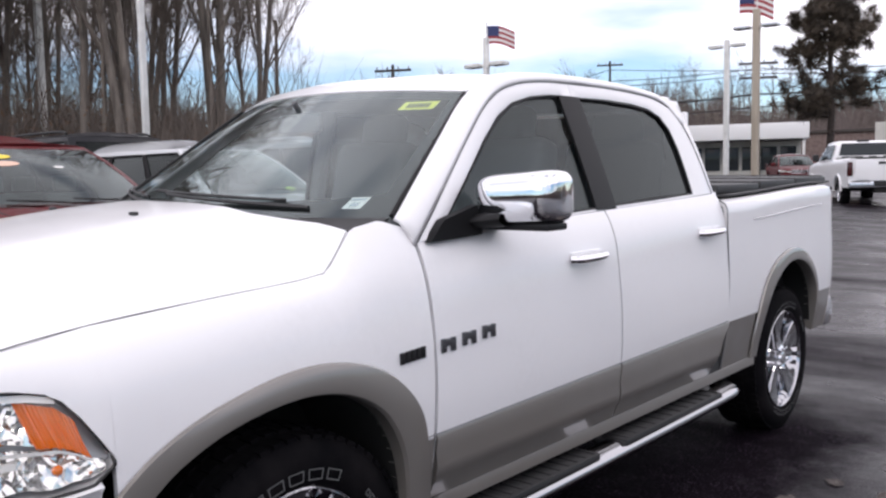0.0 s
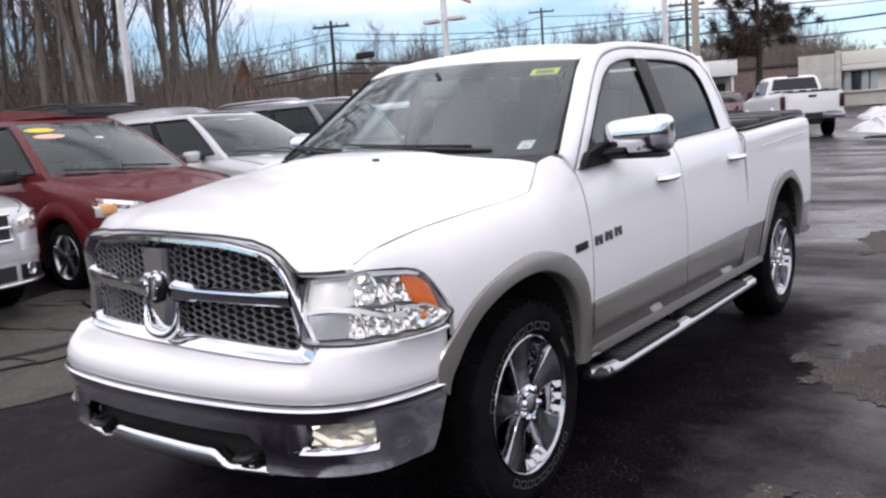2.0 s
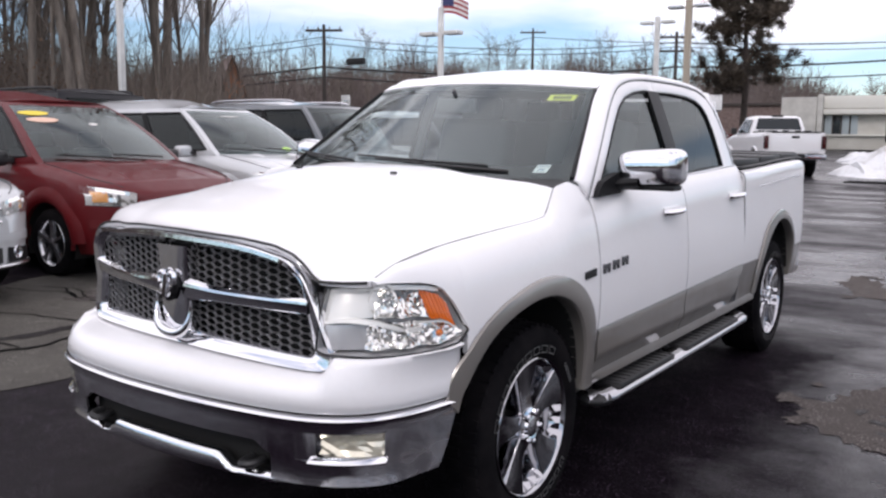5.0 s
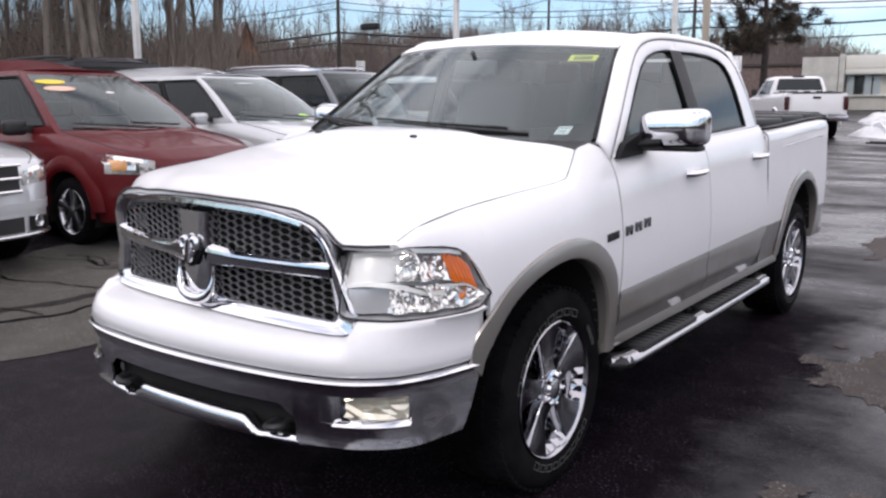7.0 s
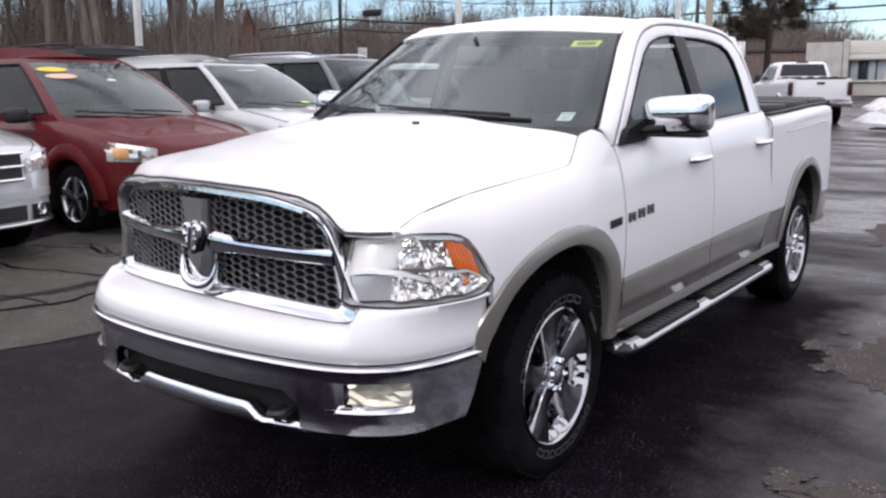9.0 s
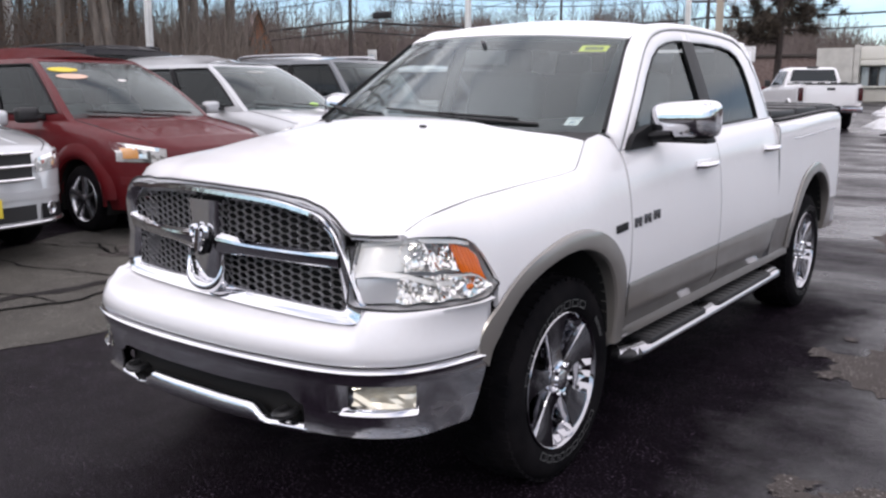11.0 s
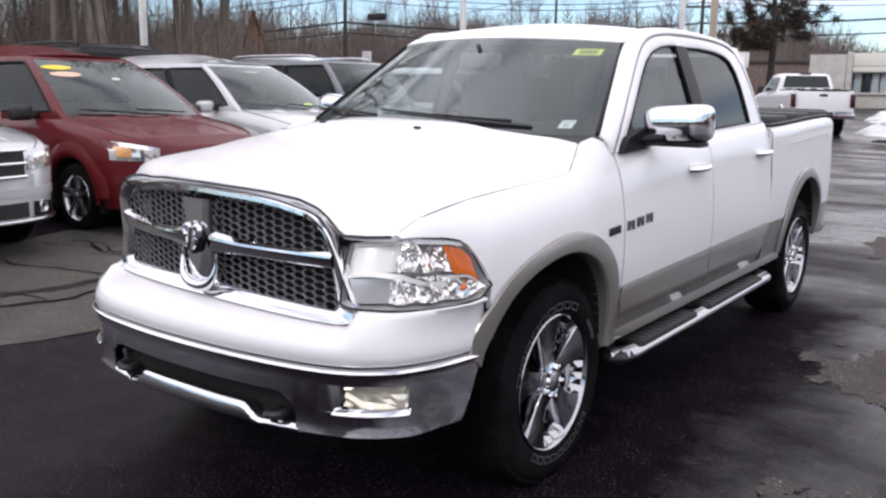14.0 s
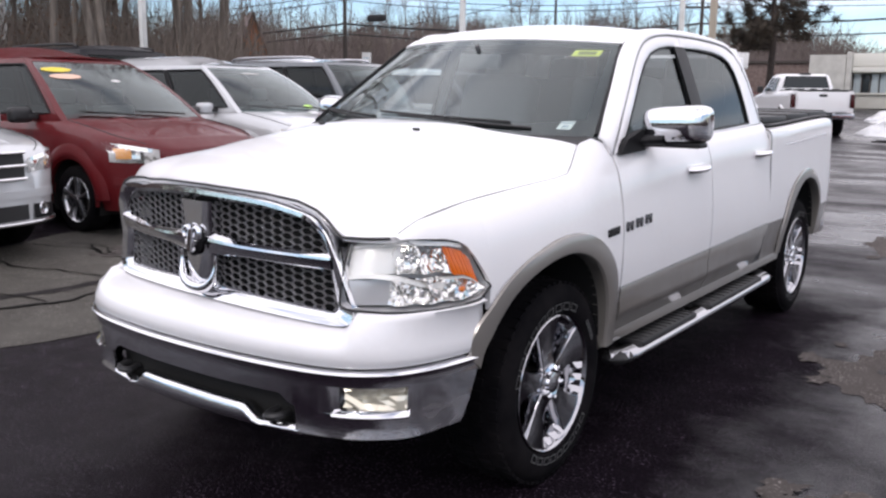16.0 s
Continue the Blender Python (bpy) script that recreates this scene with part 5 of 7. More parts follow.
# ---------------------------------------------------------------- ground
def asphalt(name, dark, light, grit, wet=0.10, spread=0.34, bump=0.6, spec=0.006):
    a = Mat(name, dark, 0.5, Specular_IOR_Level=spec)
    big, mid_, fine = a.noise(0.22, 5, 0.6, 0.40, 0.60), a.noise(1.3, 6, 0.65, 0.38, 0.62), a.noise(120, 3, 0.7, 0.3, 0.7)
    stones = a.math("MULTIPLY", a.noise(75, 2, 0.5, 0.58, 0.66), a.noise(6, 4, 0.6, 0.35, 0.6))
    base = a.mix(a.math("MULTIPLY", fine, 0.6), a.mix(a.math("MULTIPLY", a.math("ADD", big, mid_), 0.5), dark, light), grit)
    a.put(a.mix(a.math("MULTIPLY", stones, 0.6), base, tuple(min(1.0, c * (12.0 if wet < 0.2 else 3.2)) for c in grit)))
    pool = 0.0
    if wet < 0.2:
        # standing water: long shallow streaks behind the pickup, sheets beside it, a thin film ahead of it
        xyz = a.n.new("ShaderNodeSeparateXYZ")
        a.l.new(a.where(), xyz.inputs["Vector"])
        wander = a.math("MULTIPLY", a.math("SUBTRACT", a.noise(0.8, 5, 0.65, 0.25, 0.75), 0.5), 2.0)
        ragged = a.math("MULTIPLY", a.math("SUBTRACT", a.noise(2.4, 5, 0.65, 0.25, 0.75), 0.5), 0.5)

        def ramp(value, lo, hi):
            x = a.n.new("ShaderNodeMapRange")
            x.interpolation_type = "SMOOTHSTEP"
            a.l.new(value, x.inputs["Value"])
            x.inputs["From Min"].default_value, x.inputs["From Max"].default_value = lo, hi
            return x.outputs["Result"]
        beside = ramp(a.math("ADD", xyz.outputs["X"], a.math("ADD", a.math("MULTIPLY", wander, 0.25), ragged)), 1.18, 1.85)
        behind = ramp(a.math("ADD", xyz.outputs["Y"], a.math("MULTIPLY", wander, 0.6)), 3.4, 4.6)
        ahead = a.math("MULTIPLY", ramp(a.math("ADD", xyz.outputs["X"], ragged), 0.25, -0.9), ramp(a.math("ADD", xyz.outputs["Y"], ragged), 3.0, 0.5))
        streaks = a.math("MULTIPLY", a.noise(1.0, 4, 0.6, 0.34, 0.60, (0.10, 0.75, 1.0), -36.0), a.noise(0.35, 3, 0.5, 0.20, 0.50))
        sheets = a.math("ADD", a.math("MULTIPLY", a.noise(0.9, 5, 0.6, 0.34, 0.58), 0.62), 0.26)
        pool = a.math("MAXIMUM", a.math("MULTIPLY", behind, a.math("ADD", a.math("MULTIPLY", streaks, 0.85), 0.12)),
                      a.math("MAXIMUM", a.math("MULTIPLY", beside, sheets), a.math("MULTIPLY", ahead, a.math("ADD", a.math("MULTIPLY", a.noise(0.7, 4, 0.6, 0.3, 0.7), 0.22), 0.24))))
        a.put(a.math("SUBTRACT", a.math("ADD", a.math("MULTIPLY", mid_, 0.16), 0.46), a.math("MULTIPLY", pool, 0.30)), "Roughness")
        a.put(a.math("ADD", a.math("MULTIPLY", pool, 0.40), a.math("ADD", a.math("MULTIPLY", fine, 0.012), spec)), "Specular IOR Level")
    else:
        a.put(a.math("ADD", a.math("MULTIPLY", a.math("MULTIPLY", mid_, big), spread), wet), "Roughness")
    keep = a.math("SUBTRACT", 1.0, a.math("MULTIPLY", pool, 0.9))
    a.bump(a.math("MULTIPLY", keep, a.math("ADD", a.math("ADD", a.math("MULTIPLY", fine, 0.5), a.math("MULTIPLY", stones, 1.6)), mid_)), bump, 0.010)
    return a.m


ASPHALT = asphalt("wet_asphalt", (0.0026, 0.0016, 0.0028), (0.0068, 0.0046, 0.0072), (0.012, 0.009, 0.0125), spec=0.003)
OLD = asphalt("worn_grey_asphalt", (0.022, 0.020, 0.018), (0.112, 0.106, 0.094), (0.135, 0.127, 0.114), 0.42, 0.3, 0.7, 0.10)
DRY = asphalt("dry_crumbled_patch", (0.062, 0.054, 0.050), (0.105, 0.094, 0.089), (0.135, 0.122, 0.117), 0.7, 0.2, 0.6)
DAMP = asphalt("damp_dark_asphalt", (0.010, 0.009, 0.009), (0.020, 0.018, 0.018), (0.034, 0.031, 0.031), 0.38, 0.2, 0.4, 0.08)
TAR = Mat("black_crack_filler", (0.004, 0.004, 0.004), 0.6, Specular_IOR_Level=0.05).m

ground_sheet = bmesh.new()
xs = np.r_[np.linspace(-400, -60, 8), np.linspace(-50, -12, 14), np.linspace(-11, 6, 52), np.linspace(8, 60, 10), 150, 400]
ys = np.r_[np.linspace(-400, -40, 6), np.linspace(-30, -4, 10), np.linspace(-3, 12, 40), np.linspace(13, 100, 50), 150, 400]
patch(ground_sheet, [[(x, y, ground_z(x, y)) for x in xs] for y in ys])
tagged(part("ground", ground_sheet, ASPHALT), "wet dark asphalt lot with dry patches and cracks", "ground", kind="structure")


def blot(name, label, cx, cy, rx, ry, mat, seed, lift=0.004, turn=0.0, rough=0.35):
    """An irregular flat patch lying on the ground."""
    bm = bmesh.new()
    rows = []
    n = 90
    for k in (0.04, 0.35, 0.7, 1.0):
        row = []
        for i in range(n):
            t = 2 * math.pi * i / n
            q = 1 + rough * (noise.noise(Vector((math.cos(t) * 1.3 + seed, math.sin(t) * 1.3, seed))) + 0.55 * noise.noise(Vector((math.cos(t) * 4 + seed, math.sin(t) * 4, 1))) + 0.3 * noise.noise(Vector((math.cos(t) * 11, math.sin(t) * 11 + seed, 2))))
            u, v = rx * k * q * math.cos(t), ry * k * q * math.sin(t)
            x, y = cx + u * math.cos(turn) - v * math.sin(turn), cy + u * math.sin(turn) + v * math.cos(turn)
            row.append((x, y, ground_z(x, y) + lift))
        rows.append(row)
    patch(bm, rows, loop=True)
    return tagged(part(name, bm, mat), label, "asphalt patch", "asphalt patches", "structure")


def crack(pts, w, seed):
    """A thin wandering tar line."""
    c = curve(pts, 60)
    bm = bmesh.new()
    rows = []
    for i, p in enumerate(c):
        t = c[min(i + 1, 59)] - c[max(i - 1, 0)]
        t = t / np.linalg.norm(t)
        nx, ny = -t[1], t[0]
        j = 0.09 * noise.noise(Vector((p[0] * 2.2, p[1] * 2.2, seed))) + 0.03 * noise.noise(Vector((p[0] * 9, p[1] * 9, seed)))
        ww = w * (0.6 + 0.9 * abs(noise.noise(Vector((p[0] * 3, p[1] * 3, seed + 5)))))
        q = p + np.array((nx, ny)) * j
        rows.append([(q[0] + nx * s * ww, q[1] + ny * s * ww, ground_z(*q) + 0.011) for s in (-1, 1)])
    patch(bm, rows)
    tagged(part("crack", bm, TAR), "dark crack running through the asphalt", "crack", "asphalt cracks", "structure")


# worn older paving in front of the parked row, its edge running past the pickup's nose
bm = bmesh.new()
rows = []
for i, y in enumerate(np.linspace(-14, 9.0, 150)):
    edge = interp(y, (-14, -1.5, -0.5, -0.2, 0.1, 0.7, 2.5, 9.0), (-2.7, -2.62, -2.50, -2.38, -2.40, -2.58, -2.9, -3.4)) + 0.10 * noise.noise(Vector((y * 1.7, 0, 3))) + 0.05 * noise.noise(Vector((y * 6, 0, 3)))
    rows.append([(x, y, ground_z(x, y) + 0.005) for x in np.r_[edge, np.linspace(edge - 0.15, -4.9, 10), -5.4 + 0.5 * noise.noise(Vector((y * 0.8, 4, 0)))]])
patch(bm, rows)
tagged(part("worn_paving", bm, OLD), "worn grey older asphalt before the parked row", "pavement", kind="structure")
crack([(-5.6, 0.60), (-4.83, 0.67), (-4.4, 0.73), (-4.07, 0.84), (-3.78, 0.96), (-3.2, 1.15), (-2.7, 1.3)], 0.013, 1)
crack([(-3.5, -0.75), (-3.3, -0.1), (-3.26, 0.05), (-3.23, 0.22), (-3.2, 0.37), (-3.2, 0.6), (-3.15, 1.1)], 0.026, 2)
crack([(-4.6, -0.10), (-3.73, 0.11), (-3.5, 0.2), (-3.25, 0.24)], 0.011, 3)
crack([(-5.1, 1.56), (-4.91, 1.64), (-4.75, 1.56), (-4.62, 1.55), (-4.35, 1.5), (-3.9, 1.62)], 0.013, 4)
crack([(-4.91, 1.64), (-4.70, 1.67), (-4.52, 1.60), (-4.35, 1.5)], 0.009, 5)
crack([(-5.3, 1.30), (-4.95, 1.38), (-4.73, 1.47), (-4.45, 1.44)], 0.012, 6)
crack([(-3.4, 2.9), (-3.7, 2.3), (-4.1, 1.95), (-4.4, 1.5)], 0.014, 7)
# a long damp strip across the worn paving, with broken lighter and darker places round it
bm = bmesh.new()
rows = []
for i, y in enumerate(np.linspace(-1.6, 1.9, 60)):
    xc = interp(y, (-1.6, 0.03, 0.39, 0.8, 1.9), (-3.75, -3.58, -3.53, -3.55, -3.4)) + 0.05 * noise.noise(Vector((y * 2.5, 1, 9)))
    ww = 0.055 + 0.035 * noise.noise(Vector((y * 3.1, 5, 2))) + 0.02 * noise.noise(Vector((y * 11, 5, 2)))
    rows.append([(x, y, ground_z(x, y) + 0.0085) for x in (xc - ww, xc, xc + ww)])
patch(bm, rows)
tagged(part("damp_strip", bm, DAMP), "dark damp strip across the worn asphalt", "pavement", kind="structure")
rnd_ = random.Random(21)
# crumbled dry islands with damp rings in them, and small fragments scattered round
for k, (cx, cy, rx, ry, turn, near) in enumerate(((1.90, 2.36, 0.42, 0.50, 0.1, "beside the pickup"), (2.02, 0.42, 0.26, 0.14, 0.4, "near the camera"), (1.10, 6.9, 0.22, 0.62, 0.3, "behind the pickup"), (2.6, 6.2, 0.4, 0.6, 0.3, "far out on the lot"), (-4.45, 1.72, 0.12, 0.26, 0.5, "beside the parked row"))):
    blot("asphalt_patch", "light crumbled dry patch in wet asphalt " + near, cx, cy, rx, ry, DRY, 1.3 + 2.9 * k, lift=0.0022 if k < 4 else 0.0070, turn=turn, rough=0.6)
    for j in range(9 if k < 1 else 3):
        a, d = rnd_.uniform(0, 6.28), rnd_.uniform(0.15, 0.85)
        blot("damp_ring", "dark damp spot inside the dry patch", cx + rx * d * math.cos(a), cy + ry * d * math.sin(a), rx * rnd_.uniform(0.07, 0.2), ry * rnd_.uniform(0.05, 0.11), DAMP, 7.0 * k + j, lift=(0.0032 if k < 4 else 0.0082) + 0.0002 * j, turn=rnd_.uniform(-0.4, 0.4), rough=0.9)
    for j in range(9 if k < 3 else 3):
        a, d = rnd_.uniform(0, 6.28), rnd_.uniform(0.95, 1.4)
        r_ = rnd_.uniform(0.03, 0.075)
        blot("asphalt_fragment", "small dry fragment round the larger patch", cx + rx * d * math.cos(a), cy + ry * d * math.sin(a), r_, r_ * rnd_.uniform(0.7, 2.0), DRY, 3.0 * k + j, lift=(0.0055 if k < 4 else 0.0105) + 0.0002 * j, turn=a, rough=0.8)
# ---------------------------------------------------------------- parked vehicles (local x forward from the front axle, y to their left)


def road_wheel(parent, x, y, r, width, spokes=5, rim_mat=None):
    s = 1 if y > 0 else -1
    m = Matrix.Translation((x, y, r)) @ Euler((0, 0, radians(90 * s))).to_matrix().to_4x4()
    bm = bmesh.new()
    k = r / 0.34
    prof = [(-0.02, 0.225 * k), (0.004, 0.235 * k), (0.010, 0.28 * k), (0.0, 0.32 * k), (-0.025, 0.337 * k), (-width / 2, 0.34 * k), (-width + 0.02, 0.337 * k), (-width, 0.30 * k), (-width, 0.2 * k)]
    lathe(bm, prof, 44, m)
    tyre = part("tyre", bm, RUBBER, parent)
    bm = bmesh.new()
    lathe(bm, [(-0.12, 0.20 * k), (-0.03, 0.205 * k), (0.0, 0.222 * k), (0.006, 0.230 * k), (-0.004, 0.236 * k)], 40, m)
    for i in range(spokes):
        a = 2 * math.pi * i / spokes + 0.3
        rows = []
        for rr, w, xo in ((0.03, 0.026, 0.0), (0.10, 0.024, -0.006), (0.17, 0.030, -0.004), (0.222, 0.046, 0.0)):
            rows.append([m @ Vector((xo + d, rr * k * math.cos(a) - t * w * math.sin(a), rr * k * math.sin(a) + t * w * math.cos(a))) for d, t in ((-0.04, -1.1), (0.0, -0.9), (0.005, 0.0), (0.0, 0.9), (-0.04, 1.1))])
        patch(bm, rows)
    lathe(bm, [(-0.02, 0.05 * k), (0.008, 0.045 * k), (0.012, 0.001)], 16, m)
    part("rim", bm, rim_mat or SATIN, tyre, "silver alloy rim")
    bm = bmesh.new()
    lathe(bm, [(-0.09, 0.20 * k), (-0.09, 0.001)], 24, m)
    part("brake", bm, WELL, tyre)


def car(name, label, category, at, pt, wb=3.08, fo=0.97, ro=1.05, w=0.98, H=1.75, belt_z=1.06, cowl=(-0.28, 1.06), roof=(-0.95, -3.75), tail=-4.0,
        nose_z=0.62, hood=((0.97, 0.66), (0.90, 0.80), (0.6, 0.93), (0.2, 1.0), (-0.28, 1.06)), r=0.34, pillars=(0.30, 0.62, 0.86), roof_w=0.76,
        rack=False, lamp_z=(0.70, 0.88), lamp_y=(0.52, 0.93), grille="bars", side_mat=None, group="parked row", plate=None, amber=True, rear_lamps=True, rims=None, base_w=0.955, mirrors=None, gz=None, crown=0.10, flares=0.0, skirt=False):
    car_ = thing(name, label, category, group, at=at)
    x0 = 0.30
    L = fo + wb + ro

    def half(x):
        if x > x0:
            return w * max(0.0, 1 - ((x - x0) / (fo - x0 + 0.004)) ** 2.7) ** (1 / 2.4)
        xr = -(wb + ro)
        if x < xr + 0.5:
            return w * max(0.05, 1 - ((xr + 0.5 - x) / 0.503) ** 3.2) ** (1 / 3.0)
        return w

    hx = [p[0] for p in hood][::-1]
    hz = [p[1] for p in hood][::-1]

    def top(x):
        if x >= cowl[0]:
            return interp(x, hx, hz)
        return interp(x, (-(wb + ro), -(wb + ro) + 0.2, cowl[0]), (belt_z - 0.02, belt_z + 0.02, cowl[1]))

    def low(x):
        z = 0.26 + 0.06 * ease(fo - 0.4, fo, x) + 0.08 * ease(-(wb + ro) + 0.5, -(wb + ro), x)
        for c in (0.0, -wb):
            d = abs(x - c)
            R = r + 0.075
            if d < R:
                z = max(z, r + 0.005 + math.sqrt(R * R - d * d) * 0.98)
        return z

    st = sorted(set(np.r_[np.linspace(-(wb + ro) + 0.003, -(wb + ro) + 0.5, 8), np.linspace(-(wb + ro) + 0.5, fo - 0.35, 74), np.linspace(fo - 0.35, fo - 0.004, 18)]))
    rows = []
    for x in st:
        h, t, b = half(x), top(x), low(x)
        mid_ = min(t - 0.16, max(b + 0.05, 0.72))
        prof = [(0.93 * h, b), (0.975 * h, b + 0.3 * (mid_ - b)), (h, mid_), (0.992 * h, t - 0.16), (0.965 * h, t - 0.06), (0.90 * h, t - 0.012), (0.6 * h, t + 0.012), (0.0, t + 0.02)]
        rows.append([(x, y, z) for y, z in prof] + [(x, -y, z) for y, z in prof[-2::-1]])
    bm = bmesh.new()
    vs = patch(bm, rows)
    cap(bm, vs[0]), cap(bm, vs[-1], True)
    body = part("body", bm, pt, car_, sharp=42)
    for c in (0.0, -wb):
        for s in (1, -1):
            bm = bmesh.new()
            arc = [(c + (r + 0.07) * math.cos(a), r + (r + 0.07) * math.sin(a)) for a in np.linspace(-0.35, math.pi + 0.35, 22)]
            patch(bm, [[(x, s * y, z) for y in (w * 0.955, w * 0.60)] for x, z in arc])
            cap(bm, [bm.verts.new((x, s * w * 0.62, z)) for x, z in arc])
            part("wheel_well", bm, WELL, car_)
            road_wheel(car_, c, s * (w - 0.045), r, 0.21, rim_mat=rims)
            bm = bmesh.new()
            lip = [(c + (r + 0.085) * math.cos(a), r + (r + 0.085) * math.sin(a)) for a in np.linspace(-0.1, math.pi + 0.1, 26)]
            tube(bm, [(x, s * (half(x) * 0.997 - 0.004), z) for x, z in lip], 0.020, 8)
            part("arch_lip", bm, pt, car_)
            if flares:
                bm = bmesh.new()
                rows = []
                for a in np.linspace(0.05, math.pi - 0.05, 28):
                    row = []
                    for dr, out in ((0.078, -0.02), (0.082, 0.55), (0.10, 1.0), (0.15, 0.85), (0.20, 0.30), (0.235, -0.15)):
                        x, z = c + (r + dr) * math.cos(a), r + (r + dr) * math.sin(a)
                        row.append((x, s * (half(x) * 0.994 + flares * out), z))
                    rows.append(row)
                patch(bm, rows)
                part("arch_flare", bm, pt, car_, solid=0.006, sharp=70)
    bm = bmesh.new()
    block(bm, (-wb / 2, 0, 0.33), (L - 0.7, w * 1.75, 0.16), 0.03)
    part("underbody", bm, WELL, car_)

    # glasshouse
    def P(f, u, off=0.0):
        xf = cowl[0] + (roof[0] - cowl[0]) * f
        xb = tail + (roof[1] - tail) * f
        hw = (w * base_w) + (w * roof_w - w * base_w) * max(f, 0.0) ** 1.15 + off
        z = belt_z - 0.005 + (H - 0.05 - belt_z) * (f + 0.075 * math.sin(math.pi * min(max(f, 0.0), 1.0)))
        k, t = int(u) % 4, u - int(u)
        bow = 0.22 * (1 - f) + 0.14 * f
        if k == 0:
            y = hw * (2 * t - 1)
            return (xf + off + bow * (1 - (2 * t - 1) ** 2), y, z + (cowl[1] - belt_z) * (1 - f))
        if k == 1:
            return (xf + (xb - xf) * t, hw + 0.025 * math.sin(math.pi * t), z + (cowl[1] - belt_z) * (1 - f) * (1 - t))
        if k == 2:
            y = hw * (1 - 2 * t)
            return (xb - off - 0.07 * (1 - (2 * t - 1) ** 2), y, z)
        return (xb + (xf - xb) * t, -hw - 0.025 * math.sin(math.pi * t), z + (cowl[1] - belt_z) * (1 - f) * t)

    def pane(u0, u1, f0, f1, off, nu=10, nf=8):
        return [[P(f, u, off) for u in np.linspace(u0, u1, nu)] for f in np.linspace(f0, f1, nf)]
    bm = bmesh.new()
    patch(bm, pane(0.035, 0.965, 0.0, 0.93, -0.004, 16))
    part("windscreen", bm, CARGLASS, car_, "clear windscreen", shadow=False)
    for s in (0, 1):
        edges = (0.016, *pillars, 0.985)
        for a, b in zip(edges, edges[1:]):
            u0, u1 = (1 + a + 0.012, 1 + b - 0.012) if s == 0 else (4 - b + 0.012, 4 - a - 0.012)
            bm = bmesh.new()
            patch(bm, pane(u0, u1, 0.07, 0.86, -0.006))
            part("side_window", bm, (side_mat or TINT) if a > 0.04 else DIMGLASS, car_, "dark side window" if a > 0.04 else "", shadow=False)
            rim_ = pane(u0, u1, 0.07, 0.86, 0.003)
            bm = bmesh.new()
            tube(bm, rim_[0] + [q[-1] for q in rim_[1:]] + rim_[-1][::-1][1:] + [q[0] for q in rim_[::-1][1:]], 0.016, 6)
            part("window_seal", bm, SATINBLACK, car_)
    bm = bmesh.new()
    patch(bm, pane(2.06, 2.94, 0.10, 0.86, -0.006))
    part("rear_window", bm, TINT, car_, shadow=False)
    bm = bmesh.new()
    for u0, u1 in ((0.0, 0.035), (0.965, 0.999), (1.0, 1.030), (1.98, 2.07), (2.93, 3.02), (3.970, 3.999)):
        patch(bm, pane(u0, u1, -0.02, 1.0, 0.002, 4, 10))
    for u0, u1 in ((0.0, 0.999), (1.0, 1.999), (2.0, 2.999), (3.0, 3.999)):
        patch(bm, pane(u0, u1, 0.86 if u0 else 0.93, 1.0, 0.002, 16, 4))
        if u0:
            patch(bm, pane(u0, u1, -0.03, 0.07, 0.002, 16, 3))
    pil = part("window_frame", bm, pt, car_, solid=0.02)
    for p in pillars:
        for u in (1 + p, 4 - p):
            bm = bmesh.new()
            patch(bm, pane(u - 0.016, u + 0.016, 0.05, 0.88, 0.0, 3, 8))
            part("pillar_trim", bm, SATINBLACK, pil, solid=0.012)
    bm = bmesh.new()
    rows = []
    for t in np.linspace(0, 1, 24):
        a, b = P(1.0, 1 + t, 0.002), P(1.0, 4 - t if t > 0 else 3.9999, 0.002)
        row = []
        for v in np.linspace(0, 1, 15):
            y = a[1] + (b[1] - a[1]) * v
            q = 1 - (2 * v - 1) ** 2
            ends = ease(0, 0.42, t) * ease(1, 0.90, t)
            row.append((a[0] + (0.14 * q if t == 0 else 0.14 * q * max(0, 1 - t / 0.2)) - (0.07 * q * max(0, (t - 0.8) / 0.2)), y, a[2] + crown * q**0.6 * (0.18 + 0.82 * ends)))
        rows.append(row)
    patch(bm, rows)
    part("roof", bm, pt, car_, solid=0.015, sharp=60)
    if rack:
        for s in (1, -1):
            bm = bmesh.new()
            tube(bm, curve([(roof[0] - 0.25, s * w * roof_w * 0.9, H + 0.0), (roof[0] - 0.40, s * w * roof_w * 0.9, H + 0.03), (roof[0] - 1.2, s * w * roof_w * 0.9, H + 0.045), (roof[1] + 0.35, s * w * roof_w * 0.9, H + 0.035), (roof[1] + 0.2, s * w * roof_w * 0.9, H + 0.0)], 20), 0.022, 8)
            part("roof_rail", bm, SATIN if rack == "silver" else PLASTIC, car_)
    # interior
    bm = bmesh.new()
    for s in (1, -1):
        for x in (cowl[0] - 0.95, cowl[0] - 1.95):
            block(bm, (x, s * 0.40, 0.95), (0.16, 0.5, 0.62), 0.06, Euler((0, radians(-10), 0)).to_matrix())
            block(bm, (x - 0.05, s * 0.40, 1.36), (0.10, 0.26, 0.17), 0.04)
    block(bm, (cowl[0] - 0.25, 0, belt_z - 0.09), (0.55, w * 1.7, 0.20), 0.05)
    part("seats", bm, DASH, car_)
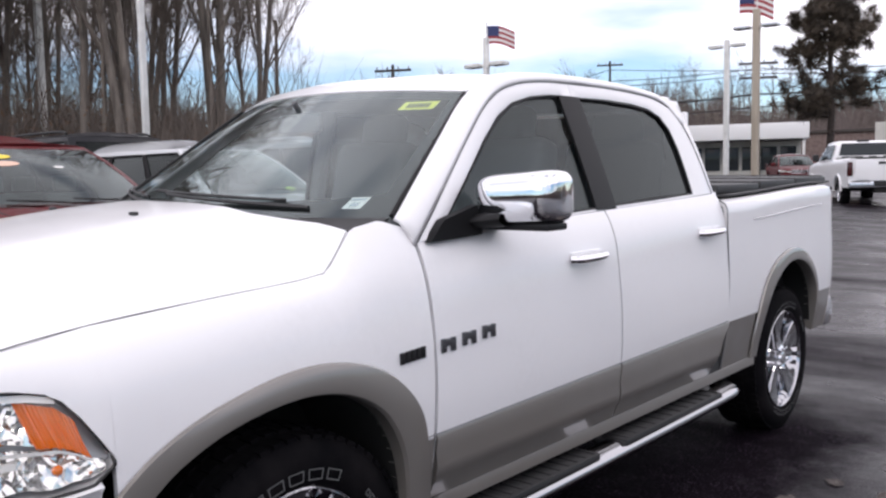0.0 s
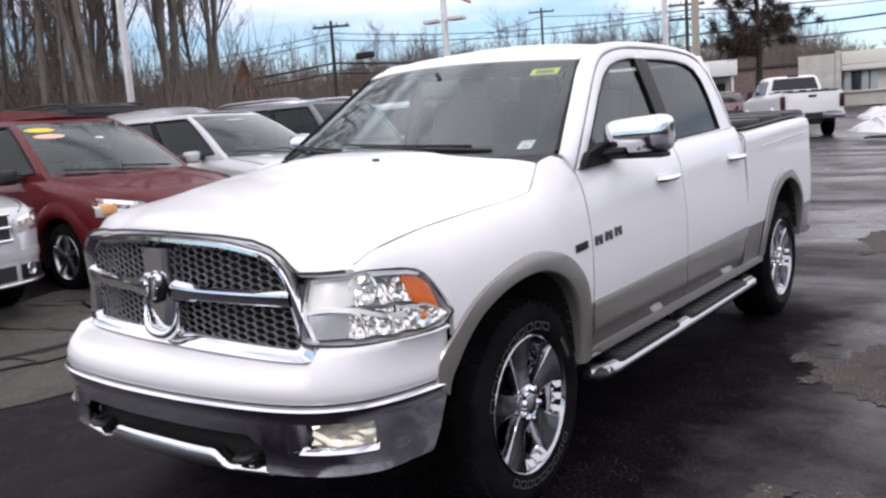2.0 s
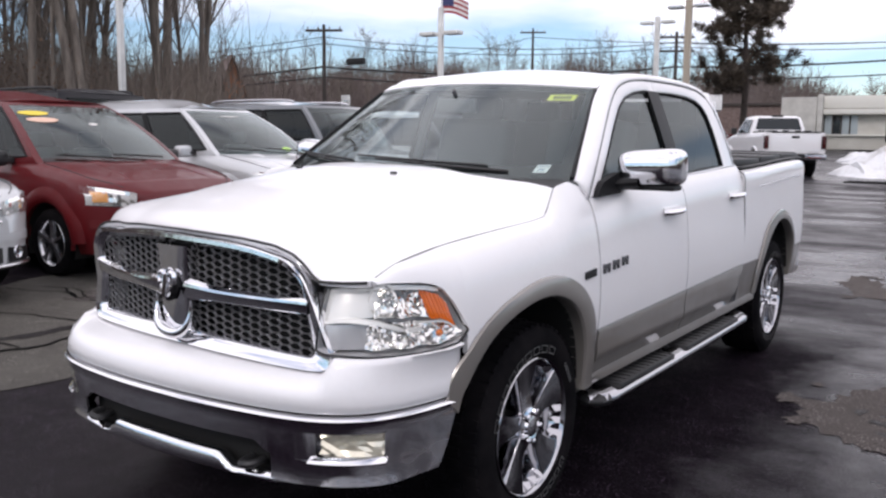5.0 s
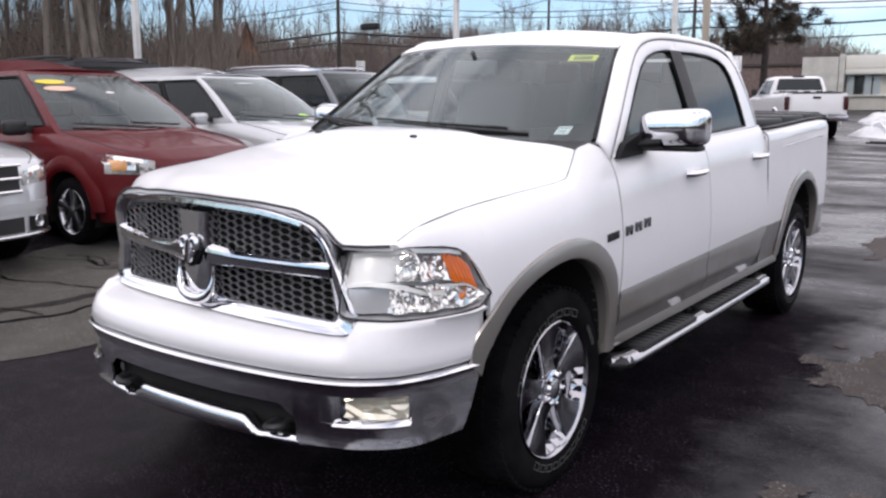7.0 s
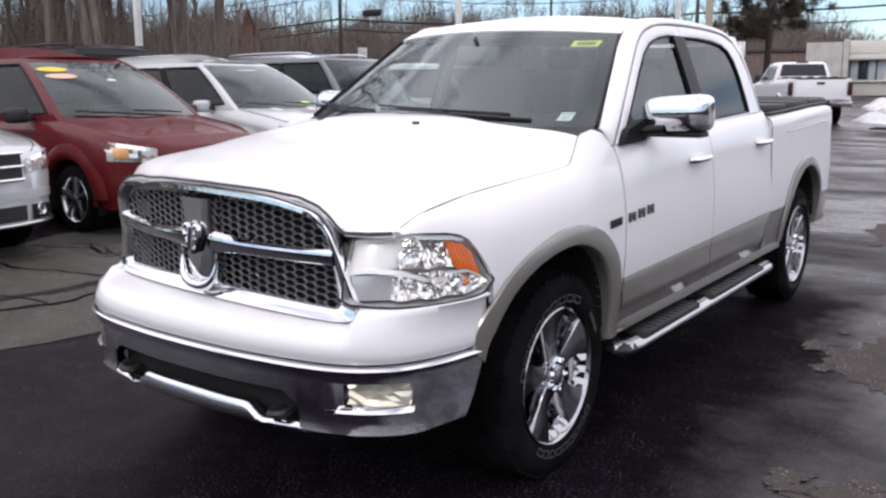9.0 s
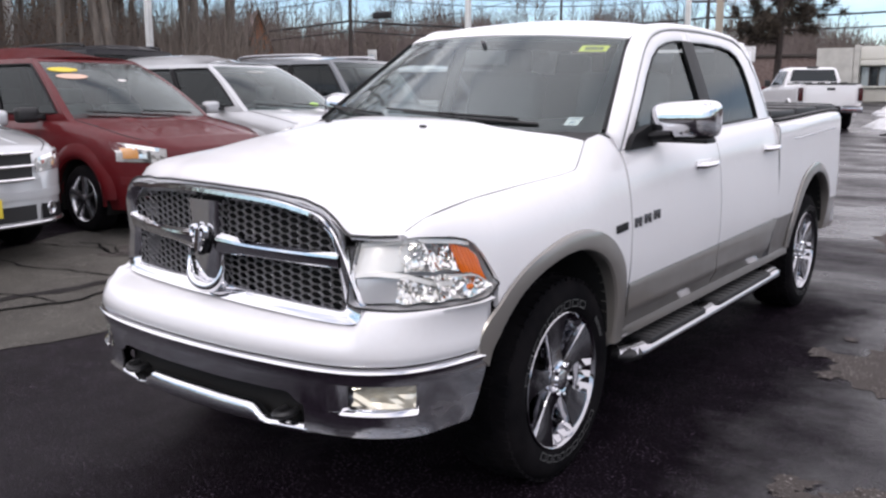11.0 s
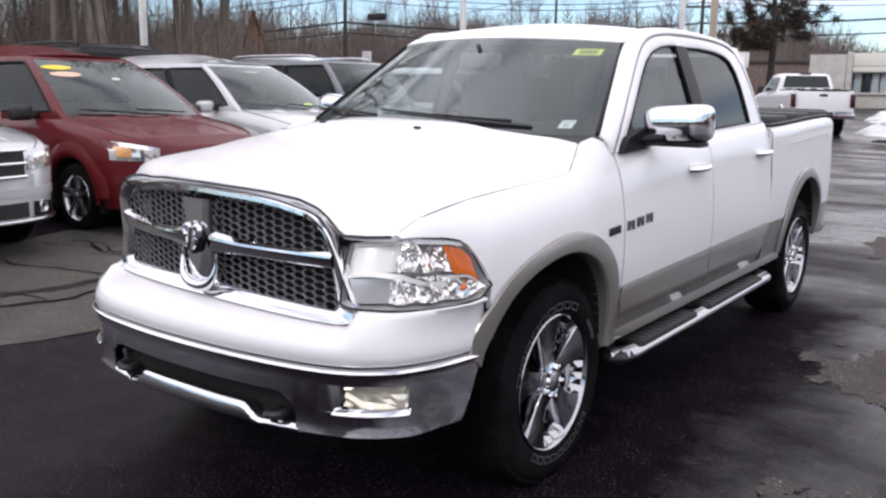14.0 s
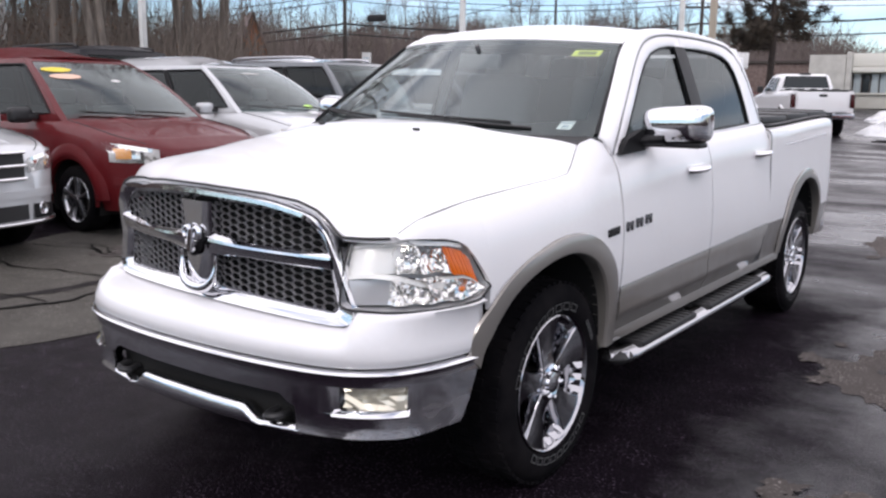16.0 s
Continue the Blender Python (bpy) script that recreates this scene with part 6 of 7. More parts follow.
    # shut lines of the bonnet
    for s in (1, -1):
        bm = bmesh.new()
        tube(bm, [(x, s * 0.86 * half(x), top(x) - 0.006) for x in np.linspace(cowl[0] + 0.05, fo - 0.17, 14)], 0.005, 5)
        part("bonnet_seam", bm, INK, body)
        # pressed crease along the bonnet
        bm = bmesh.new()
        tube(bm, [(x, s * (0.34 + 0.16 * (x - cowl[0])), top(x) + 0.010) for x in np.linspace(cowl[0] + 0.04, fo - 0.22, 16)], [0.004] + [0.016] * 13 + [0.010, 0.003], 8, 0.6)
        part("bonnet_crease", bm, pt, body, sharp=80)
        if flares:
            bm = bmesh.new()
            rows = []
            for u in np.linspace(-1, 1, 9):
                rows.append([(cowl[0] + 0.10 + 0.26 * v, s * (0.33 + 0.13 * u * (1 - 0.5 * v)), top(cowl[0] + 0.10 + 0.26 * v) + 0.012 + 0.024 * math.sin(math.pi * v) * (1 - u * u)) for v in np.linspace(0, 1, 8)])
            patch(bm, rows)
            part("bonnet_scoop", bm, pt, body, solid=0.004, sharp=70)
    # wipers and mirrors
    for y0, y1 in ((0.55, -0.10), (-0.15, -0.70)):
        bm = bmesh.new()
        pts = []
        for k in np.linspace(0, 1, 8):
            y = y0 + (y1 - y0) * k
            p = P(0.035 + 0.045 * k, (y / (w * 0.95) + 1) / 2)
            pts.append((p[0] + 0.025, y, p[2] + 0.012))
        tube(bm, pts, 0.011, 6)
        part("wiper", bm, PLASTIC, car_)
    for s in (1, -1):
        bm = bmesh.new()
        block(bm, (cowl[0] - 0.42, s * (w + 0.10), belt_z + 0.07), (0.14, 0.23, 0.16), 0.055, seg=3)
        mir = part("door_mirror", bm, mirrors or pt, car_)
        bm = bmesh.new()
        block(bm, (cowl[0] - 0.40, s * (w - 0.01), belt_z + 0.05), (0.10, 0.12, 0.05), 0.015)
        part("mirror_stalk", bm, PLASTIC, mir)

    # nose details follow the plan of the nose
    def nose(y, z, out=0.008):
        a = abs(y) / (w * (0.985 if z < top(fo - 0.3) - 0.1 else 0.955))
        x = x0 + (fo - x0) * max(0.0, 1 - min(1.0, a) ** 2.4) ** (1 / 2.7)
        return (x + out, y + math.copysign(out * 0.6, y) * (1 if a > 0.7 else 0), z)
    for s in (1, -1):
        ys = np.linspace(lamp_y[0], lamp_y[1], 12) * s
        bm = bmesh.new()
        jit = random.Random(3)
        patch(bm, [[nose(y, z, 0.018 - 0.03 * (z - lamp_z[0]) + jit.uniform(-0.0015, 0.0015)) for z in np.linspace(lamp_z[0] + 0.025 * k / 11, lamp_z[1] - 0.075 * (1 - k / 11), 5)] for k, y in enumerate(ys)])
        hl = part("headlamp", bm, FACET, car_, "clear headlamp", sharp=3)
        bm = bmesh.new()
        patch(bm, [[nose(y, z, 0.030) for z in np.linspace(lamp_z[0] + 0.025 * k / 11, lamp_z[1] - 0.075 * (1 - k / 11), 5)] for k, y in enumerate(ys)])
        part("headlamp_lens", bm, LENS, hl, shadow=False)
        if amber:
            bm = bmesh.new()
            patch(bm, [[nose(y, z, 0.025) for z in (lamp_z[0] + 0.055, (lamp_z[0] + lamp_z[1]) / 2, lamp_z[1] - 0.055)] for y in ys[7:11]])
            part("turn_lamp", bm, AMBER2, hl, "amber turn lamp")
        bm = bmesh.new()
        y = s * w * 0.70
        p = nose(y, 0.42, 0.006)
        lathe(bm, [(0.0, 0.058), (0.012, 0.052), (0.004, 0.04), (0.002, 0.001)], 18, Matrix.Translation(p) @ Euler((0, 0, s * 0.5)).to_matrix().to_4x4())
        part("fog_lamp", bm, SATIN, car_)
        # bumper moulding line and lower dark intake
    bm = bmesh.new()
    patch(bm, [[nose(y, z, 0.012) for z in (0.52, 0.535, 0.575, 0.59)] for y in np.linspace(-w * 0.93, w * 0.93, 30)])
    part("bumper_moulding", bm, pt, car_, solid=0.02)
    bm = bmesh.new()
    patch(bm, [[nose(y, z, 0.006) for z in (0.34, 0.40, 0.47)] for y in np.linspace(-w * 0.52, w * 0.52, 18)])
    part("lower_intake", bm, PLASTIC, car_)
    gz = gz or (lamp_z[0] - 0.05, lamp_z[1] - 0.02)
    bm = bmesh.new()
    patch(bm, [[nose(y, z, 0.006) for z in (gz[0], sum(gz) / 2, gz[1])] for y in np.linspace(-lamp_y[0] + 0.03, lamp_y[0] - 0.03, 18)])
    gr = part("grille", bm, PLASTIC, car_)
    bm = bmesh.new()
    for z in (gz[0], sum(gz) / 2, gz[1]):
        tube(bm, [nose(y, z, 0.016) for y in np.linspace(-lamp_y[0] + 0.02, lamp_y[0] - 0.02, 16)], 0.014, 6)
    tube(bm, [nose(0, z, 0.02) for z in np.linspace(gz[0], gz[1], 5)], 0.016, 6)
    part("grille_bar", bm, CHROME, gr, "chrome grille bars")
    if skirt:
        # dark recesses round the fog lamps and a bright strip along the bottom of the bumper
        for s in (1, -1):
            bm = bmesh.new()
            patch(bm, [[nose(s * y, z, 0.009) for z in (0.34, 0.40, 0.47 - 0.02 * k / 9)] for k, y in enumerate(np.linspace(w * 0.58, w * 0.88, 10))])
            part("fog_recess", bm, SATINBLACK, car_, "dark fog lamp recess")
        bm = bmesh.new()
        tube(bm, [nose(y, 0.315, 0.010) for y in np.linspace(-w * 0.93, w * 0.93, 30)], 0.018, 8)
        part("bumper_strip", bm, SATIN, car_, "bright strip along the bumper")
    if plate:
        bm = bmesh.new()
        block(bm, nose(0, 0.47, 0.02), (0.012, 0.31, 0.155), 0.004)
        pl = part("number_plate", bm, plate, car_, "yellow and dark front plate with plain bars")
        bm = bmesh.new()
        for k in range(5):
            p = nose(-0.10 + 0.05 * k, 0.47, 0.028)
            block(bm, p, (0.006, 0.03, 0.07), 0.0)
        part("plate_bars", bm, INK, pl)
    for s in (1, -1):
        # door seams and handles
        for dx in (cowl[0] - 0.45, cowl[0] - 1.55, cowl[0] - 2.65):
            bm = bmesh.new()
            tube(bm, [(dx, s * (half(dx) * k - 0.002), z) for k, z in ((0.972, belt_z - 0.06), (0.998, belt_z - 0.17), (1.001, 0.72), (0.985, 0.48))], 0.004, 4)
            part("door_seam", bm, INK, car_)
        for dx in (cowl[0] - 1.38, cowl[0] - 1.75):
            bm = bmesh.new()
            block(bm, (dx, s * (half(dx) + 0.012), belt_z - 0.14), (0.19, 0.03, 0.03), 0.012)
            part("door_handle", bm, pt, car_)
        if rear_lamps:
            bm = bmesh.new()
            block(bm, (-(wb + ro) + 0.12, s * w * 0.90, belt_z - 0.05), (0.16, 0.12, 0.36), 0.04)
            part("tail_lamp", bm, REDLENS, car_)
    return car_, P


def on_lot(x, y, deg):
    return pose(x, y, ground_z(x, y), 0, 0, deg)


def oval_sticker(parent, P, u, f, wu, hf, mat, name="oval_sticker", label=""):
    bm = bmesh.new()
    rows = []
    for k in (1.0, 0.5, 0.02):
        rows.append([P(f + hf * k * math.sin(t), u + wu * k * math.cos(t), 0.006) for t in np.linspace(0, 2 * math.pi, 21)[:-1]])
    patch(bm, rows, loop=True)
    ob = part(name, bm, mat, parent, label)
    return ob


# red minivan
VAN = dict(gz=(0.61, 0.76), crown=0.17, flares=0.030, H=1.82, belt_z=1.10, cowl=(-0.26, 1.14), roof=(-1.28, -3.75), base_w=0.915, roof_w=0.66, lamp_y=(0.58, 0.925), lamp_z=(0.72, 0.93),
           hood=((0.97, 0.68), (0.93, 0.84), (0.75, 0.95), (0.4, 1.035), (0.1, 1.085), (-0.26, 1.14)))
red, RP = car("minivan", "dark red minivan with oval stickers on its windscreen", "minivan", on_lot(-5.59, 2.83, 1.0), RED, pillars=(0.33, 0.66), side_mat=TINT, rims=SATIN, mirrors=PLASTIC, **VAN)
oval_sticker(red, RP, 0.16, 0.755, 0.105, 0.048, YELLOW2, label="yellow oval windscreen sticker")
oval_sticker(red, RP, 0.185, 0.62, 0.105, 0.048, PINK, label="pale orange oval windscreen sticker")
oval_sticker(red, RP, 0.52, 0.55, 0.035, 0.02, PAPER, "paper_tag")

# silver crossover beside it
car("crossover", "silver crossover with clear headlamps and yellow plate", "car", on_lot(-5.47, 0.36, 2.0), PALE, wb=2.89, fo=0.95, ro=1.04, w=0.94, H=1.69, belt_z=1.08, cowl=(-0.26, 1.11), roof=(-1.15, -3.4), base_w=0.92, roof_w=0.68, lamp_z=(0.74, 0.93), lamp_y=(0.50, 0.90), hood=((0.95, 0.70), (0.91, 0.85), (0.72, 0.95), (0.4, 1.02), (0.1, 1.07), (-0.26, 1.11)), plate=YELLOW2, amber=False, skirt=True)

# pale minivan, further along the row
pale, PP = car("minivan", "pale silver minivan with dark side windows", "minivan", on_lot(-6.37, 5.80, 0.0), PALE, pillars=(0.33, 0.66), **VAN)
oval_sticker(pale, PP, 0.70, 0.08, 0.06, 0.035, GREENST, "green_tag", "bright green windscreen tag")
oval_sticker(pale, PP, 0.45, 0.78, 0.12, 0.012, PAPER, "paper_tag")

# grey sport utility with roof rails
car("sport_utility", "grey sport utility vehicle with silver roof rails", "car", on_lot(-6.65, 8.55, 0.0), GREY, wb=3.0, fo=0.95, ro=1.1, w=0.96, H=1.92, belt_z=1.12, cowl=(-0.5, 1.12), roof=(-1.15, -3.7), tail=-4.0,
    hood=((0.95, 0.74), (0.9, 0.95), (0.6, 1.03), (0.2, 1.07), (-0.5, 1.12)), r=0.37, rack="silver", lamp_z=(0.78, 0.95), pillars=(0.36, 0.70), roof_w=0.80)
# white sport utility at the end of the row
car("sport_utility", "white sport utility vehicle at the end of the row", "car", on_lot(-6.4, 11.7, 0.0), WHITE, wb=3.0, fo=0.95, ro=1.1, w=0.96, H=1.80, belt_z=1.10, cowl=(-0.5, 1.10), roof=(-1.15, -3.7), tail=-4.0,
    hood=((0.95, 0.74), (0.9, 0.95), (0.6, 1.03), (0.2, 1.07), (-0.5, 1.10)), r=0.37, lamp_z=(0.78, 0.95), pillars=(0.36, 0.70), roof_w=0.80)
# black sport utility in the row behind
car("sport_utility", "black sport utility vehicle with black roof rails", "car", on_lot(-14.2, 5.85, 180.0), BLACKP, wb=3.0, fo=0.95, ro=1.1, w=0.97, H=1.97, belt_z=1.20, cowl=(-0.5, 1.20), roof=(-1.15, -3.7), tail=-4.0,
    hood=((0.95, 0.74), (0.9, 0.95), (0.6, 1.03), (0.2, 1.12), (-0.5, 1.20)), r=0.37, rack="black", lamp_z=(0.78, 0.95), pillars=(0.36, 0.70), roof_w=0.82)
# far dark red saloon by the white-roofed building
car("saloon_car", "dark red saloon car far across the street", "car", on_lot(-11.0, 40.0, -60.0), RED, wb=2.7, fo=0.9, ro=1.0, w=0.88, H=1.45, belt_z=0.92, cowl=(-0.4, 0.92), roof=(-1.2, -2.4), tail=-3.1,
    hood=((0.9, 0.60), (0.85, 0.72), (0.5, 0.82), (0.1, 0.87), (-0.4, 0.92)), r=0.32, lamp_z=(0.60, 0.72), pillars=(0.5,), group="far cars")

# ---------------------------------------------------------------- street side
CAM_X, CAM_Y = 2.53, -2.9


def place(az, d):
    """Lot coordinates of a spot d metres from where the viewer stands, az degrees left of the pickup's long axis."""
    x, y = CAM_X - d * math.sin(radians(az)), CAM_Y + d * math.cos(radians(az))
    return x, y, ground_z(x, y)


PAINTED = Mat("white_pole_paint", (0.72, 0.72, 0.70), 0.45)
PAINTED.put(PAINTED.mix(PAINTED.noise(3, 5), (0.62, 0.62, 0.60), (0.78, 0.78, 0.76)))
PAINTED = PAINTED.m
TAN = Mat("tan_pole", (0.42, 0.36, 0.28), 0.7)
TAN.put(TAN.mix(TAN.noise(6, 5, 0.6, stretch=(1, 1, 0.1)), (0.34, 0.29, 0.23), (0.48, 0.42, 0.34)))
TAN = TAN.m
CREOSOTE = Mat("dark_utility_pole", (0.06, 0.05, 0.045), 0.9).m
WIRE = Mat("black_wire", (0.015, 0.015, 0.017), 0.6).m


def light_pole(x, y, h, w, mat, label, heads=0, head_z=None, flag=None):
    z = ground_z(x, y)
    p = thing("light_pole", label, "light pole", "light poles", at=pose(x, y, z))
    bm = bmesh.new()
    block(bm, (0, 0, h / 2 + 0.3), (w, w, h - 0.6), 0.015)
    part("shaft", bm, mat, p)
    bm = bmesh.new()
    tube(bm, [(0, 0, 0), (0, 0, 0.35), (0, 0, 0.45)], [w * 1.6, w * 1.6, w * 1.2], 14)
    part("base", bm, PAINTED, p)
    for k in range(heads):
        s = 1 if k else -1
        bm = bmesh.new()
        block(bm, (s * 0.38, 0, head_z), (0.42, 0.30, 0.10), 0.03)
        tube(bm, [(0, 0, head_z - 0.05), (s * 0.2, 0, head_z)], 0.025, 6)
        part("lamp_head", bm, mat if mat is PAINTED else SATIN, p)
    if flag:
        flag_w, flag_h, fz = flag
        bm = bmesh.new()
        tube(bm, [(0, 0, h - 0.1), (0.03, 0, fz + flag_h + 0.1)], 0.018, 6)
        part("flag_staff", bm, PAINTED, p)
    return p


FLAG_RED, FLAG_WHITE, FLAG_BLUE = Mat("flag_red", (0.36, 0.07, 0.08), 0.9).m, Mat("flag_white", (0.75, 0.73, 0.72), 0.8).m, Mat("flag_blue", (0.04, 0.05, 0.14), 0.8).m


def flag(x, y, z, w, h, droop=0.25):
    f = thing("flag", "small striped flag in red and white with blue corner", "flag", "flags", at=pose(x, y, z, 0, 0, 36))

    def surf(u0, u1, v0, v1, off=0.0):
        rows = []
        for u in np.linspace(u0, u1, 14):
            rows.append([(u * w, 0.06 * math.sin(6 * u + 1.0) * u + off, v * h - droop * u * u * h * 1.2 + 0.05 * h * math.sin(5 * u)) for v in np.linspace(v0, v1, 3)])
        return rows
    for k in range(7):
        bm = bmesh.new()
        patch(bm, surf(0, 1, k / 7, (k + 1) / 7))
        part("stripe", bm, FLAG_WHITE if k % 2 else FLAG_RED, f, solid=0.004)
    bm = bmesh.new()
    patch(bm, surf(0, 0.42, 3 / 7, 1, -0.008))
    part("canton", bm, FLAG_BLUE, f, solid=0.012, out=0)


light_pole(-11.90, 7.22, 8.5, 0.105, PAINTED, "tall white square light pole behind the parked row")
light_pole(-26.1, 11.9, 9.0, 0.20, PAINTED, "tall white light pole near the woods")
light_pole(-10.36, 15.5, 4.4, 0.12, PAINTED, "white light pole with twin heads and a small flag", 2, 3.75, (0.65, 0.42, 4.25))
flag(-10.33, 15.52, ground_z(-10.36, 15.5) + 4.25, 0.66, 0.42)
light_pole(-8.77, 26.2, 5.2, 0.15, PAINTED, "white light pole with twin lamp heads", 2, 5.0)
light_pole(-6.18, 21.9, 5.4, 0.17, TAN, "tan weathered light pole with a small flag", 2, 4.95, (0.9, 0.55, 5.4))
flag(-6.55, 21.65, ground_z(-6.18, 21.9) + 5.30, 0.9, 0.56)


def utility_pole(x, y, h, arms=1, r=0.13):
    p = thing("utility_pole", "dark weathered wooden utility pole with crossarm", "utility pole", "utility poles", at=pose(x, y, ground_z(x, y)))
    bm = bmesh.new()
    tube(bm, [(0, 0, 0), (0, 0, h * 0.5), (0, 0, h)], [r * 1.2, r, r * 0.75], 10)
    part("shaft", bm, CREOSOTE, p)
    for k in range(arms):
        bm = bmesh.new()
        block(bm, (0, 0, h - 0.35 - 0.9 * k), (2.3, 0.12, 0.14), 0.01, Euler((0, 0, radians(28))).to_matrix())
        part("crossarm", bm, CREOSOTE, p)
        for s in (-1.0, -0.35, 0.35, 1.0):
            bm = bmesh.new()
            tube(bm, [(s * math.cos(0.49), s * math.sin(0.49), h - 0.28 - 0.9 * k), (s * math.cos(0.49), s * math.sin(0.49), h - 0.12 - 0.9 * k)], 0.05, 6)
            part("insulator", bm, SATIN, p)
    return p


U1, U2, U3 = (-34.3, 37.2), (-36.3, 67.0), (-18.0, 53.4)
utility_pole(*U1, 7.6)
utility_pole(*U2, 10.2)
utility_pole(*U3, 7.6, 2)
bm = bmesh.new()
block(bm, (0, 0, 0), (1.3, 0.35, 0.4), 0.1)
sign = tagged(part("cable_box", bm, WIRE), "dark box hanging on the overhead cable", "cable box")
sign.matrix_basis = pose(-32.0, 37.5, 6.05)


def wire(a, b, za, zb, sag, r=0.035):
    bm = bmesh.new()
    pts = []
    for t in np.linspace(0, 1, 24):
        pts.append((a[0] + (b[0] - a[0]) * t, a[1] + (b[1] - a[1]) * t, za + (zb - za) * t - sag * 4 * t * (1 - t)))
    tube(bm, pts, r, 5)
    tagged(part("overhead_wire", bm, WIRE), "black overhead utility wire sagging between poles", "wire", "overhead wires")


E0 = (6.0, 60.0)
for za, zb, zc, zd, sg, r in ((5.8, 6.3, 7.2, 7.6, 0.5, 0.06), (5.2, 5.5, 6.2, 6.6, 0.45, 0.04), (7.6, 7.9, 8.0, 8.4, 0.6, 0.025), (7.2, 7.6, 7.7, 8.0, 0.6, 0.025)):
    wire((-70, 30.0), U1, za - 1.0, za, sg, r)
    wire(U1, U3, za, zb, sg, r)
    wire(U3, E0, zb, zd, sg, r)
wire(U2, (-90, 75), 10.6, 9.5, 1.5, 0.03)
wire(U2, (30, 82), 10.6, 12.0, 2.0, 0.03)

# ---- low commercial building with window strip
STUCCO = Mat("beige_stucco", (0.46, 0.44, 0.38), 0.85)
STUCCO.put(STUCCO.mix(STUCCO.noise(0.8, 6), (0.54, 0.52, 0.46), (0.64, 0.62, 0.56)))
STUCCO = STUCCO.m
STUCCO2 = Mat("grey_block_wall", (0.36, 0.35, 0.32), 0.9)
STUCCO2.put(STUCCO2.mix(STUCCO2.noise(1.2, 6), (0.44, 0.43, 0.40), (0.56, 0.55, 0.51)))
STUCCO2 = STUCCO2.m
FASCIA = Mat("cream_fascia", (0.74, 0.73, 0.67), 0.7).m
BLIND = Mat("pale_window_blind", (0.42, 0.48, 0.50), 0.25, Coat_Weight=0.5).m
WINDOWG = Mat("shop_window_glass", (0.03, 0.036, 0.04), 0.10, Specular_IOR_Level=0.25).m
BRICK = Mat("brown_brick_wall", (0.22, 0.12, 0.09), 0.9)
BRICK.put(BRICK.mix(BRICK.noise(4, 5), (0.13, 0.092, 0.082), (0.20, 0.150, 0.136)))
BRICK = BRICK.m
ROOFW = Mat("white_metal_roof", (0.82, 0.82, 0.82), 0.5).m


def part_block(name, parent, mat, c, size, bevel=0.02, label=""):
    bm = bmesh.new()
    block(bm, c, size, bevel)
    return part(name, bm, mat, parent, label)


bx, by, bz = place(13.65, 60)
shop = thing("commercial_building", "low beige commercial building with a window strip", "building", at=pose(bx, by, bz, 0, 0, 8) @ Matrix.Diagonal((1, 1, 0.80, 1)))
part_block("wall", shop, STUCCO2, (1.05, 4.0, 2.05), (2.1, 8.0, 4.1))
part_block("wall", shop, STUCCO, (11.5, 5.2, 1.95), (18.6, 8.0, 3.9))
part_block("pilaster", shop, STUCCO2, (2.28, 0.9, 2.15), (0.30, 1.9, 4.3))
part_block("roof", shop, STUCCO2, (11.5, 5.0, 4.20), (18.5, 8.0, 0.12), label="flat roof edge")
part_block("fascia", shop, FASCIA, (11.6, 1.0, 3.72), (18.3, 0.7, 0.95), label="cream fascia band")
part_block("fascia", shop, FASCIA, (11.6, 0.95, 2.98), (18.3, 0.8, 0.42))
for k in range(4):
    win = part_block("window", shop, BLIND if k != 1 else WINDOWG, (2.75 + 0.5 * k, 1.17, 1.95), (0.42, 0.06, 1.45), 0.01)
    part_block("mullion", win, CREOSOTE, (2.51 + 0.5 * k, 1.14, 1.95), (0.07, 0.10, 1.5), 0.01)
for k in range(5):
    win = part_block("window", shop, BLIND if k % 3 else WINDOWG, (7.6 + 1.2 * k, 1.17, 1.95), (1.05, 0.06, 1.45), 0.01)
    part_block("mullion", win, FASCIA, (7.0 + 1.2 * k, 1.14, 1.95), (0.08, 0.10, 1.5), 0.01)
part_block("sill", shop, FASCIA, (8.3, 1.10, 1.14), (12.0, 0.22, 0.12))

x, y, z = place(15.9, 74)
brick_house = thing("brick_building", "brown brick building behind the pine", "building", at=pose(x, y, z, 0, 0, 12))
part_block("wall", brick_house, BRICK, (0.2, 3, 1.55), (6.5, 6, 3.1))
part_block("roof", brick_house, CREOSOTE, (0.2, 3, 3.2), (6.9, 6.4, 0.2))

x, y, z = place(21.0, 60)
canopy = thing("white_roofed_building", "low shop with a bright white roof band", "building", at=pose(x, y, z, 0, 0, 20))
part_block("wall", canopy, STUCCO2, (0, 3.2, 1.2), (7.2, 5, 2.4))
part_block("roof", canopy, ROOFW, (0, 2.2, 2.95), (8.0, 7.0, 1.0), 0.08, "bright white roof band")
for k in range(6):
    part_block("window", canopy, WINDOWG, (-2.9 + 1.15 * k, 0.68, 1.3), (0.95, 0.06, 1.5), 0.01)
for k in (-3.7, 3.7):
    part_block("post", canopy, PAINTED, (k, -1.0, 1.25), (0.15, 0.15, 2.5), 0.01)

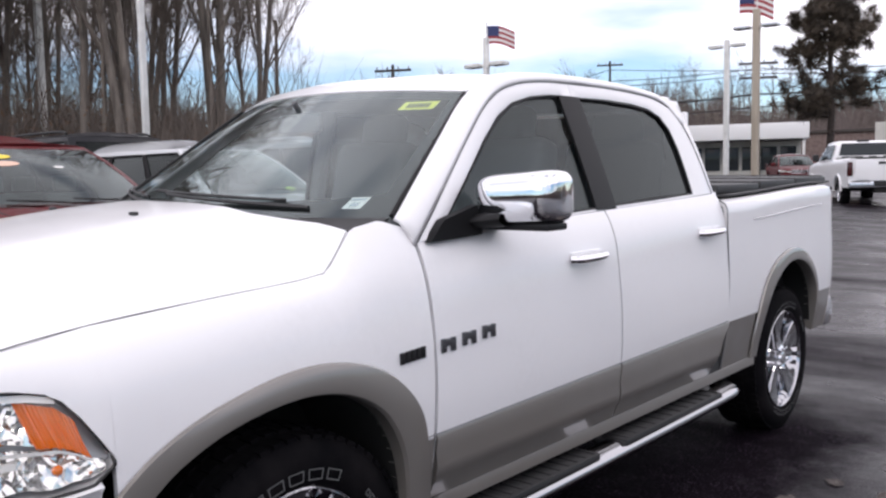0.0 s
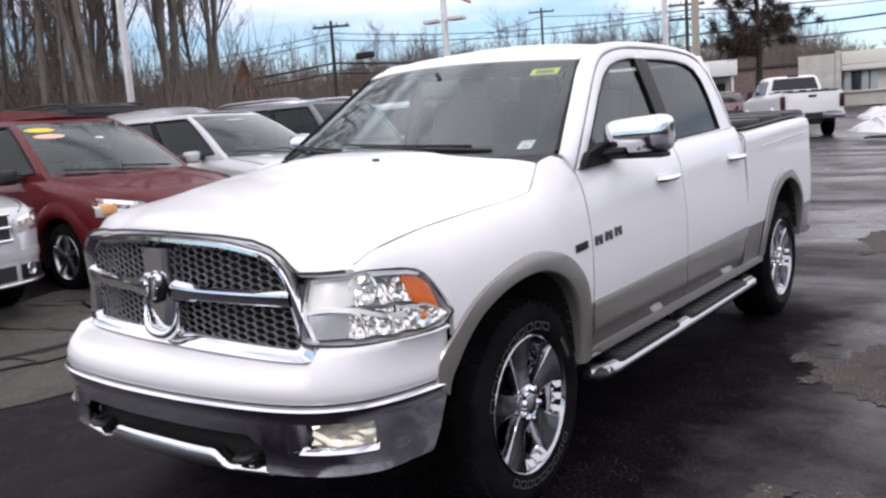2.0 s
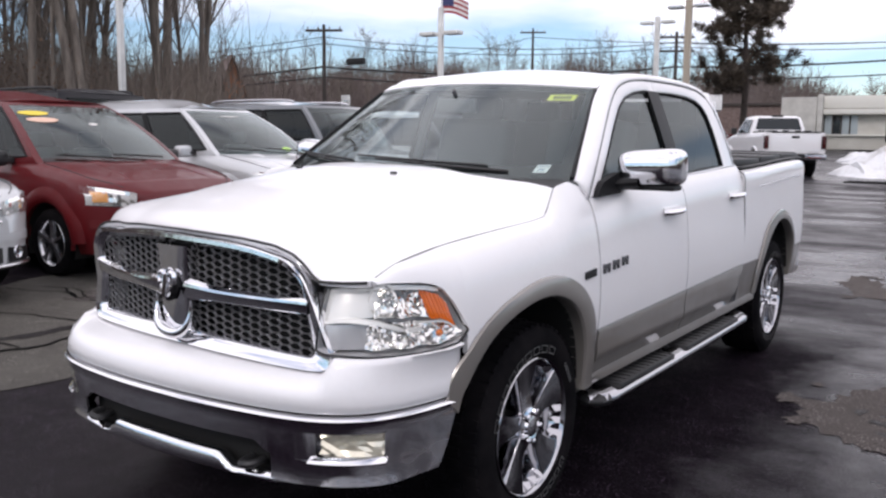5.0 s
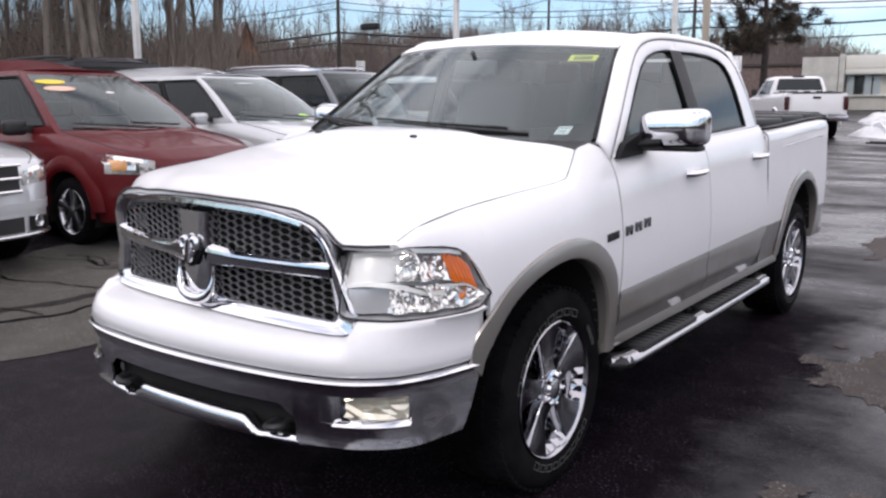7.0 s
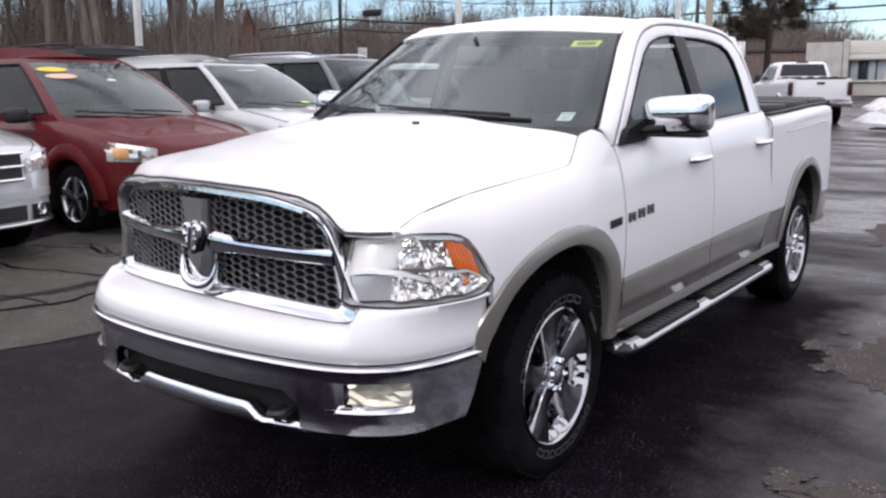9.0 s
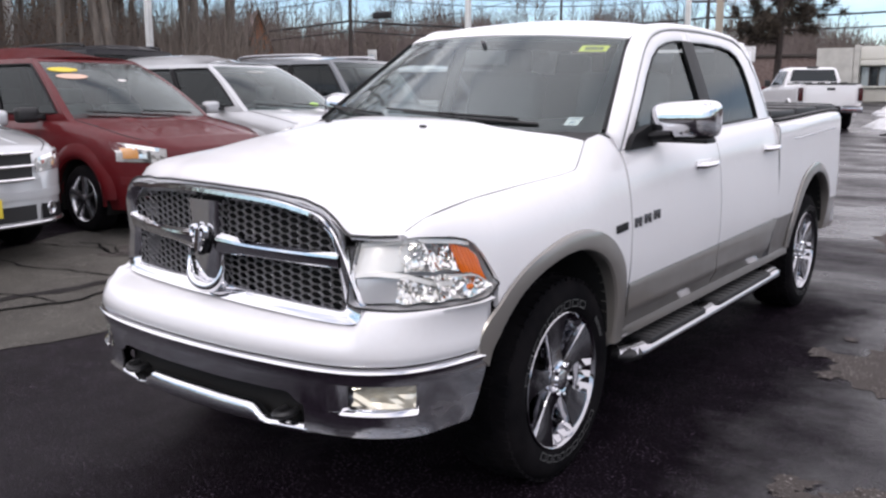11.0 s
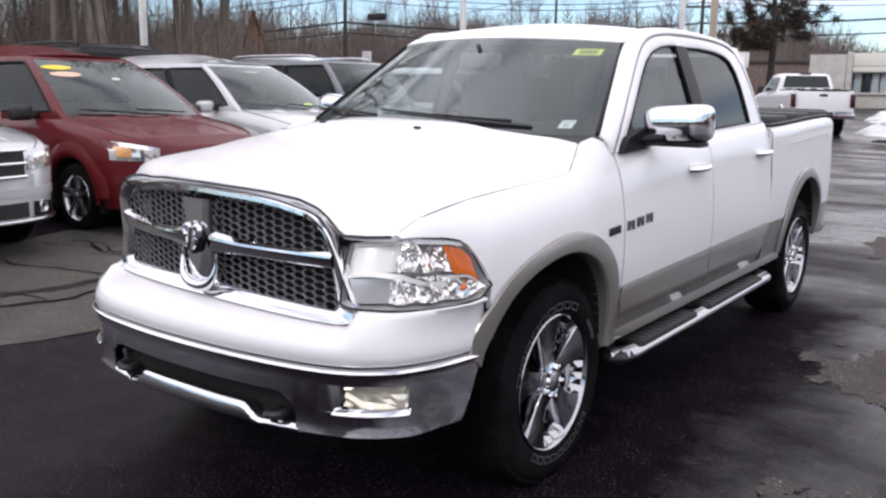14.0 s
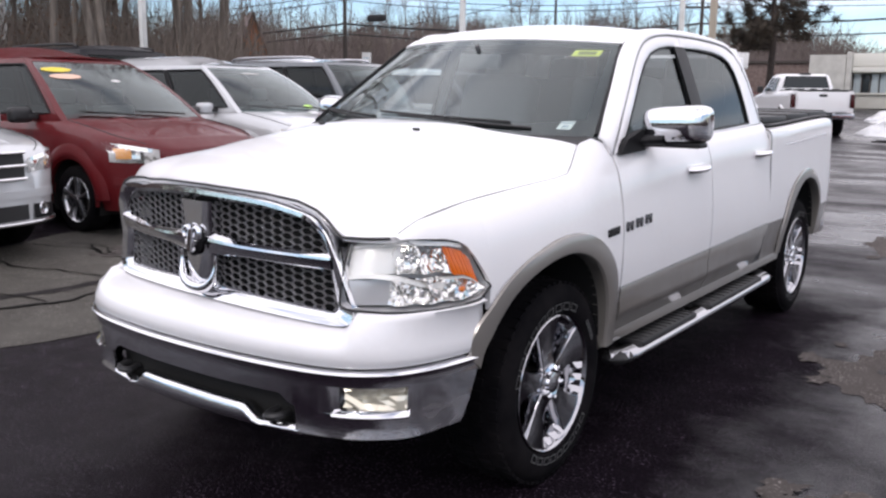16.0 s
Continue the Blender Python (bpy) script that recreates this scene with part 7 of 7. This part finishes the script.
# orange gabled house among the trees
ORANGE = Mat("orange_brown_siding", (0.42, 0.15, 0.05), 0.85)
ORANGE.put(ORANGE.mix(ORANGE.noise(2, 5), (0.34, 0.11, 0.04), (0.50, 0.19, 0.07)))
ORANGE = ORANGE.m
x, y, z = place(49.0, 62)
gable = thing("gabled_house", "orange-brown steep gabled house at the edge of the woods", "house", at=pose(x, y, z, 0, 0, 55))
bm = bmesh.new()
prism(bm, [(-1.6, 0), (1.6, 0), (1.6, 1.6), (0, 5.6), (-1.6, 1.6)], 6.0, Euler((radians(90), 0, 0)).to_matrix().to_4x4())
part("wall", bm, ORANGE, gable)
bm = bmesh.new()
for s in (1, -1):
    patch(bm, [[(s * 2.0, yy, 0.7), (s * 0.0, yy, 5.85)] for yy in (0.4, -6.4)])
part("roof", bm, BRICK, gable, solid=0.15)
# white sign post by the street
x, y, z = place(41.2, 46)
sp = thing("sign_post", "small white upright sign beyond the parked row", "sign", at=pose(x, y, z, 0, 0, 36))
part_block("panel", sp, PAINTED, (0, 0, 2.62), (0.46, 0.14, 0.86))
part_block("post", sp, PAINTED, (0, 0, 1.1), (0.14, 0.12, 2.25))
for k in range(2):
    part_block("plain_bar", sp, SATIN, (0, -0.075, 2.50 + 0.26 * k), (0.30, 0.012, 0.08), 0)

# ---- white pickup seen from behind (local x forward from its rear bumper)
pk = thing("pickup_truck", "older white pickup truck parked facing the street", "pickup truck", at=on_lot(-4.05, 26.3, 119.0) @ Matrix.Diagonal((1, 1, 1.07, 1)))
bm = bmesh.new()
rows = []
for x in np.r_[np.linspace(0.12, 0.3, 4), np.linspace(0.35, 5.4, 70), np.linspace(5.45, 5.85, 8)]:
    h = 0.985 * (1 - 0.25 * max(0, (x - 5.2) / 0.65) ** 2.5) * (0.97 if x < 0.2 else 1)
    zt = interp(x, (0.1, 2.1, 2.12, 4.0, 4.1, 5.0, 5.6, 5.85), (1.34, 1.32, 1.30, 1.26, 1.30, 1.22, 1.12, 0.75))
    zb = 0.52
    for c in (1.25, 4.85):
        d = abs(x - c)
        if d < 0.47:
            zb = max(zb, 0.42 + math.sqrt(0.47**2 - d * d))
    prof = [(0.95 * h, zb), (0.985 * h, zb + 0.3 * (0.9 - zb)), (h, 0.95), (0.99 * h, 1.15), (0.965 * h, zt - 0.03), (0.93 * h, zt), (0.0, zt + (0.03 if x > 4.05 else 0.0))]
    rows.append([(x, y, z) for y, z in prof] + [(x, -y, z) for y, z in prof[-2::-1]])
vs = patch(bm, rows)
cap(bm, vs[0]), cap(bm, vs[-1])
part("body", bm, WHITE, pk, sharp=40)
part_block("tailgate", pk, WHITE, (0.105, 0, 1.02), (0.06, 1.52, 0.58), 0.02)
part_block("tailgate_handle", pk, PLASTIC, (0.07, 0, 1.20), (0.03, 0.24, 0.07), 0.01)
part_block("bed_cover", pk, VINYL, (1.1, 0, 1.352), (1.9, 1.7, 0.03), 0.01)
for s in (1, -1):
    part_block("tail_lamp", pk, REDLENS, (0.13, s * 0.895, 1.04), (0.14, 0.15, 0.40), 0.04)
    for c in (1.25, 4.85):
        bm = bmesh.new()
        arc = [(c + 0.47 * math.cos(a), 0.42 + 0.47 * math.sin(a)) for a in np.linspace(0.0, math.pi, 18)]
        tube(bm, [(x_, s * 0.985, z_) for x_, z_ in arc], 0.035, 6)
        part("arch_lip", bm, WHITE, pk)
    part_block("bed_hook", pk, PLASTIC, (0.9, s * 0.6, 1.38), (0.5, 0.12, 0.04), 0.01)
part_block("rear_bumper", pk, SATIN, (0.02, 0, 0.60), (0.16, 1.9, 0.17), 0.04, "chrome rear bumper with dark step pads")
for s in (1, -1):
    part_block("step_pad", pk, PLASTIC, (0.0, s * 0.62, 0.69), (0.16, 0.5, 0.02), 0.005)
part_block("tailgate_spoiler", pk, PLASTIC, (0.13, 0, 1.335), (0.10, 1.5, 0.03), 0.01)
for s in (1, -1):
    part_block("window_grab_bar", pk, SATIN, (2.02, s * 0.45, 1.36), (0.03, 0.8, 0.03), 0.01)
part_block("plate_recess", pk, PLASTIC, (-0.055, 0, 0.64), (0.02, 0.55, 0.14), 0.005)
part_block("hitch", pk, WELL, (0.1, 0, 0.43), (0.3, 0.5, 0.12), 0.02)
bm = bmesh.new()
rows = []
for f, x0_, x1_, hw in ((0.0, 2.10, 4.15, 0.93), (0.35, 2.13, 3.92, 0.87), (0.75, 2.20, 3.62, 0.79), (0.92, 2.28, 3.48, 0.75), (1.0, 2.42, 3.36, 0.66)):
    z = 1.28 + 0.60 * f
    rows.append([(x0_, -hw, z), (x0_ - 0.03, 0, z), (x0_, hw, z), ((x0_ + x1_) / 2, hw + 0.015, z), (x1_, hw, z), (x1_ + 0.1, 0, z), (x1_, -hw, z), ((x0_ + x1_) / 2, -hw - 0.015, z)])
vs = patch(bm, rows, loop=True)
cap(bm, vs[-1])
part("cab", bm, WHITE, pk, sharp=45)
bm = bmesh.new()
patch(bm, [[(2.10 + 0.12 * f - 0.045, y * (0.78 - 0.12 * f), 1.36 + 0.44 * f) for y in (-1, -0.5, 0, 0.5, 1)] for f in (0, 0.5, 1)])
part("rear_window", bm, WINDOWG, pk, "dark rear window", solid=0.01)
for s in (1, -1):
    for xa, xb in ((2.35, 2.95), (3.03, 3.85)):
        bm = bmesh.new()
        patch(bm, [[(x_ + (0.0 if x_ < 3.5 else -0.45 * f), s * (0.945 - 0.13 * f), 1.34 + 0.42 * f) for x_ in (xa, xb)] for f in (0, 1)])
        part("side_window", bm, WINDOWG, pk, solid=0.01)
    bm = bmesh.new()
    block(bm, (3.85, s * 1.08, 1.40), (0.10, 0.20, 0.22), 0.04)
    part("door_mirror", bm, PLASTIC, pk)
    for c in (1.25, 4.85):
        road_wheel(pk, c, s * 0.93, 0.39, 0.26)
        bm = bmesh.new()
        block(bm, (c, s * 0.78, 0.65), (0.9, 0.3, 0.5), 0.1)
        part("wheel_well", bm, WELL, pk)
part_block("third_lamp", pk, PLASTIC, (2.30, 0, 1.875), (0.10, 0.36, 0.06), 0.02)
part_block("bed_rail_bar", pk, WHITE, (1.95, 0, 1.40), (0.08, 1.66, 0.07), 0.02)
for k in range(4):
    part_block("bar_slot", pk, PLASTIC, (1.905, -0.6 + 0.4 * k, 1.40), (0.01, 0.22, 0.035), 0.004)
part_block("underbody", pk, WELL, (2.9, 0, 0.50), (5.0, 1.5, 0.16), 0.03)

# ---- orange-red forklift
fl = thing("forklift", "orange-red forklift with black mast and guard", "forklift", at=on_lot(-0.75, 23.6, 178.0))
part_block("body", fl, ORANGE_RED, (-1.1, 0, 0.75), (1.9, 1.15, 0.75), 0.10)
part_block("counterweight", fl, ORANGE_RED, (-2.0, 0, 0.80), (0.5, 1.2, 0.85), 0.16)
part_block("seat", fl, DASH, (-1.25, 0, 1.30), (0.5, 0.5, 0.5), 0.1)
for s in (1, -1):
    bm = bmesh.new()
    block(bm, (0.12, s * 0.36, 1.85), (0.16, 0.12, 3.4), 0.01)
    part("mast_rail", bm, WELL, fl, "black mast upright")
    for xx in (-0.35, -1.7):
        bm = bmesh.new()
        tube(bm, [(xx, s * 0.5, 1.1), (xx - 0.05, s * 0.48, 2.15)], 0.035, 8)
        part("guard_post", bm, WELL, fl)
    part_block("fork", fl, WELL, (0.75, s * 0.28, 0.14), (1.1, 0.11, 0.05), 0.01)
    road_wheel(fl, -0.25, s * 0.58, 0.33, 0.22)
    road_wheel(fl, -1.85, s * 0.55, 0.26, 0.2)
part_block("guard_roof", fl, WELL, (-1.05, 0, 2.17), (1.5, 1.1, 0.06), 0.02)
for k in range(3):
    part_block("mast_tie", fl, WELL, (0.12, 0, 0.7 + 1.35 * k), (0.12, 0.7, 0.14), 0.01)
part_block("carriage", fl, WELL, (0.24, 0, 1.55), (0.12, 0.95, 0.6), 0.02)

# ---- snow banks
SNOW = Mat("old_snow", (0.80, 0.81, 0.83), 0.8)
SNOW.put(SNOW.mix(SNOW.noise(0.9, 7, 0.65, 0.45, 0.75), (0.80, 0.81, 0.83), (0.34, 0.32, 0.29)))
SNOW.bump(SNOW.noise(3, 6), 0.6, 0.1)
SNOW = SNOW.m


def snowbank(x0, x1, y0, dy, h, seed):
    bm = bmesh.new()
    rows = []
    for u in np.linspace(0, 1, 44):
        row = []
        for v in np.linspace(0, 1, 16):
            wob = noise.noise(Vector((u * 9, v * 2, seed + 3))) * 0.5 + noise.noise(Vector((u * 3, v * 7, seed + 8))) * 0.5
            x, y = x0 + (x1 - x0) * u + 0.8 * wob, y0 + dy * v + 0.9 * wob * (1 - v)
            e = math.sin(math.pi * u) ** 0.5 * math.sin(math.pi * v) ** 0.8
            n = noise.noise(Vector((x * 0.8 + seed, y * 0.9, seed))) * 0.3 + noise.noise(Vector((x * 2.1, y * 2.3, seed))) * 0.3
            row.append((x, y, ground_z(x, y) - 0.03 + h * e * max(0.15, 0.75 + 1.7 * n)))
        rows.append(row)
    patch(bm, rows)
    tagged(part("snow_bank", bm, SNOW), "grimy ploughed white snow bank beside the street", "snow", "snow banks")


snowbank(-3.3, 4.4, 28.2, 5.6, 1.08, 3)
snowbank(-5.2, 8.0, 38.0, 3.0, 1.25, 8)
snowbank(2.5, 9.0, 30.5, 2.5, 1.0, 12)

# ---------------------------------------------------------------- trees
BARK = Mat("grey_brown_bark", (0.11, 0.085, 0.07), 0.95)
BARK.put(BARK.mix(BARK.noise(5, 6, 0.65, stretch=(1, 1, 0.15)), (0.085, 0.072, 0.062), (0.20, 0.172, 0.148)))
BARK = BARK.m
TWIG = Mat("bare_twigs", (0.12, 0.085, 0.075), 0.95)
TWIG.put(TWIG.mix(TWIG.noise(0.12, 3), (0.100, 0.080, 0.070), (0.19, 0.158, 0.134)))
TWIG = TWIG.m
BRUSH = Mat("brown_brush", (0.13, 0.075, 0.06), 0.95)
BRUSH.put(BRUSH.mix(BRUSH.noise(0.15, 5), (0.090, 0.071, 0.068), (0.175, 0.142, 0.130)))
BRUSH = BRUSH.m
LEAF = Mat("dry_orange_leaves", (0.22, 0.10, 0.03), 0.9)
LEAF.put(LEAF.mix(LEAF.noise(0.8, 3), (0.090, 0.056, 0.036), (0.165, 0.096, 0.052)))
LEAF = LEAF.m
PINEBARK = Mat("dark_pine_bark", (0.04, 0.03, 0.026), 0.95)
PINEBARK.put(PINEBARK.mix(PINEBARK.noise(5, 5), (0.026, 0.020, 0.018), (0.060, 0.046, 0.040)))
PINEBARK = PINEBARK.m
NEEDLE = Mat("dark_pine_needles", (0.035, 0.032, 0.022), 0.9)
NEEDLE.put(NEEDLE.mix(NEEDLE.noise(0.9, 4), (0.030, 0.024, 0.018), (0.080, 0.060, 0.042)))
NEEDLE = NEEDLE.m
rng = random.Random(5)


class Sticks:
    """Tapered limbs gathered into one mesh."""

    def __init__(self):
        self.v, self.f = [], []

    def limb(self, pts, r0, r1, n=5):
        base = len(self.v)
        k = len(pts)
        for i, p in enumerate(pts):
            d = (pts[min(i + 1, k - 1)] - pts[max(i - 1, 0)]).normalized()
            a = d.orthogonal().normalized()
            b = d.cross(a)
            r = r0 + (r1 - r0) * i / (k - 1)
            for j in range(n):
                t = 2 * math.pi * j / n
                self.v.append(p + (a * math.cos(t) + b * math.sin(t)) * r)
        for i in range(k - 1):
            for j in range(n):
                q = base + i * n
                self.f.append((q + j, q + (j + 1) % n, q + n + (j + 1) % n, q + n + j))

    def blade(self, p, d, length, w):
        s = d.orthogonal().normalized() * w
        base = len(self.v)
        self.v += [p - s, p + s, p + d * length]
        self.f.append((base, base + 1, base + 2))

    def link(self, name, mat, parent=None):
        me = bpy.data.meshes.new(name)
        me.from_pydata([tuple(v) for v in self.v], [], self.f)
        me.shade_smooth()
        me.materials.append(mat)
        ob = new(name, me)
        ob.parent = parent
        return ob


def grow(st, tw, p, d, length, r, depth, spread, up):
    n = 4 if depth > 1 else 3
    pts = [p]
    q, dd = p.copy(), d.copy()
    for i in range(n):
        dd = (dd + Vector((rng.uniform(-1, 1), rng.uniform(-1, 1), rng.uniform(-0.6, 1) + up)) * (0.05 if depth >= 4 else 0.13)).normalized()
        q = q + dd * length / n
        pts.append(q.copy())
    r1 = r * 0.55
    (st if r > 0.05 else tw).limb(pts, r, max(r1, 0.006), 6 if r > 0.08 else 4 if r > 0.03 else 3)
    if depth == 0:
        return
    for k in range(rng.choice((3, 4, 4, 5) if depth < 4 else (7, 8, 9))):
        t = rng.uniform(0.40, 1.0)
        i = min(int(t * n), n - 1)
        b = pts[i].lerp(pts[i + 1], t * n - i)
        a = dd.orthogonal().normalized()
        a.rotate(Matrix.Rotation(rng.uniform(0, 2 * math.pi), 3, dd))
        nd = (dd * rng.uniform(0.6, 1.1) + a * spread * rng.uniform(0.5, 1.1) + Vector((0, 0, up * 0.5))).normalized()
        grow(st, tw, b, nd, length * (rng.uniform(0.25, 0.48) if depth >= 4 else rng.uniform(0.45, 0.68)), max(0.007, r * rng.uniform(0.22, 0.42)), depth - 1, spread, up)


def bare_tree(h, r, lean, depth=4, spread=0.65):
    t = thing("tree", "tall bare winter tree with grey-brown bark", "tree", "bare woodland trees")
    st, tw = Sticks(), Sticks()
    fork = rng.choice((1, 1, 2))
    for k in range(fork):
        d = Vector((lean + (rng.uniform(-0.10, 0.10) if fork > 1 else 0), rng.uniform(-0.1, 0.1), 1)).normalized()
        grow(st, tw, Vector((0.15 * k, 0, -0.2)), d, h * 0.75, r, depth, spread, 0.25)
    st.link("trunk", BARK, t)
    tw.link("crown", TWIG, t)
    return t


kinds = [bare_tree(15, 0.13, 0.03), bare_tree(16, 0.16, -0.05), bare_tree(13, 0.085, 0.07), bare_tree(14, 0.11, 0.0, 4, 0.5), bare_tree(11, 0.07, -0.08, 4, 0.8)]
spots = []
for k in range(60):
    az = 57.0 + 21.0 * rng.random() if k % 6 else rng.uniform(50, 58)
    d = rng.uniform(26, 52)
    spots.append((az, d))
for az, d in ((50.3, 34), (52.2, 30), (51.2, 38), (62.2, 34), (64.5, 30)):
    spots.append((az, d))
for i, (az, d) in enumerate(spots):
    x, y, z = place(az, d)
    m = pose(x, y, z, 0, 0, rng.uniform(0, 360)) @ Matrix.Diagonal((*(Vector((1, 1, 1)) * rng.uniform(0.8, 1.15)), 1))
    if i < len(kinds):
        kinds[i].matrix_basis = m
    else:
        src = kinds[i % len(kinds)]
        s = src.scale.copy()
        src.scale = (1, 1, 1)
        copy_thing(src, m)
        src.scale = s


def thicket(name, label, mat, spots, h, blades, w, seed, lean=0.35, span=None):
    r = random.Random(seed)
    st = Sticks()
    for az, d, k in spots:
        x, y, z = place(az, d)
        z += hill_height(az, d) if name == "far_woods" else 0
        for b in range(blades):
            dv = Vector((r.gauss(0, lean), r.gauss(0, lean), 1)).normalized()
            p = Vector((x + r.gauss(0, 0.9), y + r.gauss(0, 0.9), z - 0.1 + (r.uniform(0.5, span) * k if span else 0 if b % 2 else r.uniform(0, 0.55) * h * k)))
            st.blade(p, dv, h * k * r.uniform(0.3, 0.9), w * r.uniform(0.5, 1.5))
    ob = st.link(name, mat)
    return tagged(ob, label, "brush", kind="stuff")


def hill_height(az, d):
    """Wooded slope beyond the street: high behind the parked row, sinking towards the commercial building."""
    top = interp(az, (-40, 2, 9, 13, 18, 30, 45, 60, 90), (2.5, 2.5, 3.4, 5.6, 6.8, 7.3, 7.6, 7.8, 7.4))
    top += 0.7 * noise.noise(Vector((az * 0.11, 0.3, 7))) + 0.45 * noise.noise(Vector((az * 0.45, 1.3, 7)))
    return top * ease(84, 128, d)


bm = bmesh.new()
rows = []
for d in (80, 86, 92, 98, 104, 110, 116, 122, 128, 150, 220):
    row = []
    for az in np.linspace(-40, 92, 120):
        x, y, z = place(az, d)
        row.append((x, y, z - 0.6 * (d < 82) + hill_height(az, d) + (0.35 * noise.noise(Vector((x * 0.12, y * 0.12, 0))) if d > 82 else 0)))
    rows.append(row)
patch(bm, rows)
HILL = Mat("leaf_covered_slope", (0.11, 0.085, 0.078), 0.95)
HILL.put(HILL.mix(HILL.noise(0.35, 7, 0.7, 0.35, 0.65, (1, 1, 0.35)), HILL.mix(HILL.noise(0.05, 3), (0.088, 0.066, 0.066), (0.118, 0.089, 0.084)), (0.175, 0.140, 0.130)))
HILL.bump(HILL.noise(0.8, 6), 0.8, 0.6)
tagged(part("hillside", bm, HILL.m), "brown leaf-covered wooded slope beyond the street", "hill", kind="structure")

r2 = random.Random(11)
thicket("underwood", "tangled brown winter underwood", TWIG, [(r2.uniform(48.5, 80), r2.uniform(28, 50), r2.uniform(0.6, 1.2)) for _ in range(1300)], 4.2, 26, 0.016, 1)
thicket("canopy_twigs", "fine bare twigs of the woodland canopy", TWIG, [(r2.uniform(56, 82), r2.uniform(30, 52), r2.uniform(0.7, 1.2)) for _ in range(800)], 2.0, 26, 0.009, 6, 0.75, 12.0)
thicket("dry_leaves", "dry orange-brown leaves on the shrubs", LEAF, [(r2.choice((r2.gauss(62.6, 1.1), r2.gauss(61, 3))), r2.uniform(26, 34), r2.uniform(0.5, 1.1)) for _ in range(90)], 0.16, 60, 0.022, 2, 1.2, 4.0)
far = []
for _ in range(2600):
    az = r2.uniform(-30, 66)
    d = r2.uniform(76, 126)
    k = 0.85 + 0.3 * math.sin(az * 0.55) + 0.2 * math.sin(az * 1.7 + 1) + r2.uniform(-0.15, 0.3)
    far.append((az, d, max(0.45, k) * (1.0 if az > 12 else 0.75)))
thicket("far_woods", "distant reddish-brown bare woods", BRUSH, far, 4.0, 34, 0.035, 3, 0.30)
# added out of view: a dark horizon band for the chrome to reflect
thicket("woods_behind", "unseen bare brown woods added behind the viewer to darken reflections", BRUSH, [(r2.uniform(84, 328), r2.uniform(34, 60), r2.uniform(0.6, 1.2)) for _ in range(1500)], 4.0, 14, 0.22, 9, 0.25)
# taller bare crowns rising from the distant woods
st = Sticks()
for k in range(260):
    az, d = r2.uniform(-25, 66), r2.uniform(78, 122)
    x, y, z = place(az, d)
    z += hill_height(az, d)
    h = r2.uniform(4.5, 7.5) * (1 if az > 14 else 0.7)
    base = Vector((x, y, z))
    st.limb([base, base + Vector((r2.uniform(-0.4, 0.4), 0, h * 0.6)), base + Vector((r2.uniform(-0.6, 0.6), 0, h))], 0.10, 0.02, 4)
    for j in range(34):
        f = r2.uniform(0.4, 1.0)
        p = base + Vector((0, 0, h * f))
        dv = Vector((r2.gauss(0, 1), r2.gauss(0, 1), r2.uniform(0.4, 1.4))).normalized()
        ln = h * r2.uniform(0.12, 0.30)
        st.limb([p, p + dv * ln], 0.022, 0.008, 3)
        for m_ in range(4):
            q = p + dv * ln * r2.uniform(0.4, 1)
            st.blade(q, (dv + Vector((r2.gauss(0, 0.6), r2.gauss(0, 0.6), 0.4))).normalized(), ln * 0.7, 0.012)
tagged(st.link("far_tree_crowns", TWIG), "distant bare tree crowns above the woods", "trees", kind="stuff")


def pine(az, d, h, cw, seed):
    r = random.Random(seed)
    x, y, z = place(az, d)
    t = thing("pine_tree", "dark ragged pine with a bare lower trunk", "tree", at=pose(x, y, z))
    tr, nd = Sticks(), Sticks()
    tr.limb([Vector((0, 0, -0.2)), Vector((0.1, 0, h * 0.4)), Vector((-0.05, 0, h * 0.75)), Vector((0.15, 0, h))], 0.20, 0.04, 8)
    for k in range(84):
        f = r.uniform(0.36, 1.0)
        a = r.uniform(0, 2 * math.pi)
        reach = cw * (0.55 + 0.55 * math.sin(math.pi * min(1, (f - 0.25) / 0.75) ** 0.8)) * r.uniform(0.45, 1.1) * (0.6 if f > 0.88 else 1)
        p0 = Vector((0, 0, h * f))
        dv = Vector((math.cos(a), math.sin(a), r.uniform(-0.15, 0.45)))
        p1 = p0 + dv * reach
        mid_ = p0.lerp(p1, 0.5) + Vector((0, 0, r.uniform(-0.1, 0.25)))
        tr.limb([p0, mid_, p1], 0.055, 0.015, 4)
        for c in range(r.randint(3, 7)):
            q = mid_.lerp(p1, r.uniform(-0.3, 1.1)) + Vector((r.gauss(0, 0.2), r.gauss(0, 0.2), r.gauss(0, 0.16)))
            for b in range(60):
                dd = Vector((r.gauss(0, 1), r.gauss(0, 1), r.gauss(0.25, 0.8))).normalized()
                nd.blade(q + dd * 0.05, dd, r.uniform(0.22, 0.48), 0.022)
    # two long bare limbs near the top
    tr.limb([Vector((0.1, 0, h * 0.93)), Vector((1.4, 0.3, h * 0.97)), Vector((2.9, 0.5, h * 1.03))], 0.07, 0.03, 5)
    for c in range(26):
        q = Vector((r.uniform(1.0, 3.2), 0.4, h * 0.99 + r.uniform(-0.1, 0.35)))
        for b in range(20):
            dd = Vector((r.gauss(0, 1), r.gauss(0, 1), r.gauss(0.2, 0.6))).normalized()
            nd.blade(q, dd, r.uniform(0.15, 0.35), 0.02)
    tr.link("trunk", PINEBARK, t)
    nd.link("crown", NEEDLE, t)


pine(15.9, 45.0, 8.6, 2.5, 4)
